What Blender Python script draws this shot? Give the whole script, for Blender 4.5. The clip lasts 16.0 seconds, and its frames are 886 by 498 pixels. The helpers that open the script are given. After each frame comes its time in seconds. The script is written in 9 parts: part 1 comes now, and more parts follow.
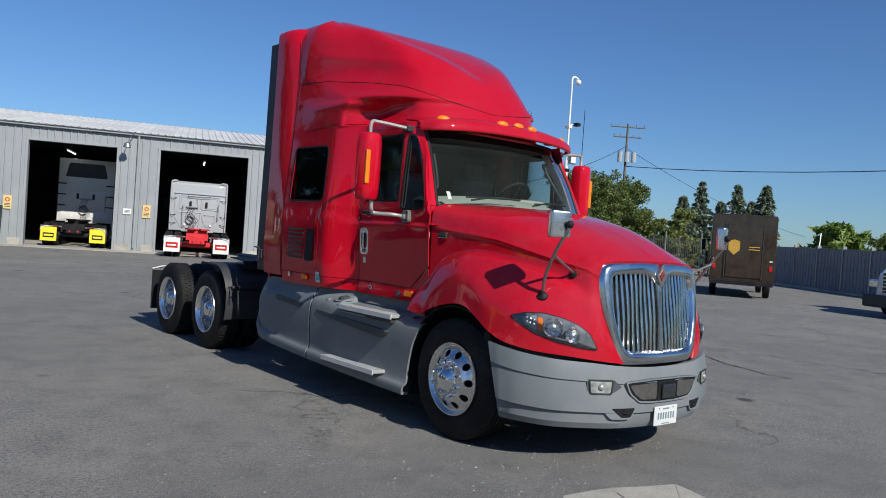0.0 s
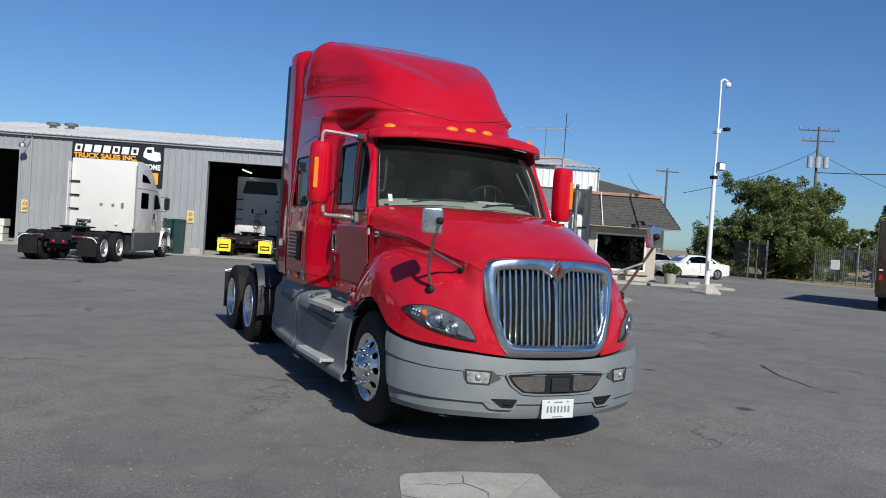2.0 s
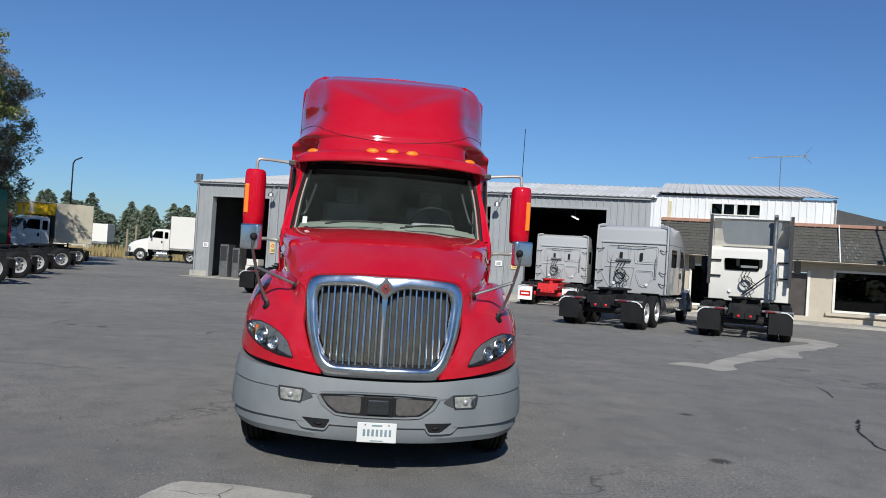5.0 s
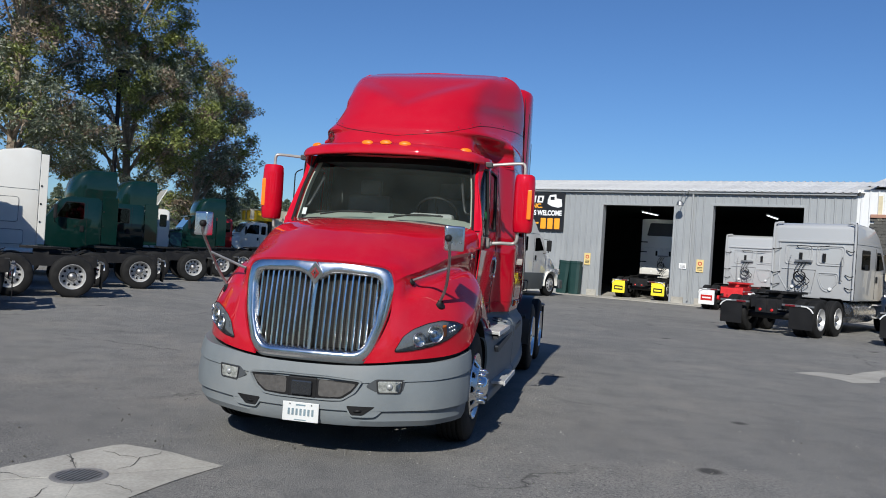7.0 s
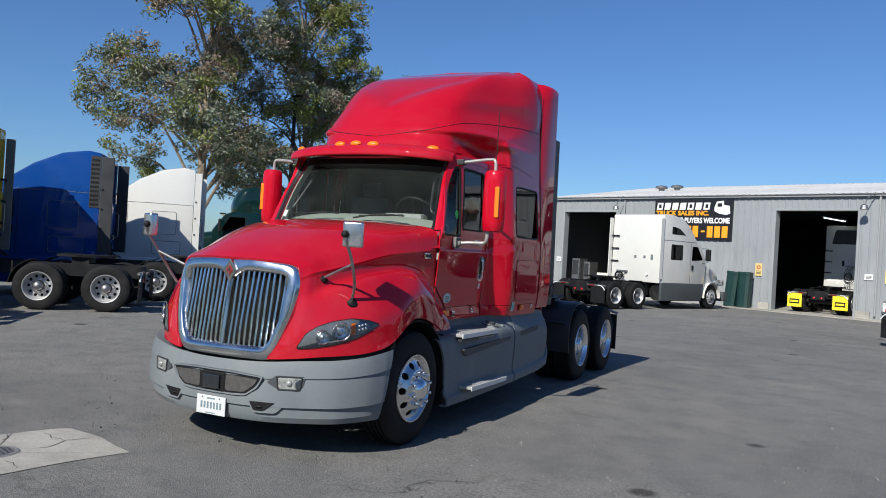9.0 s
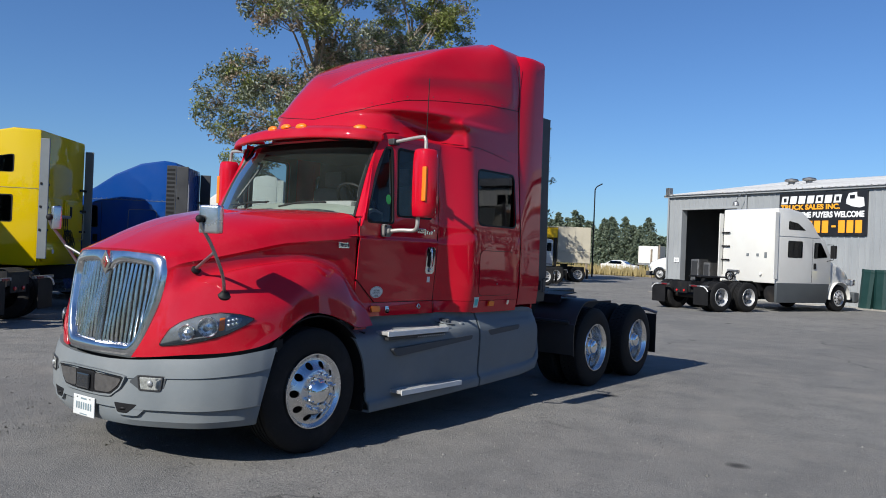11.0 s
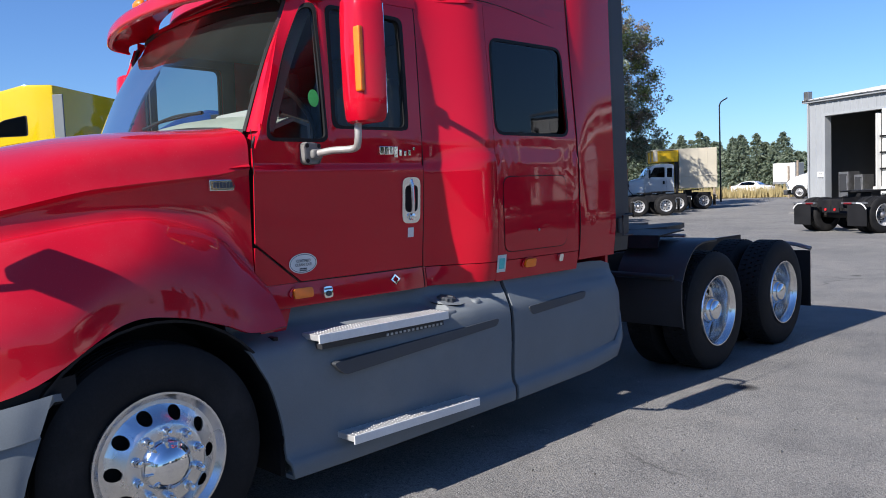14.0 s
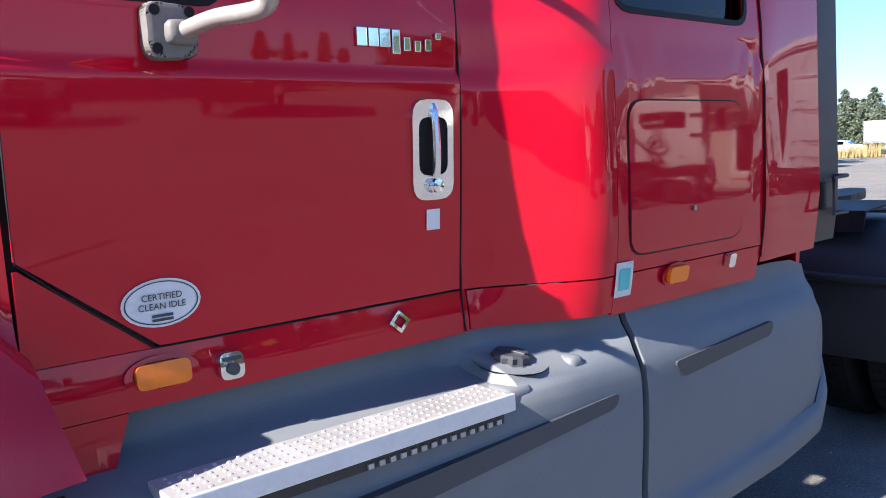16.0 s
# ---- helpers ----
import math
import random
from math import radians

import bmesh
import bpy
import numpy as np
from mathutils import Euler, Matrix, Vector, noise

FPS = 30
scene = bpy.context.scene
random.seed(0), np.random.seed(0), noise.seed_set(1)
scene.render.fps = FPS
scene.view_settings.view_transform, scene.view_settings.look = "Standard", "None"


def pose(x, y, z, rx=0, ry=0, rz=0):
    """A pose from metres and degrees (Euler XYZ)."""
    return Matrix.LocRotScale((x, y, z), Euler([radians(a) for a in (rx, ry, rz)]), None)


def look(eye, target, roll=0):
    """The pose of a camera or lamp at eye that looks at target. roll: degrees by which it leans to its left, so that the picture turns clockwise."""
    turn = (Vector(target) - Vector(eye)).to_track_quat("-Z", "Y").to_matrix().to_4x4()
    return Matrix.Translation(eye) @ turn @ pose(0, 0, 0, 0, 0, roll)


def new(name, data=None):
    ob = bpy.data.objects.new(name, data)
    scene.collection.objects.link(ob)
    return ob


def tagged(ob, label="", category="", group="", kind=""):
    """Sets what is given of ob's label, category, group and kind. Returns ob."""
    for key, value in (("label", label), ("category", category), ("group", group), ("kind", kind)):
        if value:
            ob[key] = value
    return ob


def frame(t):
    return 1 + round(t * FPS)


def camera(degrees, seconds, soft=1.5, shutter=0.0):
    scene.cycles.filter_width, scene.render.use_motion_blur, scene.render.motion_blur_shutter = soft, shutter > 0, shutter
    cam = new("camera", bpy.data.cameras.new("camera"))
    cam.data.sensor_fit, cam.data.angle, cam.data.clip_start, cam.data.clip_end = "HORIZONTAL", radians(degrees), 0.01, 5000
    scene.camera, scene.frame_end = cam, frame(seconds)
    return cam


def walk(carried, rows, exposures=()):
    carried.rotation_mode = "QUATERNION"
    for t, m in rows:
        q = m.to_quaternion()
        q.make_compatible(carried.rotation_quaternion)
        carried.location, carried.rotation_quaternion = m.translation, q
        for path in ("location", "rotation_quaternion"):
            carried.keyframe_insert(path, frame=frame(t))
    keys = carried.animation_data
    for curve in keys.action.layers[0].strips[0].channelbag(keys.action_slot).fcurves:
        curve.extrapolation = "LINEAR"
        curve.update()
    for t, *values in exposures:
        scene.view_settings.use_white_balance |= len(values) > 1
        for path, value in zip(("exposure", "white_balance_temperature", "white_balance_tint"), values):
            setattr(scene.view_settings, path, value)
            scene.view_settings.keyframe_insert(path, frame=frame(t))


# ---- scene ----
cam = camera(58.6, 16.0, soft=0.95)
PATH = [
    (0, (5.382, 4.878, 1.678), (4.111, 3.335, 1.64), 4.0),
    (0.5, (4.973, 5.349, 1.688), (3.813, 3.719, 1.649), 4.1),
    (1, (4.528, 5.759, 1.705), (3.475, 4.059, 1.661), 4.2),
    (1.5, (4.118, 6.199, 1.717), (3.168, 4.44, 1.673), 4.0),
    (2, (3.597, 6.527, 1.708), (2.744, 4.718, 1.671), 3.8),
    (2.5, (3.063, 6.837, 1.699), (2.31, 4.984, 1.676), 3.6),
    (3, (2.49, 7.028, 1.689), (1.844, 5.135, 1.686), 3.5),
    (3.5, (1.9, 7.218, 1.7), (1.373, 5.289, 1.716), 3.3),
    (3.7, (1.656, 7.279, 1.725), (1.176, 5.337, 1.747), 3.3),
    (6, (-1.114, 7.306, 1.727), (-1.003, 5.31, 1.742), 3.7),
    (6.5, (-1.694, 7.19, 1.711), (-1.436, 5.207, 1.718), 3.6),
    (7, (-2.277, 7.115, 1.713), (-1.87, 5.157, 1.716), 3.7),
    (7.5, (-2.867, 6.964, 1.703), (-2.315, 5.042, 1.706), 3.8),
    (8, (-3.467, 6.777, 1.714), (-2.782, 4.898, 1.717), 3.6),
    (8.5, (-3.985, 6.503, 1.735), (-3.188, 4.669, 1.738), 3.5),
    (9, (-4.455, 6.153, 1.721), (-3.562, 4.364, 1.727), 3.4),
    (9.2, (-4.644, 6.081, 1.714), (-3.723, 4.306, 1.718), 3.4),
    (11.5, (-5.799, 3.902, 1.642), (-4.534, 2.352, 1.641), 1.7),
    (12, (-5.728, 3.45, 1.645), (-4.418, 1.939, 1.627), 1.0),
    (12.5, (-5.469, 2.926, 1.634), (-4.123, 1.447, 1.582), -0.1),
    (13, (-5.158, 2.372, 1.608), (-3.785, 0.919, 1.526), -1.1),
    (13.5, (-4.776, 1.905, 1.598), (-3.377, 0.48, 1.485), -1.9),
    (14, (-4.395, 1.408, 1.59), (-2.963, 0.018, 1.448), -2.4),
    (14.5, (-3.967, 0.974, 1.569), (-2.511, -0.387, 1.402), -2.3),
    (15, (-3.564, 0.529, 1.538), (-2.081, -0.8, 1.358), -2.8),
    (15.5, (-3.084, 0.125, 1.507), (-1.576, -1.176, 1.326), -3.2),
    (16, (-2.675, -0.292, 1.523), (-1.135, -1.549, 1.304), -3.2),
]
walk(cam, [(t, look(eye, target, roll)) for t, eye, target, roll in PATH],
     exposures=[(0.0, 0.23, 6400, 7), (3.5, 0.17, 6400, 7), (6.5, 0.23, 6400, 7), (9.0, 0.34, 6420, 7), (11.5, 0.45, 6420, 8), (12.5, 0.58, 6420, 8.5), (14.0, 0.90, 6350, 12), (15.0, 1.30, 6350, 15), (16.0, 1.77, 6550, 15)])

# ---- daylight ----
SUN_AZ, SUN_EL = radians(3.6), radians(36.8)   # azimuth from +Y towards +X
sun_way = Vector((math.sin(SUN_AZ) * math.cos(SUN_EL), math.cos(SUN_AZ) * math.cos(SUN_EL), math.sin(SUN_EL)))
world = bpy.data.worlds.new("world")
scene.world = world
world.use_nodes = True
_n = world.node_tree.nodes
_sky = _n.new("ShaderNodeTexSky")
_sky.sky_type, _sky.sun_disc = "NISHITA", False
_sky.sun_elevation, _sky.sun_rotation = SUN_EL, SUN_AZ
_sky.air_density, _sky.dust_density, _sky.ozone_density = 1.0, 0.25, 1.6
_tint = _n.new("ShaderNodeMix")          # the clear deep blue of the day
_tint.data_type, _tint.blend_type = "RGBA", "MULTIPLY"
_tint.inputs[0].default_value = 1.0
_tint.inputs[7].default_value = (0.68, 0.99, 1.47, 1)
world.node_tree.links.new(_sky.outputs[0], _tint.inputs[6])
world.node_tree.links.new(_tint.outputs[2], _n["Background"].inputs[0])
_n["Background"].inputs[1].default_value = 0.056
sun_data = bpy.data.lights.new("sun", "SUN")
sun_data.energy, sun_data.angle, sun_data.color = 4.5, radians(0.5), (1.0, 0.95, 0.88)
sun = new("sun", sun_data)
sun.matrix_world = look(sun_way * 100, (0, 0, 0))

# ---- materials ----
def nodes_of(name):
    m = bpy.data.materials.new(name)
    m.use_nodes = True
    t = m.node_tree
    return m, t, t.nodes["Principled BSDF"], t.links


def noise_node(t, scale, detail=4.0, rough=0.55, coord="Object", dims=None):
    tc = t.nodes.new("ShaderNodeTexCoord")
    nz = t.nodes.new("ShaderNodeTexNoise")
    nz.inputs["Scale"].default_value = scale
    nz.inputs["Detail"].default_value = detail
    nz.inputs["Roughness"].default_value = rough
    if dims:
        mp = t.nodes.new("ShaderNodeMapping")
        mp.inputs["Scale"].default_value = dims
        t.links.new(tc.outputs[coord], mp.inputs[0])
        t.links.new(mp.outputs[0], nz.inputs["Vector"])
    else:
        t.links.new(tc.outputs[coord], nz.inputs["Vector"])
    return nz


def ramp(t, src, stops):
    r = t.nodes.new("ShaderNodeValToRGB")
    e = r.color_ramp.elements
    while len(e) < len(stops):
        e.new(0.5)
    for k, (p, c) in enumerate(stops):
        e[k].position = p
        e[k].color = (c, c, c, 1) if isinstance(c, (int, float)) else (*c, 1)
    t.links.new(src, r.inputs[0])
    return r


def mix(t, fac, a, b, mode="MIX"):
    n = t.nodes.new("ShaderNodeMix")
    n.data_type, n.blend_type = "RGBA", mode
    for sock, v in ((n.inputs[0], fac), (n.inputs[6], a), (n.inputs[7], b)):
        if isinstance(v, (int, float)):
            sock.default_value = v
        elif isinstance(v, tuple):
            sock.default_value = (*v, 1)
        else:
            t.links.new(v, sock)
    return n.outputs[2]


def surface(name, color, rough=0.6, metal=0.0, vary=0.18, scale=3.0, fine=60.0, bump=0.1, coat=0.0, dirt=None,
            dirt_amount=0.35, rand=0.0, dist=0.004, spec=0.5):
    """A plain surface: colour varied at two scales, fine relief and uneven gloss."""
    m, t, p, links = nodes_of(name)
    big, small = noise_node(t, scale, 5, 0.6), noise_node(t, fine, 3, 0.6)
    dark = tuple(c * (1 - vary) for c in color)
    lite = tuple(min(1.0, c * (1 + vary)) for c in color)
    c1 = mix(t, ramp(t, big.outputs[0], [(0.3, 0.0), (0.7, 1.0)]).outputs[0], dark, lite)
    c2 = mix(t, ramp(t, small.outputs[0], [(0.35, 0.0), (0.65, 1.0)]).outputs[0], c1, mix(t, 1.0, c1, (1 - vary * 0.7,) * 3, "MULTIPLY"))
    if dirt:
        dn = noise_node(t, scale * 0.45, 8, 0.7)
        c2 = mix(t, ramp(t, dn.outputs[0], [(0.5, 0.0), (0.72, dirt_amount)]).outputs[0], c2, dirt)
    if rand:
        oi = t.nodes.new("ShaderNodeObjectInfo")
        c2 = mix(t, 1.0, c2, ramp(t, oi.outputs["Random"], [(0.0, 1 - rand), (1.0, 1.0)]).outputs[0], "MULTIPLY")
    links.new(c2, p.inputs["Base Color"])
    rr = ramp(t, big.outputs[0], [(0.3, max(0.0, rough - 0.06)), (0.7, min(1.0, rough + 0.08))])
    links.new(rr.outputs[0], p.inputs["Roughness"])
    p.inputs["Metallic"].default_value = metal
    p.inputs["Specular IOR Level"].default_value = spec
    if coat:
        p.inputs["Coat Weight"].default_value = coat
        p.inputs["Coat Roughness"].default_value = 0.03
    if bump:
        b = t.nodes.new("ShaderNodeBump")
        b.inputs["Strength"].default_value = bump
        b.inputs["Distance"].default_value = dist
        links.new(small.outputs[0], b.inputs["Height"])
        links.new(b.outputs[0], p.inputs["Normal"])
    return m


def car_paint(name, color, rough=0.32, dust=0.08, dust_color=(0.45, 0.38, 0.33)):
    """Clear-coated paint with a thin uneven film of dust and very slight waviness."""
    m, t, p, links = nodes_of(name)
    dn = noise_node(t, 2.2, 8, 0.7)
    sp = noise_node(t, 140, 2, 0.5)
    film = ramp(t, dn.outputs[0], [(0.4, 0.0), (0.75, dust)])
    c = mix(t, film.outputs[0], color, dust_color)
    c = mix(t, ramp(t, sp.outputs[0], [(0.66, 0.0), (0.72, dust * 1.2)]).outputs[0], c, dust_color)
    links.new(c, p.inputs["Base Color"])
    links.new(ramp(t, dn.outputs[0], [(0.35, rough), (0.75, rough + 0.15)]).outputs[0], p.inputs["Roughness"])
    p.inputs["Coat Weight"].default_value = 1.0
    p.inputs["Specular IOR Level"].default_value = 0.03
    p.inputs["Coat IOR"].default_value = 1.45
    links.new(ramp(t, dn.outputs[0], [(0.4, 0.015), (0.8, 0.09)]).outputs[0], p.inputs["Coat Roughness"])
    wv = noise_node(t, 1.6, 2, 0.4)
    b = t.nodes.new("ShaderNodeBump")
    b.inputs["Strength"].default_value, b.inputs["Distance"].default_value = 0.25, 0.006
    links.new(wv.outputs[0], b.inputs["Height"])
    links.new(b.outputs[0], p.inputs["Coat Normal"])
    return m


def glass(name, tint, rough=0.02, ior=1.42, dust=0.0):
    """Tinted sheet glass: a clear tinted pane under a glossy film, with a thin uneven film of dust."""
    m, t, p, links = nodes_of(name)
    out = t.nodes["Material Output"]
    tr = t.nodes.new("ShaderNodeBsdfTransparent")
    tr.inputs[0].default_value = (*tint, 1)
    gl = t.nodes.new("ShaderNodeBsdfGlossy")
    gl.inputs["Roughness"].default_value = rough
    fr = t.nodes.new("ShaderNodeFresnel")
    fr.inputs[0].default_value = ior
    ms = t.nodes.new("ShaderNodeMixShader")
    links.new(fr.outputs[0], ms.inputs[0])
    links.new(tr.outputs[0], ms.inputs[1])
    links.new(gl.outputs[0], ms.inputs[2])
    links.new(ms.outputs[0], out.inputs[0])
    if dust:
        df = t.nodes.new("ShaderNodeBsdfDiffuse")
        df.inputs[0].default_value = (0.42, 0.50, 0.46, 1)
        md = t.nodes.new("ShaderNodeMixShader")
        links.new(ramp(t, noise_node(t, 3.0, 4, 0.6).outputs[0], [(0.3, dust * 0.6), (0.7, dust * 1.5)]).outputs[0], md.inputs[0])
        links.new(ms.outputs[0], md.inputs[1])
        links.new(df.outputs[0], md.inputs[2])
        links.new(md.outputs[0], out.inputs[0])
    return m


def emitter(name, color, strength):
    m, t, p, links = nodes_of(name)
    p.inputs["Base Color"].default_value = (*color, 1)
    p.inputs["Emission Color"].default_value = (*color, 1)
    p.inputs["Emission Strength"].default_value = strength
    return m


def asphalt(name):
    m, t, p, links = nodes_of(name)
    agg = noise_node(t, 90, 3, 0.7)
    mid = noise_node(t, 2.2, 7, 0.65)
    big = noise_node(t, 0.16, 6, 0.62)
    streak = noise_node(t, 0.5, 5, 0.6, dims=(0.7, 1.5, 1))
    base = mix(t, ramp(t, big.outputs[0], [(0.35, 0.0), (0.68, 1.0)]).outputs[0], (0.172, 0.168, 0.160), (0.255, 0.247, 0.230))
    base = mix(t, ramp(t, streak.outputs[0], [(0.48, 0.0), (0.68, 0.55)]).outputs[0], base, (0.25, 0.236, 0.214))
    base = mix(t, ramp(t, mid.outputs[0], [(0.36, 0.4), (0.54, 0.0)]).outputs[0], base, (0.085, 0.084, 0.085))
    base = mix(t, ramp(t, agg.outputs[0], [(0.34, 0.65), (0.47, 0.0)]).outputs[0], base, (0.045, 0.045, 0.048))
    base = mix(t, ramp(t, agg.outputs[0], [(0.54, 0.0), (0.66, 0.8)]).outputs[0], base, (0.34, 0.33, 0.31))
    grit = noise_node(t, 34, 4, 0.75)
    where = ramp(t, noise_node(t, 0.35, 3, 0.6).outputs[0], [(0.4, 0.25), (0.62, 1.0)])
    base = mix(t, mix(t, 1.0, ramp(t, grit.outputs[0], [(0.36, 0.75), (0.48, 0.0)]).outputs[0], where.outputs[0], "MULTIPLY"), base, (0.06, 0.06, 0.063))
    base = mix(t, mix(t, 1.0, ramp(t, grit.outputs[0], [(0.56, 0.0), (0.67, 0.75)]).outputs[0], where.outputs[0], "MULTIPLY"), base, (0.33, 0.32, 0.30))
    dust = noise_node(t, 0.8, 9, 0.72)
    base = mix(t, ramp(t, dust.outputs[0], [(0.52, 0.0), (0.68, 0.45)]).outputs[0], base, (0.28, 0.26, 0.23))
    # oil drops
    tc = t.nodes.new("ShaderNodeTexCoord")
    vo = t.nodes.new("ShaderNodeTexVoronoi")
    vo.inputs["Scale"].default_value = 0.55
    links.new(tc.outputs["Object"], vo.inputs["Vector"])
    base = mix(t, ramp(t, vo.outputs["Distance"], [(0.045, 0.75), (0.075, 0.0)]).outputs[0], base, (0.025, 0.024, 0.024))
    # cracks
    wob = noise_node(t, 1.3, 4, 0.6)
    add = t.nodes.new("ShaderNodeVectorMath")
    add.operation = "ADD"
    links.new(tc.outputs["Object"], add.inputs[0])
    links.new(wob.outputs["Color"], add.inputs[1])
    vc = t.nodes.new("ShaderNodeTexVoronoi")
    vc.feature = "DISTANCE_TO_EDGE"
    vc.inputs["Scale"].default_value = 0.22
    links.new(add.outputs[0], vc.inputs["Vector"])
    gate = noise_node(t, 0.3, 2, 0.5)
    lines = ramp(t, vc.outputs["Distance"], [(0.0015, 1.0), (0.005, 0.0)])
    on = ramp(t, gate.outputs[0], [(0.5, 0.0), (0.6, 0.8)])
    base = mix(t, mix(t, 1.0, lines.outputs[0], on.outputs[0], "MULTIPLY"), base, (0.03, 0.03, 0.03))
    links.new(base, p.inputs["Base Color"])
    links.new(ramp(t, mid.outputs[0], [(0.3, 0.72), (0.7, 0.92)]).outputs[0], p.inputs["Roughness"])
    p.inputs["Specular IOR Level"].default_value = 0.12
    b = t.nodes.new("ShaderNodeBump")
    b.inputs["Strength"].default_value, b.inputs["Distance"].default_value = 0.9, 0.012
    links.new(agg.outputs[0], b.inputs["Height"])
    links.new(b.outputs[0], p.inputs["Normal"])
    return m


def foliage(name, a, b, c):
    m, t, p, links = nodes_of(name)
    geo = t.nodes.new("ShaderNodeNewGeometry")
    links.new(ramp(t, geo.outputs["Random Per Island"], [(0.0, a), (0.5, b), (1.0, c)]).outputs[0], p.inputs["Base Color"])
    p.inputs["Roughness"].default_value = 0.55
    out = t.nodes["Material Output"]
    tl = t.nodes.new("ShaderNodeBsdfTranslucent")
    tl.inputs[0].default_value = (b[0] * 1.6, b[1] * 1.5, b[2], 1)
    ms = t.nodes.new("ShaderNodeMixShader")
    ms.inputs[0].default_value = 0.25
    links.new(p.outputs[0], ms.inputs[1])
    links.new(tl.outputs[0], ms.inputs[2])
    links.new(ms.outputs[0], out.inputs[0])
    return m


# side red raised for panels in shade; sunlit hood and roof stay lower
RED = car_paint("red_paint", (0.49, 0.0022, 0.017), 0.5, 0.015, (0.4, 0.12, 0.11))
RED_ROOF = car_paint("roof_red_paint", (0.42, 0.0028, 0.016), 0.5, 0.045, (0.42, 0.14, 0.15))
# worn, dusty film on hood and visor; base set for sunlit faces
RED_WORN_LIT = car_paint("sun_worn_red_paint", (0.43, 0.0035, 0.016), 0.5, 0.10, (0.42, 0.16, 0.17))
M_shell = surface("worn_chrome", (0.66, 0.67, 0.68), 0.17, 1.0, vary=0.08, scale=5, fine=70, bump=0.04, dirt=(0.36, 0.35, 0.33), dirt_amount=0.35)
M_asphalt = asphalt("asphalt")
M_concrete = surface("concrete", (0.40, 0.38, 0.335), 0.85, vary=0.25, scale=1.2, fine=40, bump=0.4, dirt=(0.16, 0.14, 0.12), dirt_amount=0.7)
M_ground = surface("dry_ground", (0.30, 0.24, 0.13), 0.95, vary=0.3, scale=0.15, fine=3, bump=0.5, dist=0.03)
M_drygrass = surface("dry_grass", (0.33, 0.265, 0.15), 0.9, vary=0.3, scale=0.5, fine=8, bump=0.3)
M_plastic_grey = surface("grey_plastic", (0.160, 0.180, 0.192), 0.55, vary=0.1, scale=1.6, fine=160, bump=0.12, dirt=(0.28, 0.27, 0.25), dirt_amount=0.3, dist=0.002, spec=0.25)
M_plastic_dark = surface("dark_plastic", (0.03, 0.031, 0.034), 0.5, vary=0.2, scale=3, fine=150, bump=0.15, dist=0.002)
M_black = surface("black_rubber", (0.010, 0.010, 0.011), 0.6, vary=0.3, scale=4, fine=120, bump=0.15, dist=0.002, spec=0.25)
M_tyre = surface("tyre_rubber", (0.012, 0.0118, 0.012), 0.75, vary=0.3, scale=5, fine=90, bump=0.25, dirt=(0.045, 0.042, 0.04), dirt_amount=0.4, dist=0.003, spec=0.25)
M_chrome = surface("chrome", (0.78, 0.80, 0.82), 0.06, 1.0, vary=0.05, scale=3, fine=60, bump=0.02)
M_bar = surface("grille_chrome", (0.74, 0.74, 0.73), 0.12, 1.0, vary=0.08, scale=6, fine=80, bump=0.05)
M_alu = surface("polished_aluminium", (0.72, 0.73, 0.74), 0.25, 1.0, vary=0.08, scale=4, fine=90, bump=0.05, dirt=(0.4, 0.38, 0.35), dirt_amount=0.3)
M_dish = surface("polished_dish", (0.74, 0.74, 0.74), 0.17, 0.95, vary=0.08, scale=4, fine=90, bump=0.05, dirt=(0.5, 0.48, 0.45), dirt_amount=0.3)
M_skirt_dark = surface("dark_grey_skirt", (0.07, 0.078, 0.084), 0.5, vary=0.1, scale=2, fine=120, bump=0.08, spec=0.3)
M_tread = surface("tread_plate_aluminium", (0.44, 0.44, 0.43), 0.45, 0.35, vary=0.12, scale=6, fine=90, bump=0.1, dirt=(0.4, 0.36, 0.3), dirt_amount=0.4)
M_steel = surface("dull_steel", (0.33, 0.33, 0.33), 0.45, 0.9, vary=0.2, scale=5, fine=80, bump=0.15, dirt=(0.14, 0.09, 0.06), dirt_amount=0.4)
M_frame = surface("chassis_black", (0.013, 0.013, 0.0145), 0.55, vary=0.3, scale=3, fine=60, bump=0.2, dirt=(0.06, 0.05, 0.04), dirt_amount=0.5, spec=0.25)
M_amber = surface("amber_lens", (0.88, 0.19, 0.0), 0.4, vary=0.06, scale=20, fine=300, bump=0.1, coat=0.25)
M_redlens = surface("red_lens", (0.5, 0.01, 0.01), 0.15, vary=0.06, scale=20, fine=200, bump=0.1, coat=1.0)
M_white = surface("white_paint", (0.76, 0.76, 0.75), 0.35, vary=0.05, scale=1.2, fine=60, bump=0.03, coat=0.6, dirt=(0.5, 0.47, 0.42), dirt_amount=0.3)
M_glass_front = glass("front_glass", (0.72, 0.79, 0.765), 0.02, 1.05, 0.022)
M_glass_door = glass("door_glass", (0.62, 0.68, 0.67))
M_glass_dark = glass("dark_glass", (0.16, 0.19, 0.2))
M_lens = glass("clear_lens", (0.93, 0.95, 0.96))
M_interior = surface("cab_interior", (0.33, 0.335, 0.325), 0.75, vary=0.1, scale=3, fine=120, bump=0.1)
M_dash = surface("dash_plastic", (0.34, 0.375, 0.325), 0.7, vary=0.08, scale=3, fine=150, bump=0.1)
M_seat = surface("seat_cloth", (0.13, 0.13, 0.135), 0.9, vary=0.2, scale=6, fine=200, bump=0.3)
M_mesh = surface("dark_mesh", (0.075, 0.07, 0.066), 0.5, vary=0.3, scale=20, fine=260, bump=0.6)
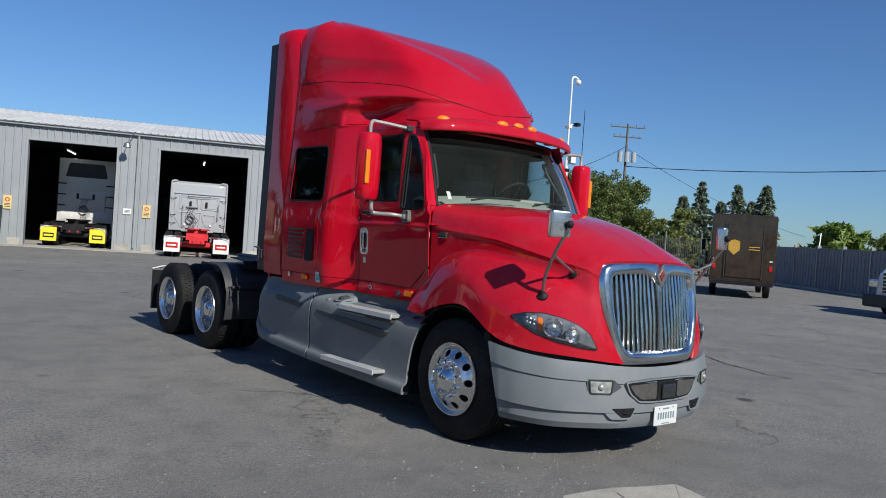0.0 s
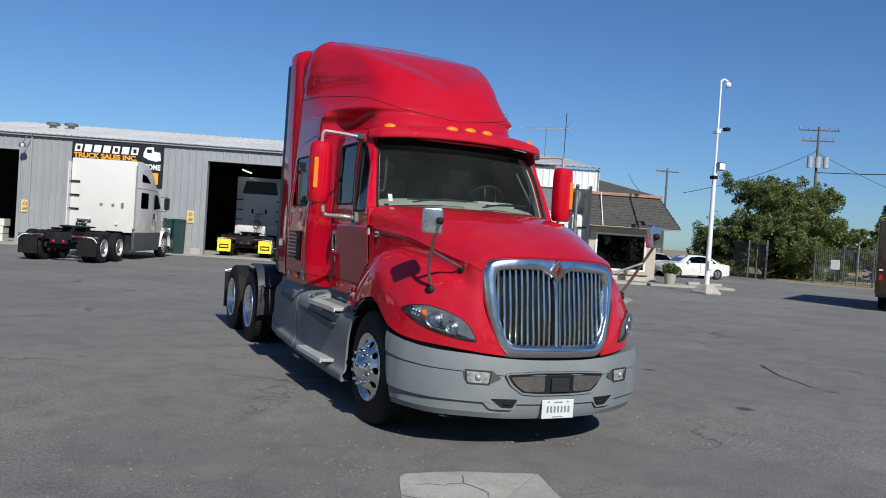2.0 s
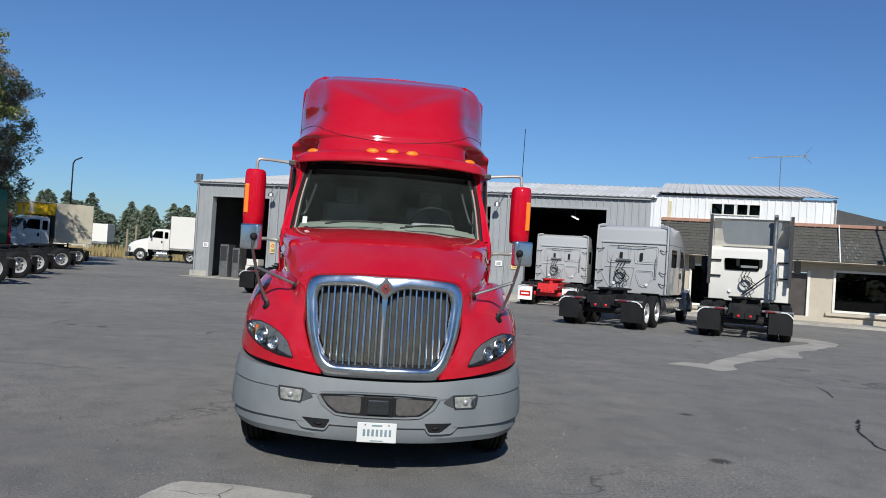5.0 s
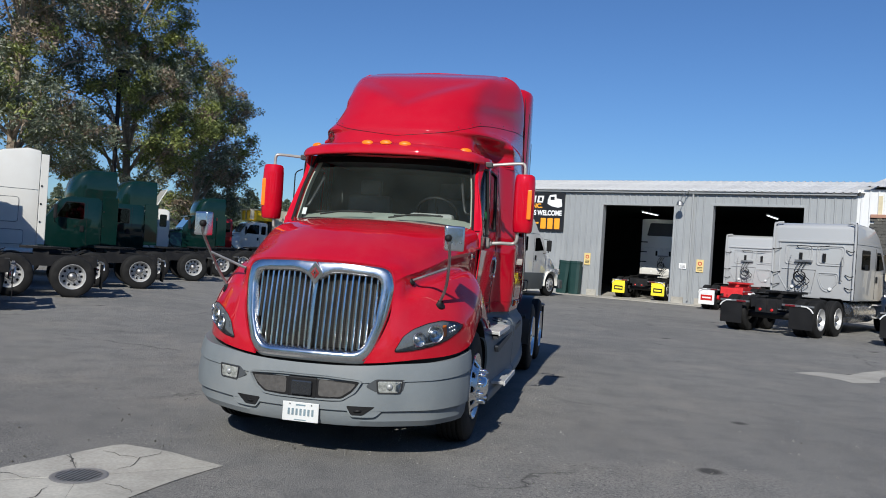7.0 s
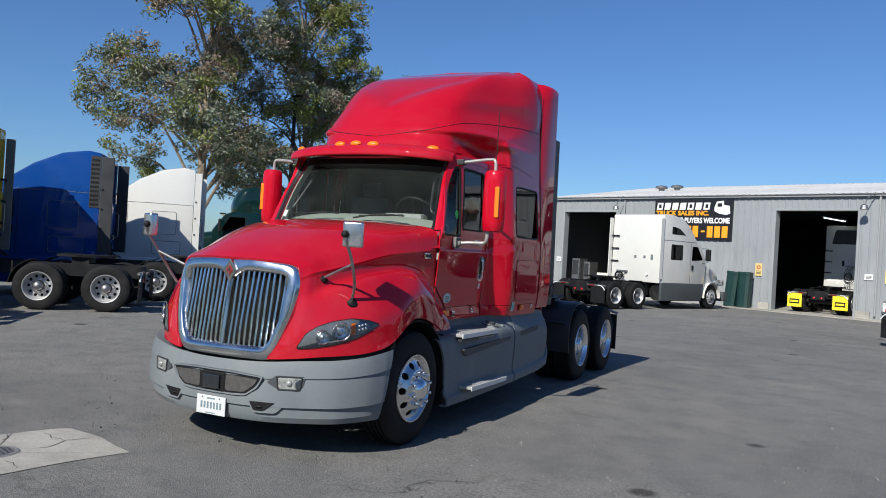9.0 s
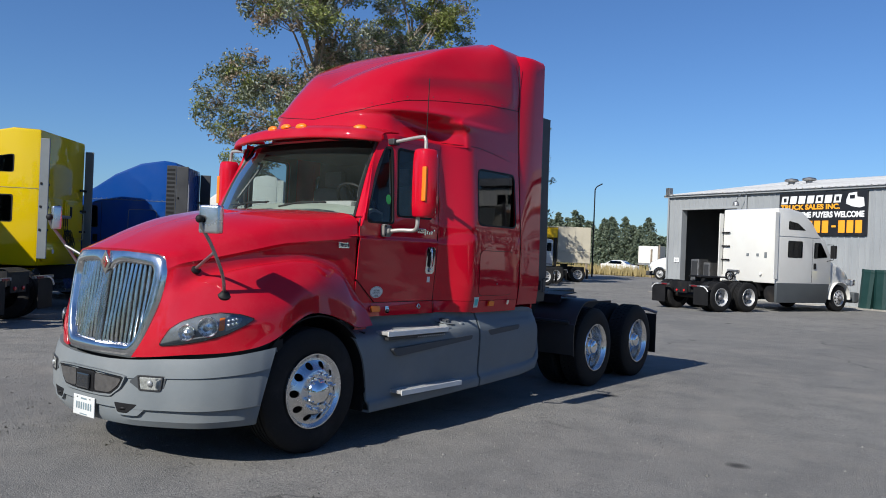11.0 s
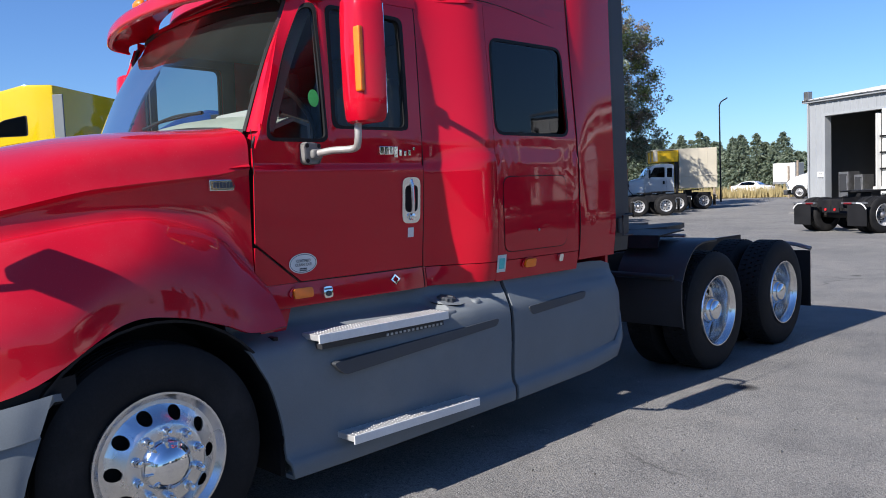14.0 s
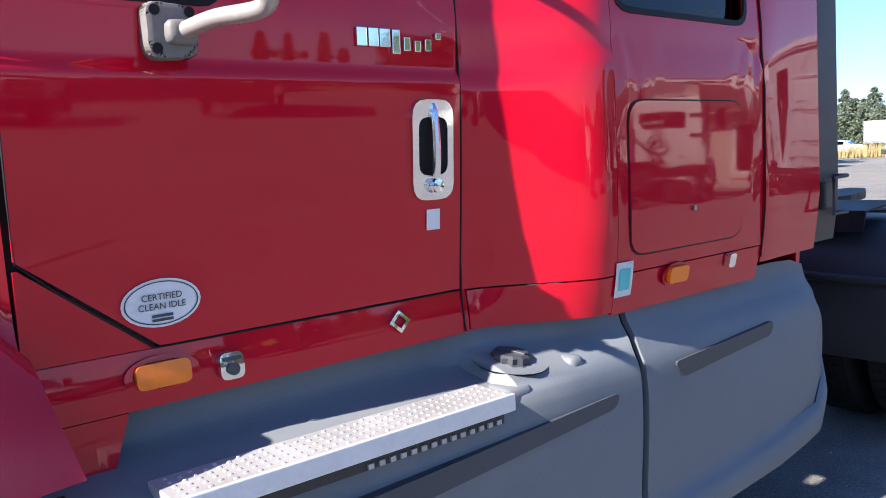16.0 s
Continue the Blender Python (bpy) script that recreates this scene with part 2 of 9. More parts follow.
M_wall_grey = surface("grey_painted_steel", (0.30, 0.315, 0.325), 0.5, vary=0.08, scale=0.6, fine=30, bump=0.06, dirt=(0.42, 0.42, 0.41), dirt_amount=0.45, rand=0.06)
M_wall_white = surface("white_painted_steel", (0.70, 0.71, 0.71), 0.5, vary=0.06, scale=0.6, fine=30, bump=0.06, dirt=(0.5, 0.48, 0.42), dirt_amount=0.35, rand=0.05)
M_roof = surface("galvanised_roof", (0.72, 0.705, 0.67), 0.5, 0.1, vary=0.1, scale=0.8, fine=20, bump=0.05, dirt=(0.33, 0.30, 0.25), dirt_amount=0.5, rand=0.1)
M_stucco = surface("tan_stucco", (0.46, 0.41, 0.33), 0.9, vary=0.08, scale=1.5, fine=60, bump=0.4, dirt=(0.33, 0.28, 0.22), dirt_amount=0.3)
M_shingle = surface("grey_brown_shingle", (0.076, 0.073, 0.065), 0.9, vary=0.25, scale=4, fine=30, bump=0.4, rand=0.12, dist=0.01)
# near-black base stands in for dim insides: shop walls, ceiling, window backings
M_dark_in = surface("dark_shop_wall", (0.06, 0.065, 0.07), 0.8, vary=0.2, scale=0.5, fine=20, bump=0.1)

# ---- building helpers ----
def thing(name, label="", category="", group="", kind="", at=None):
    ob = new(name)
    ob.empty_display_size = 0.2
    if at is not None:
        ob.matrix_world = at
    return tagged(ob, label, category, group, kind)


def part(name, bm, material, parent=None, label="", smooth=False, at=None):
    me = bpy.data.meshes.new(name)
    bm.normal_update()
    bm.to_mesh(me)
    bm.free()
    me.materials.append(material)
    if smooth:
        for f in me.polygons:
            f.use_smooth = True
        me.set_sharp_from_angle(angle=radians(38 if smooth is True else smooth))
    ob = new(name, me)
    if parent is not None:
        ob.parent = parent
    if at is not None:
        ob.matrix_local = at
    if label:
        ob["label"] = label
    return ob


def again(ob, parent, at, name=None):
    """One more object on the same mesh."""
    o = new(name or ob.name.split(".")[0], ob.data)
    o.parent = parent
    o.matrix_local = at
    if "label" in ob:
        o["label"] = ob["label"]
    return o


def box(bm, x0, x1, y0, y1, z0, z1, bevel=0.0, seg=2):
    b = bm if not bevel else bmesh.new()
    r = bmesh.ops.create_cube(b, size=1.0, matrix=Matrix.Translation(((x0 + x1) / 2, (y0 + y1) / 2, (z0 + z1) / 2)) @ Matrix.Diagonal((x1 - x0, y1 - y0, z1 - z0, 1)))
    if bevel:
        bmesh.ops.bevel(b, geom=b.edges[:], offset=bevel, segments=seg, affect="EDGES", profile=0.6)
        join(bm, b)
        return None
    return r["verts"]


def join(bm, other):
    """Adds the mesh of another bmesh to bm."""
    me = bpy.data.meshes.new("tmp")
    other.to_mesh(me)
    other.free()
    bm.from_mesh(me)
    bpy.data.meshes.remove(me)


def boxed(x0, x1, y0, y1, z0, z1, bevel=0.0):
    bm = bmesh.new()
    box(bm, x0, x1, y0, y1, z0, z1, bevel)
    return bm


def grid_faces(bm, rows, closed=False):
    vs = [[bm.verts.new(p) for p in r] for r in rows]
    n = len(rows[0])
    for i in range(len(rows) - 1):
        for j in range(n if closed else n - 1):
            k = (j + 1) % n
            a = [vs[i][j], vs[i][k], vs[i + 1][k], vs[i + 1][j]]
            u = []
            for v in a:
                if all((v.co - w.co).length > 1e-6 for w in u):
                    u.append(v)
            if len(u) > 2:
                bm.faces.new(u)
    return vs


def catmull(pts, n):
    """n points along a smooth line through pts."""
    pts = [Vector(p) for p in pts]
    if len(pts) == 2:
        return [pts[0].lerp(pts[1], k / (n - 1)) for k in range(n)]
    ext = [2 * pts[0] - pts[1]] + pts + [2 * pts[-1] - pts[-2]]
    out = []
    for k in range(n):
        u = k / (n - 1) * (len(pts) - 1)
        i = min(int(u), len(pts) - 2)
        f = u - i
        a, b, c, d = ext[i:i + 4]
        out.append(0.5 * (2 * b + (c - a) * f + (2 * a - 5 * b + 4 * c - d) * f * f + (3 * b - a - 3 * c + d) * f ** 3))
    return out


def net(ctrl, nu, nv):
    """A smooth net of points through rows of control points."""
    rows = [catmull(r, nv) for r in ctrl]
    cols = [catmull([rows[i][j] for i in range(len(rows))], nu) for j in range(nv)]
    return [[cols[j][i] for j in range(nv)] for i in range(nu)]


def mirror_rows(rows):
    """Rows that begin at x = 0 and run outwards, carried over to the other side."""
    out = []
    for r in rows:
        left = [Vector((-p.x, p.y, p.z)) for p in reversed(r)]
        out.append(left[:-1] + [Vector((0, r[0].y, r[0].z))] + list(r[1:]))
    return out


def thicken(bm, depth, outward=None):
    """Gives an open sheet a thickness inwards. outward(place) may give the way out; else it is away from the sheet's middle."""
    bmesh.ops.recalc_face_normals(bm, faces=bm.faces[:])
    mid = sum((v.co for v in bm.verts), Vector()) / max(1, len(bm.verts))
    tot = sum(f.normal.dot((f.calc_center_median() - mid) if outward is None else outward) * f.calc_area() for f in bm.faces)
    if tot < 0:
        bmesh.ops.reverse_faces(bm, faces=bm.faces[:])
    bm.normal_update()
    depth = abs(depth)
    if not depth:
        return bm
    faces, edges = bm.faces[:], [e for e in bm.edges if len(e.link_faces) == 1]
    twin = {v: bm.verts.new(v.co - v.normal * depth) for v in bm.verts[:]}
    for f in faces:
        bm.faces.new([twin[v] for v in reversed(f.verts)])
    for e in edges:
        lp = e.link_loops[0]
        a, b = lp.vert, lp.link_loop_next.vert
        bm.faces.new((b, a, twin[a], twin[b]))
    return bm


def revolve(bm, prof, n=32, axis="x", at=(0, 0, 0), a0=0.0, a1=2 * math.pi):
    """prof: (radius, height) pairs turned about an axis."""
    full = abs(a1 - a0 - 2 * math.pi) < 1e-6
    m = n if full else n + 1
    rows = []
    for r, h in prof:
        row = []
        for k in range(m):
            a = a0 + (a1 - a0) * k / n
            c, s = r * math.cos(a), r * math.sin(a)
            p = {"x": (h, c, s), "y": (s, h, c), "z": (c, s, h)}[axis]
            row.append(Vector(p) + Vector(at))
        rows.append(row)
    grid_faces(bm, rows, closed=full)
    return bm


def rod(bm, a, b, r, n=8, r2=None, cap=True):
    a, b = Vector(a), Vector(b)
    d = b - a
    m = Matrix.Translation((a + b) / 2) @ d.to_track_quat("Z", "Y").to_matrix().to_4x4()
    bmesh.ops.create_cone(bm, cap_ends=cap, segments=n, radius1=r, radius2=r if r2 is None else r2, depth=d.length, matrix=m)
    return bm


def tube(bm, pts, r, n=8, smooth=0, r2=None):
    """A bent pipe through pts."""
    p = catmull(pts, smooth) if smooth else [Vector(q) for q in pts]
    rows = []
    ref = Vector((0.31, 0.27, 0.91))
    for i, c in enumerate(p):
        d = (p[min(i + 1, len(p) - 1)] - p[max(i - 1, 0)]).normalized()
        s = d.cross(ref).normalized()
        u = s.cross(d)
        rr = r if r2 is None else r + (r2 - r) * i / (len(p) - 1)
        rows.append([c + (s * math.cos(2 * math.pi * k / n) + u * math.sin(2 * math.pi * k / n)) * rr for k in range(n)])
    vs = grid_faces(bm, rows, closed=True)
    bm.faces.new(vs[0][::-1])
    bm.faces.new(vs[-1])
    return bm


def prism(bm, poly, lo, hi, axis="x", bevel=0.0):
    """A polygon drawn out along an axis. axis x: (y, z); y: (x, z); z: (x, y)."""
    def P(a, b, c):
        return {"x": (c, a, b), "y": (a, c, b), "z": (a, b, c)}[axis]
    b = bmesh.new() if bevel else bm
    lov = [b.verts.new(P(p[0], p[1], lo)) for p in poly]
    hiv = [b.verts.new(P(p[0], p[1], hi)) for p in poly]
    n = len(poly)
    fs = [b.faces.new(lov[::-1]), b.faces.new(hiv)]
    for k in range(n):
        fs.append(b.faces.new((lov[k], lov[(k + 1) % n], hiv[(k + 1) % n], hiv[k])))
    bmesh.ops.recalc_face_normals(b, faces=fs)
    if bevel:
        bmesh.ops.bevel(b, geom=b.edges[:], offset=bevel, segments=2, affect="EDGES", profile=0.6)
        join(bm, b)
    return bm


def rounded(poly, r, n=4):
    """A polygon (2D) with rounded corners."""
    out = []
    m = len(poly)
    for i in range(m):
        p, a, b = Vector(poly[i]), Vector(poly[i - 1]), Vector(poly[(i + 1) % m])
        da, db = (a - p), (b - p)
        ra, rb = min(r, da.length * 0.45), min(r, db.length * 0.45)
        s, e = p + da.normalized() * ra, p + db.normalized() * rb
        for k in range(n + 1):
            f = k / n
            out.append(tuple(s * (1 - f) ** 2 + p * 2 * f * (1 - f) + e * f * f))
    return out


def loop_at(poly, n):
    """n points at even steps round a polygon."""
    pts = [Vector(p) for p in poly]
    seg = [(pts[(i + 1) % len(pts)] - pts[i]).length for i in range(len(pts))]
    tot = sum(seg)
    out = []
    i, acc = 0, 0.0
    for k in range(n):
        d = tot * k / n
        while acc + seg[i] < d:
            acc += seg[i]
            i += 1
        out.append(pts[i].lerp(pts[(i + 1) % len(pts)], (d - acc) / max(seg[i], 1e-9)))
    return out


def ray_loop(poly, centre, angles):
    """Where rays from a centre meet a polygon, one point an angle."""
    pts = [Vector(p) for p in poly]
    c = Vector(centre)
    out = []
    for a in angles:
        d = Vector((math.cos(a), math.sin(a)))
        best = 0.0
        for i in range(len(pts)):
            p, q = pts[i] - c, pts[(i + 1) % len(pts)] - c
            e = q - p
            den = d.x * e.y - d.y * e.x
            if abs(den) < 1e-12:
                continue
            tt = (p.x * e.y - p.y * e.x) / den
            uu = (p.x * d.y - p.y * d.x) / den
            if tt > 0 and -1e-9 <= uu <= 1 + 1e-9:
                best = max(best, tt)
        out.append(c + d * best)
    return out


def corner_angles(polys, centre, n):
    c = Vector(centre)
    s = {2 * math.pi * k / n - math.pi for k in range(n)}
    for poly in polys:
        for p in poly:
            d = Vector(p) - c
            s.add(math.atan2(d.y, d.x))
    out = []
    for a in sorted(s):
        if not out or a - out[-1] > 1e-4:
            out.append(a)
    return out


def ring_panel(outer, inner, n=48, steps=3):
    """Rows of 2D points between an outer outline and a hole."""
    cx = sum(p[0] for p in inner) / len(inner)
    cy = sum(p[1] for p in inner) / len(inner)
    ang = corner_angles([outer, inner], (cx, cy), n)
    o, i = ray_loop(outer, (cx, cy), ang), ray_loop(inner, (cx, cy), ang)
    return [[a.lerp(b, k / steps) for a, b in zip(o, i)] for k in range(steps + 1)]


def disc_panel(poly, n=40, steps=4):
    """Rows of 2D points that fill a star-shaped outline."""
    cx = sum(p[0] for p in poly) / len(poly)
    cy = sum(p[1] for p in poly) / len(poly)
    ang = corner_angles([poly], (cx, cy), n)
    o = ray_loop(poly, (cx, cy), ang)
    c = Vector((cx, cy))
    return [[a.lerp(c, k / steps) for a in o] for k in range(steps + 1)]


def text_part(name, words, size, material, parent, at, depth=0.01, width=None, label="", bold=0.0, shear=0.0):
    """Lettering as a flat mesh, centred, in its own XY plane."""
    cu = bpy.data.curves.new("lettering", "FONT")
    cu.body, cu.size, cu.extrude = words, size, depth / 2
    cu.align_x, cu.align_y, cu.offset, cu.shear = "CENTER", "CENTER", bold, shear
    tmp = bpy.data.objects.new("lettering", cu)
    scene.collection.objects.link(tmp)
    bpy.context.view_layer.update()
    me = bpy.data.meshes.new_from_object(tmp.evaluated_get(bpy.context.evaluated_depsgraph_get()))
    bpy.data.objects.remove(tmp)
    bpy.data.curves.remove(cu)
    if width and len(me.vertices):
        xs = [v.co.x for v in me.vertices]
        k = width / (max(xs) - min(xs))
        mid = (max(xs) + min(xs)) / 2
        for v in me.vertices:
            v.co.x = (v.co.x - mid) * k
    me.name = name
    me.materials.clear()
    me.materials.append(material)
    ob = new(name, me)
    ob.parent = parent
    ob.matrix_local = at
    if label:
        ob["label"] = label
    return ob

# ---- ground ----
def sheet(name, x0, x1, y0, y1, z, material, label, nx=1, ny=1, category="ground"):
    bm = bmesh.new()
    grid_faces(bm, [[Vector((x0 + (x1 - x0) * i / nx, y0 + (y1 - y0) * j / ny, z)) for i in range(nx + 1)] for j in range(ny + 1)])
    ob = part(name, bm, material)
    return tagged(ob, label, category, kind="structure")


sheet("ground", -2500, 2500, -2500, 2500, -0.03, M_ground, "dry tan open ground reaching the horizon", 8, 8)
sheet("pavement", -42, 30, -66, 90, 0.0, M_asphalt, "worn dark grey asphalt yard with stains and cracks", 12, 20)
sheet("field", -10, 120, -160, -68, 0.0, M_drygrass, "field of dry golden grass behind the yard", 6, 6)

# concrete slab with a round drain


M_patch = surface("patch_concrete", (0.36, 0.34, 0.30), 0.85, vary=0.2, scale=1.5, fine=50, bump=0.3, dirt=(0.17, 0.16, 0.145), dirt_amount=0.6)
M_crack = surface("crack_dirt", (0.07, 0.062, 0.05), 0.9, vary=0.3, scale=9, bump=0.0)
M_grate = surface("grate_iron", (0.24, 0.23, 0.22), 0.55, 0.3, vary=0.2, scale=6, fine=80, bump=0.15)


def drain_slab():
    t = thing("drain_slab", "cracked pale concrete slab set in the asphalt", "concrete slab", kind="structure", at=pose(0, 0, 0))
    # four broken pieces round the drain
    cx, cy = 1.17, 2.29
    rim = [(0.43, 1.66), (0.92, 1.50), (1.41, 1.44), (1.58, 1.85), (1.73, 2.30), (1.88, 2.80), (1.35, 2.98), (0.78, 3.05), (0.66, 2.75), (0.55, 2.20)]
    cuts = [(0, 3), (3, 5), (5, 7), (7, 10)]
    hole = [(cx + 0.17 * math.cos(a), cy + 0.17 * math.sin(a)) for a in [2 * math.pi * k / 24 for k in range(24)]]
    for k0, k1 in cuts:
        outer = [Vector(rim[k % len(rim)]) for k in range(k0, k1 + 1)]
        bm = bmesh.new()
        steps = 14
        line = []
        seg = len(outer) - 1
        for s in range(steps + 1):
            u = s / steps * seg
            i = min(int(u), seg - 1)
            p = outer[i].lerp(outer[i + 1], u - i)
            j = 0.012 * math.sin(7.0 * s + k0)
            line.append(Vector((p.x + j, p.y + j * 0.7, 0)))
        rows = []
        for f in (0.0, 0.5, 1.0):
            row = []
            for s, p in enumerate(line):
                d = Vector((p.x - cx, p.y - cy, 0))
                q = Vector((cx, cy, 0)) + d.normalized() * 0.172
                v = p.lerp(q, f)
                v.z = 0.006 + (0.0 if 0 < s < steps else -0.003)
                if s in (0, steps):
                    side = Vector((-d.y, d.x, 0)).normalized()
                    w = 0.010 * math.sin(f * 9 + k0 * 2 + (0 if s == 0 else (k1 - k0)))
                    v += side * (0.0012 if s == 0 else -0.0012)
                row.append(v)
            rows.append(row)
        grid_faces(bm, rows)
        part("slab_piece", bm, M_concrete, t)
    bm = bmesh.new()
    revolve(bm, [(0.15, 0.001), (0.15, 0.012), (0.175, 0.012), (0.19, 0.007)], 32, "z", (cx, cy, 0))
    part("drain_ring", bm, M_grate, t)
    for k in range(9):
        x = -0.13 + 0.0325 * k
        h = math.sqrt(max(0.0, 0.15 ** 2 - x * x))
        part("grate_bar", boxed(cx + x - 0.008, cx + x + 0.008, cy - h, cy + h, 0.0015, 0.011), M_grate, t)
    bm = bmesh.new()
    bmesh.ops.create_circle(bm, cap_ends=True, radius=0.15, segments=24, matrix=Matrix.Translation((cx, cy, 0.0012)))
    part("drain_shadow", bm, M_black, t)


drain_slab()


def patch_sheet(name, poly, z, material, label, ragged=0.05, seed=1):
    """A thin ragged sheet laid on the asphalt."""
    rnd = random.Random(seed)
    loop = loop_at(poly, 70)
    bm = bmesh.new()
    vs = [bm.verts.new((p.x + rnd.uniform(-ragged, ragged), p.y + rnd.uniform(-ragged, ragged), z)) for p in loop]
    f = bm.faces.new(vs)
    bmesh.ops.triangulate(bm, faces=[f])
    bmesh.ops.recalc_face_normals(bm, faces=bm.faces[:])
    if sum(g.normal.z for g in bm.faces) < 0:
        bmesh.ops.reverse_faces(bm, faces=bm.faces[:])
    return tagged(part(name, bm, material), label, "patch", kind="structure")


patch_sheet("repair_patch", [(-5.5, -7.4), (-5.9, -7.8), (-6.5, -7.8), (-8.2, -9.9), (-9.8, -11.8), (-12.4, -14.3), (-11.9, -14.7), (-12.8, -16.1), (-13.3, -15.3), (-13.3, -14.4), (-12.6, -13.5), (-11.7, -12.6), (-10.3, -11.3), (-9.6, -9.8), (-9.0, -9.7), (-7.0, -7.8), (-6.8, -7.1), (-6.3, -6.6), (-6.1, -7.1)],
            0.004, M_patch, "pale ragged repair strip across the asphalt", 0.05, 3)


def crack(pts, width, seed, z=0.005, jag=0.05):
    """A jagged dark crack: a thin ribbon of uneven width."""
    rnd = random.Random(seed)
    line = []
    for a, b in zip(pts, pts[1:]):
        a, b = Vector((*a, 0)), Vector((*b, 0))
        n = max(3, int((b - a).length / 0.06))
        for k in range(n):
            line.append(a.lerp(b, k / n) + Vector((rnd.uniform(-jag, jag), rnd.uniform(-jag, jag), 0)) * (0.5 if k else 1.0) * min(1.0, (b - a).length))
    bm = bmesh.new()
    rws = []
    for k, p in enumerate(line):
        d = (line[min(k + 1, len(line) - 1)] - line[max(k - 1, 0)]).normalized()
        w = width * rnd.uniform(.25, 1.0) * (0.3 if k in (0, len(line) - 1) else 1.0)
        nrm = Vector((-d.y, d.x, 0)) * w
        rws.append([p - nrm + Vector((0, 0, z)), p + nrm + Vector((0, 0, z))])
    grid_faces(bm, rws)
    return bm


cr = thing("asphalt_crack", "dark jagged crack in the worn asphalt", "crack", kind="structure")
part("crack_line", crack([(-7.3, -5.3), (-7.2, -4.8), (-6.9, -4.1)], .012, 3), M_black, cr)
part("crack_line", crack([(-6.2, -2.4), (-5.7, -1.6), (-5.55, -1.2), (-5.4, -.8), (-5.4, -.3)], .022, 4), M_black, cr)
part("crack_line", crack([(5.2, .5), (5.0, 1.6), (5.4, 2.4)], .012, 6), M_black, cr)
sc_ = thing("slab_crack", "dark branching cracks across the concrete slab", "crack", kind="structure")
for k, pts in enumerate((((1.58, 1.86), (1.42, 2.0), (1.3, 2.15)), ((1.78, 2.45), (1.6, 2.42), (1.45, 2.5), (1.35, 2.38)), ((1.0, 1.5), (1.04, 1.75), (.98, 1.95), (1.05, 2.1)), ((.62, 2.45), (.8, 2.4), (.99, 2.36)), ((1.2, 2.98), (1.16, 2.75), (1.2, 2.5)), ((1.04, 1.75), (1.25, 1.72), (1.5, 1.66)))):
    part("crack_line", crack(pts, .0045, 20 + k, .0085, .16), M_crack, sc_)

# loose grit on the asphalt
rnd_g = random.Random(17)
verts, faces = [], []
for k in range(7000):
    r = 2.0 + abs(rnd_g.gauss(0, 4.4))
    a = rnd_g.uniform(0, 6.283)
    x, y = -0.2 + r * math.cos(a), 2.6 + r * .8 * math.sin(a)
    q = rnd_g.uniform(.0035, .009) * (1.8 if rnd_g.random() < .06 else 1.0)
    i = len(verts)
    verts += [Vector((x + q * rnd_g.uniform(.7, 1.3), y, .002)), Vector((x - q * .6, y + q, .002)), Vector((x - q * .6, y - q * rnd_g.uniform(.7, 1.2), .002)), Vector((x + q * rnd_g.uniform(-.3, .3), y + q * rnd_g.uniform(-.3, .3), .002 + q))]
    faces += [(i, i + 1, i + 3), (i + 1, i + 2, i + 3), (i + 2, i, i + 3)]
me = bpy.data.meshes.new("grit")
me.from_pydata([tuple(v) for v in verts], [], faces)
me.materials.append(foliage("grit_stone", (0.06, 0.058, 0.055), (0.17, 0.165, 0.155), (0.36, 0.35, 0.33)))
tagged(new("grit", me), "loose pale grit scattered on the asphalt", "grit", kind="stuff")

# ---- the workshop and office building ----
B_AT = Matrix.Translation((10.0, -36.2, 0)) @ Matrix(((-0.9285, -0.3714, 0, 0), (0.3714, -0.9285, 0, 0), (0, 0, 1, 0), (0, 0, 0, 1)))
# local: x runs along the front, y goes back into the building, z up
EAVE, DEPTH, GREY_END, OFF_END = 4.98, 20.0, 23.7, 31.3
DOORS = [(0.95, 4.45, 4.30), (12.85, 16.35, 4.38), (18.0, 21.8, 4.45)]

building = thing("wall_front", "long grey painted steel workshop front with three open bays", "wall", kind="structure", at=B_AT)


def ribbed(width, height, rib=0.305, depth=0.028, base=0.0):
    """A ribbed steel sheet standing in the x-z plane, ribs towards -y."""
    bm = bmesh.new()
    prof = [(0.0, 0.0)]
    x = rib * 0.5
    while x < width - 0.06:
        prof += [(x - 0.045, 0.0), (x - 0.022, -depth), (x + 0.022, -depth), (x + 0.045, 0.0)]
        x += rib
    prof.append((width, 0.0))
    rows = [[Vector((px, py, z)) for px, py in prof] for z in (base, base + height)]
    grid_faces(bm, rows)
    rows = [[Vector((0, 0.04, z)), Vector((width, 0.04, z))] for z in (base, base + height)]
    grid_faces(bm, rows)
    return bm


def panel_run(x0, x1, z0, z1, material, wide=0.915, parent=None):
    n = max(1, round((x1 - x0) / wide))
    w = (x1 - x0) / n
    first = None
    for k in range(n):
        at = pose(x0 + k * w + 0.002, 0, z0)
        if first is None:
            first = part("panel", ribbed(w - 0.004, z1 - z0), material, parent or building, at=at)
        else:
            again(first, parent or building, at)


xs = 0.0
for d0, d1, dh in DOORS:
    panel_run(xs, d0, 0.0, EAVE, M_wall_grey)
    panel_run(d0, d1, dh, EAVE, M_wall_grey)
    xs = d1
panel_run(xs, GREY_END, 0.0, EAVE, M_wall_grey)
panel_run(GREY_END, OFF_END, 2.6, EAVE + 0.25, M_wall_white)
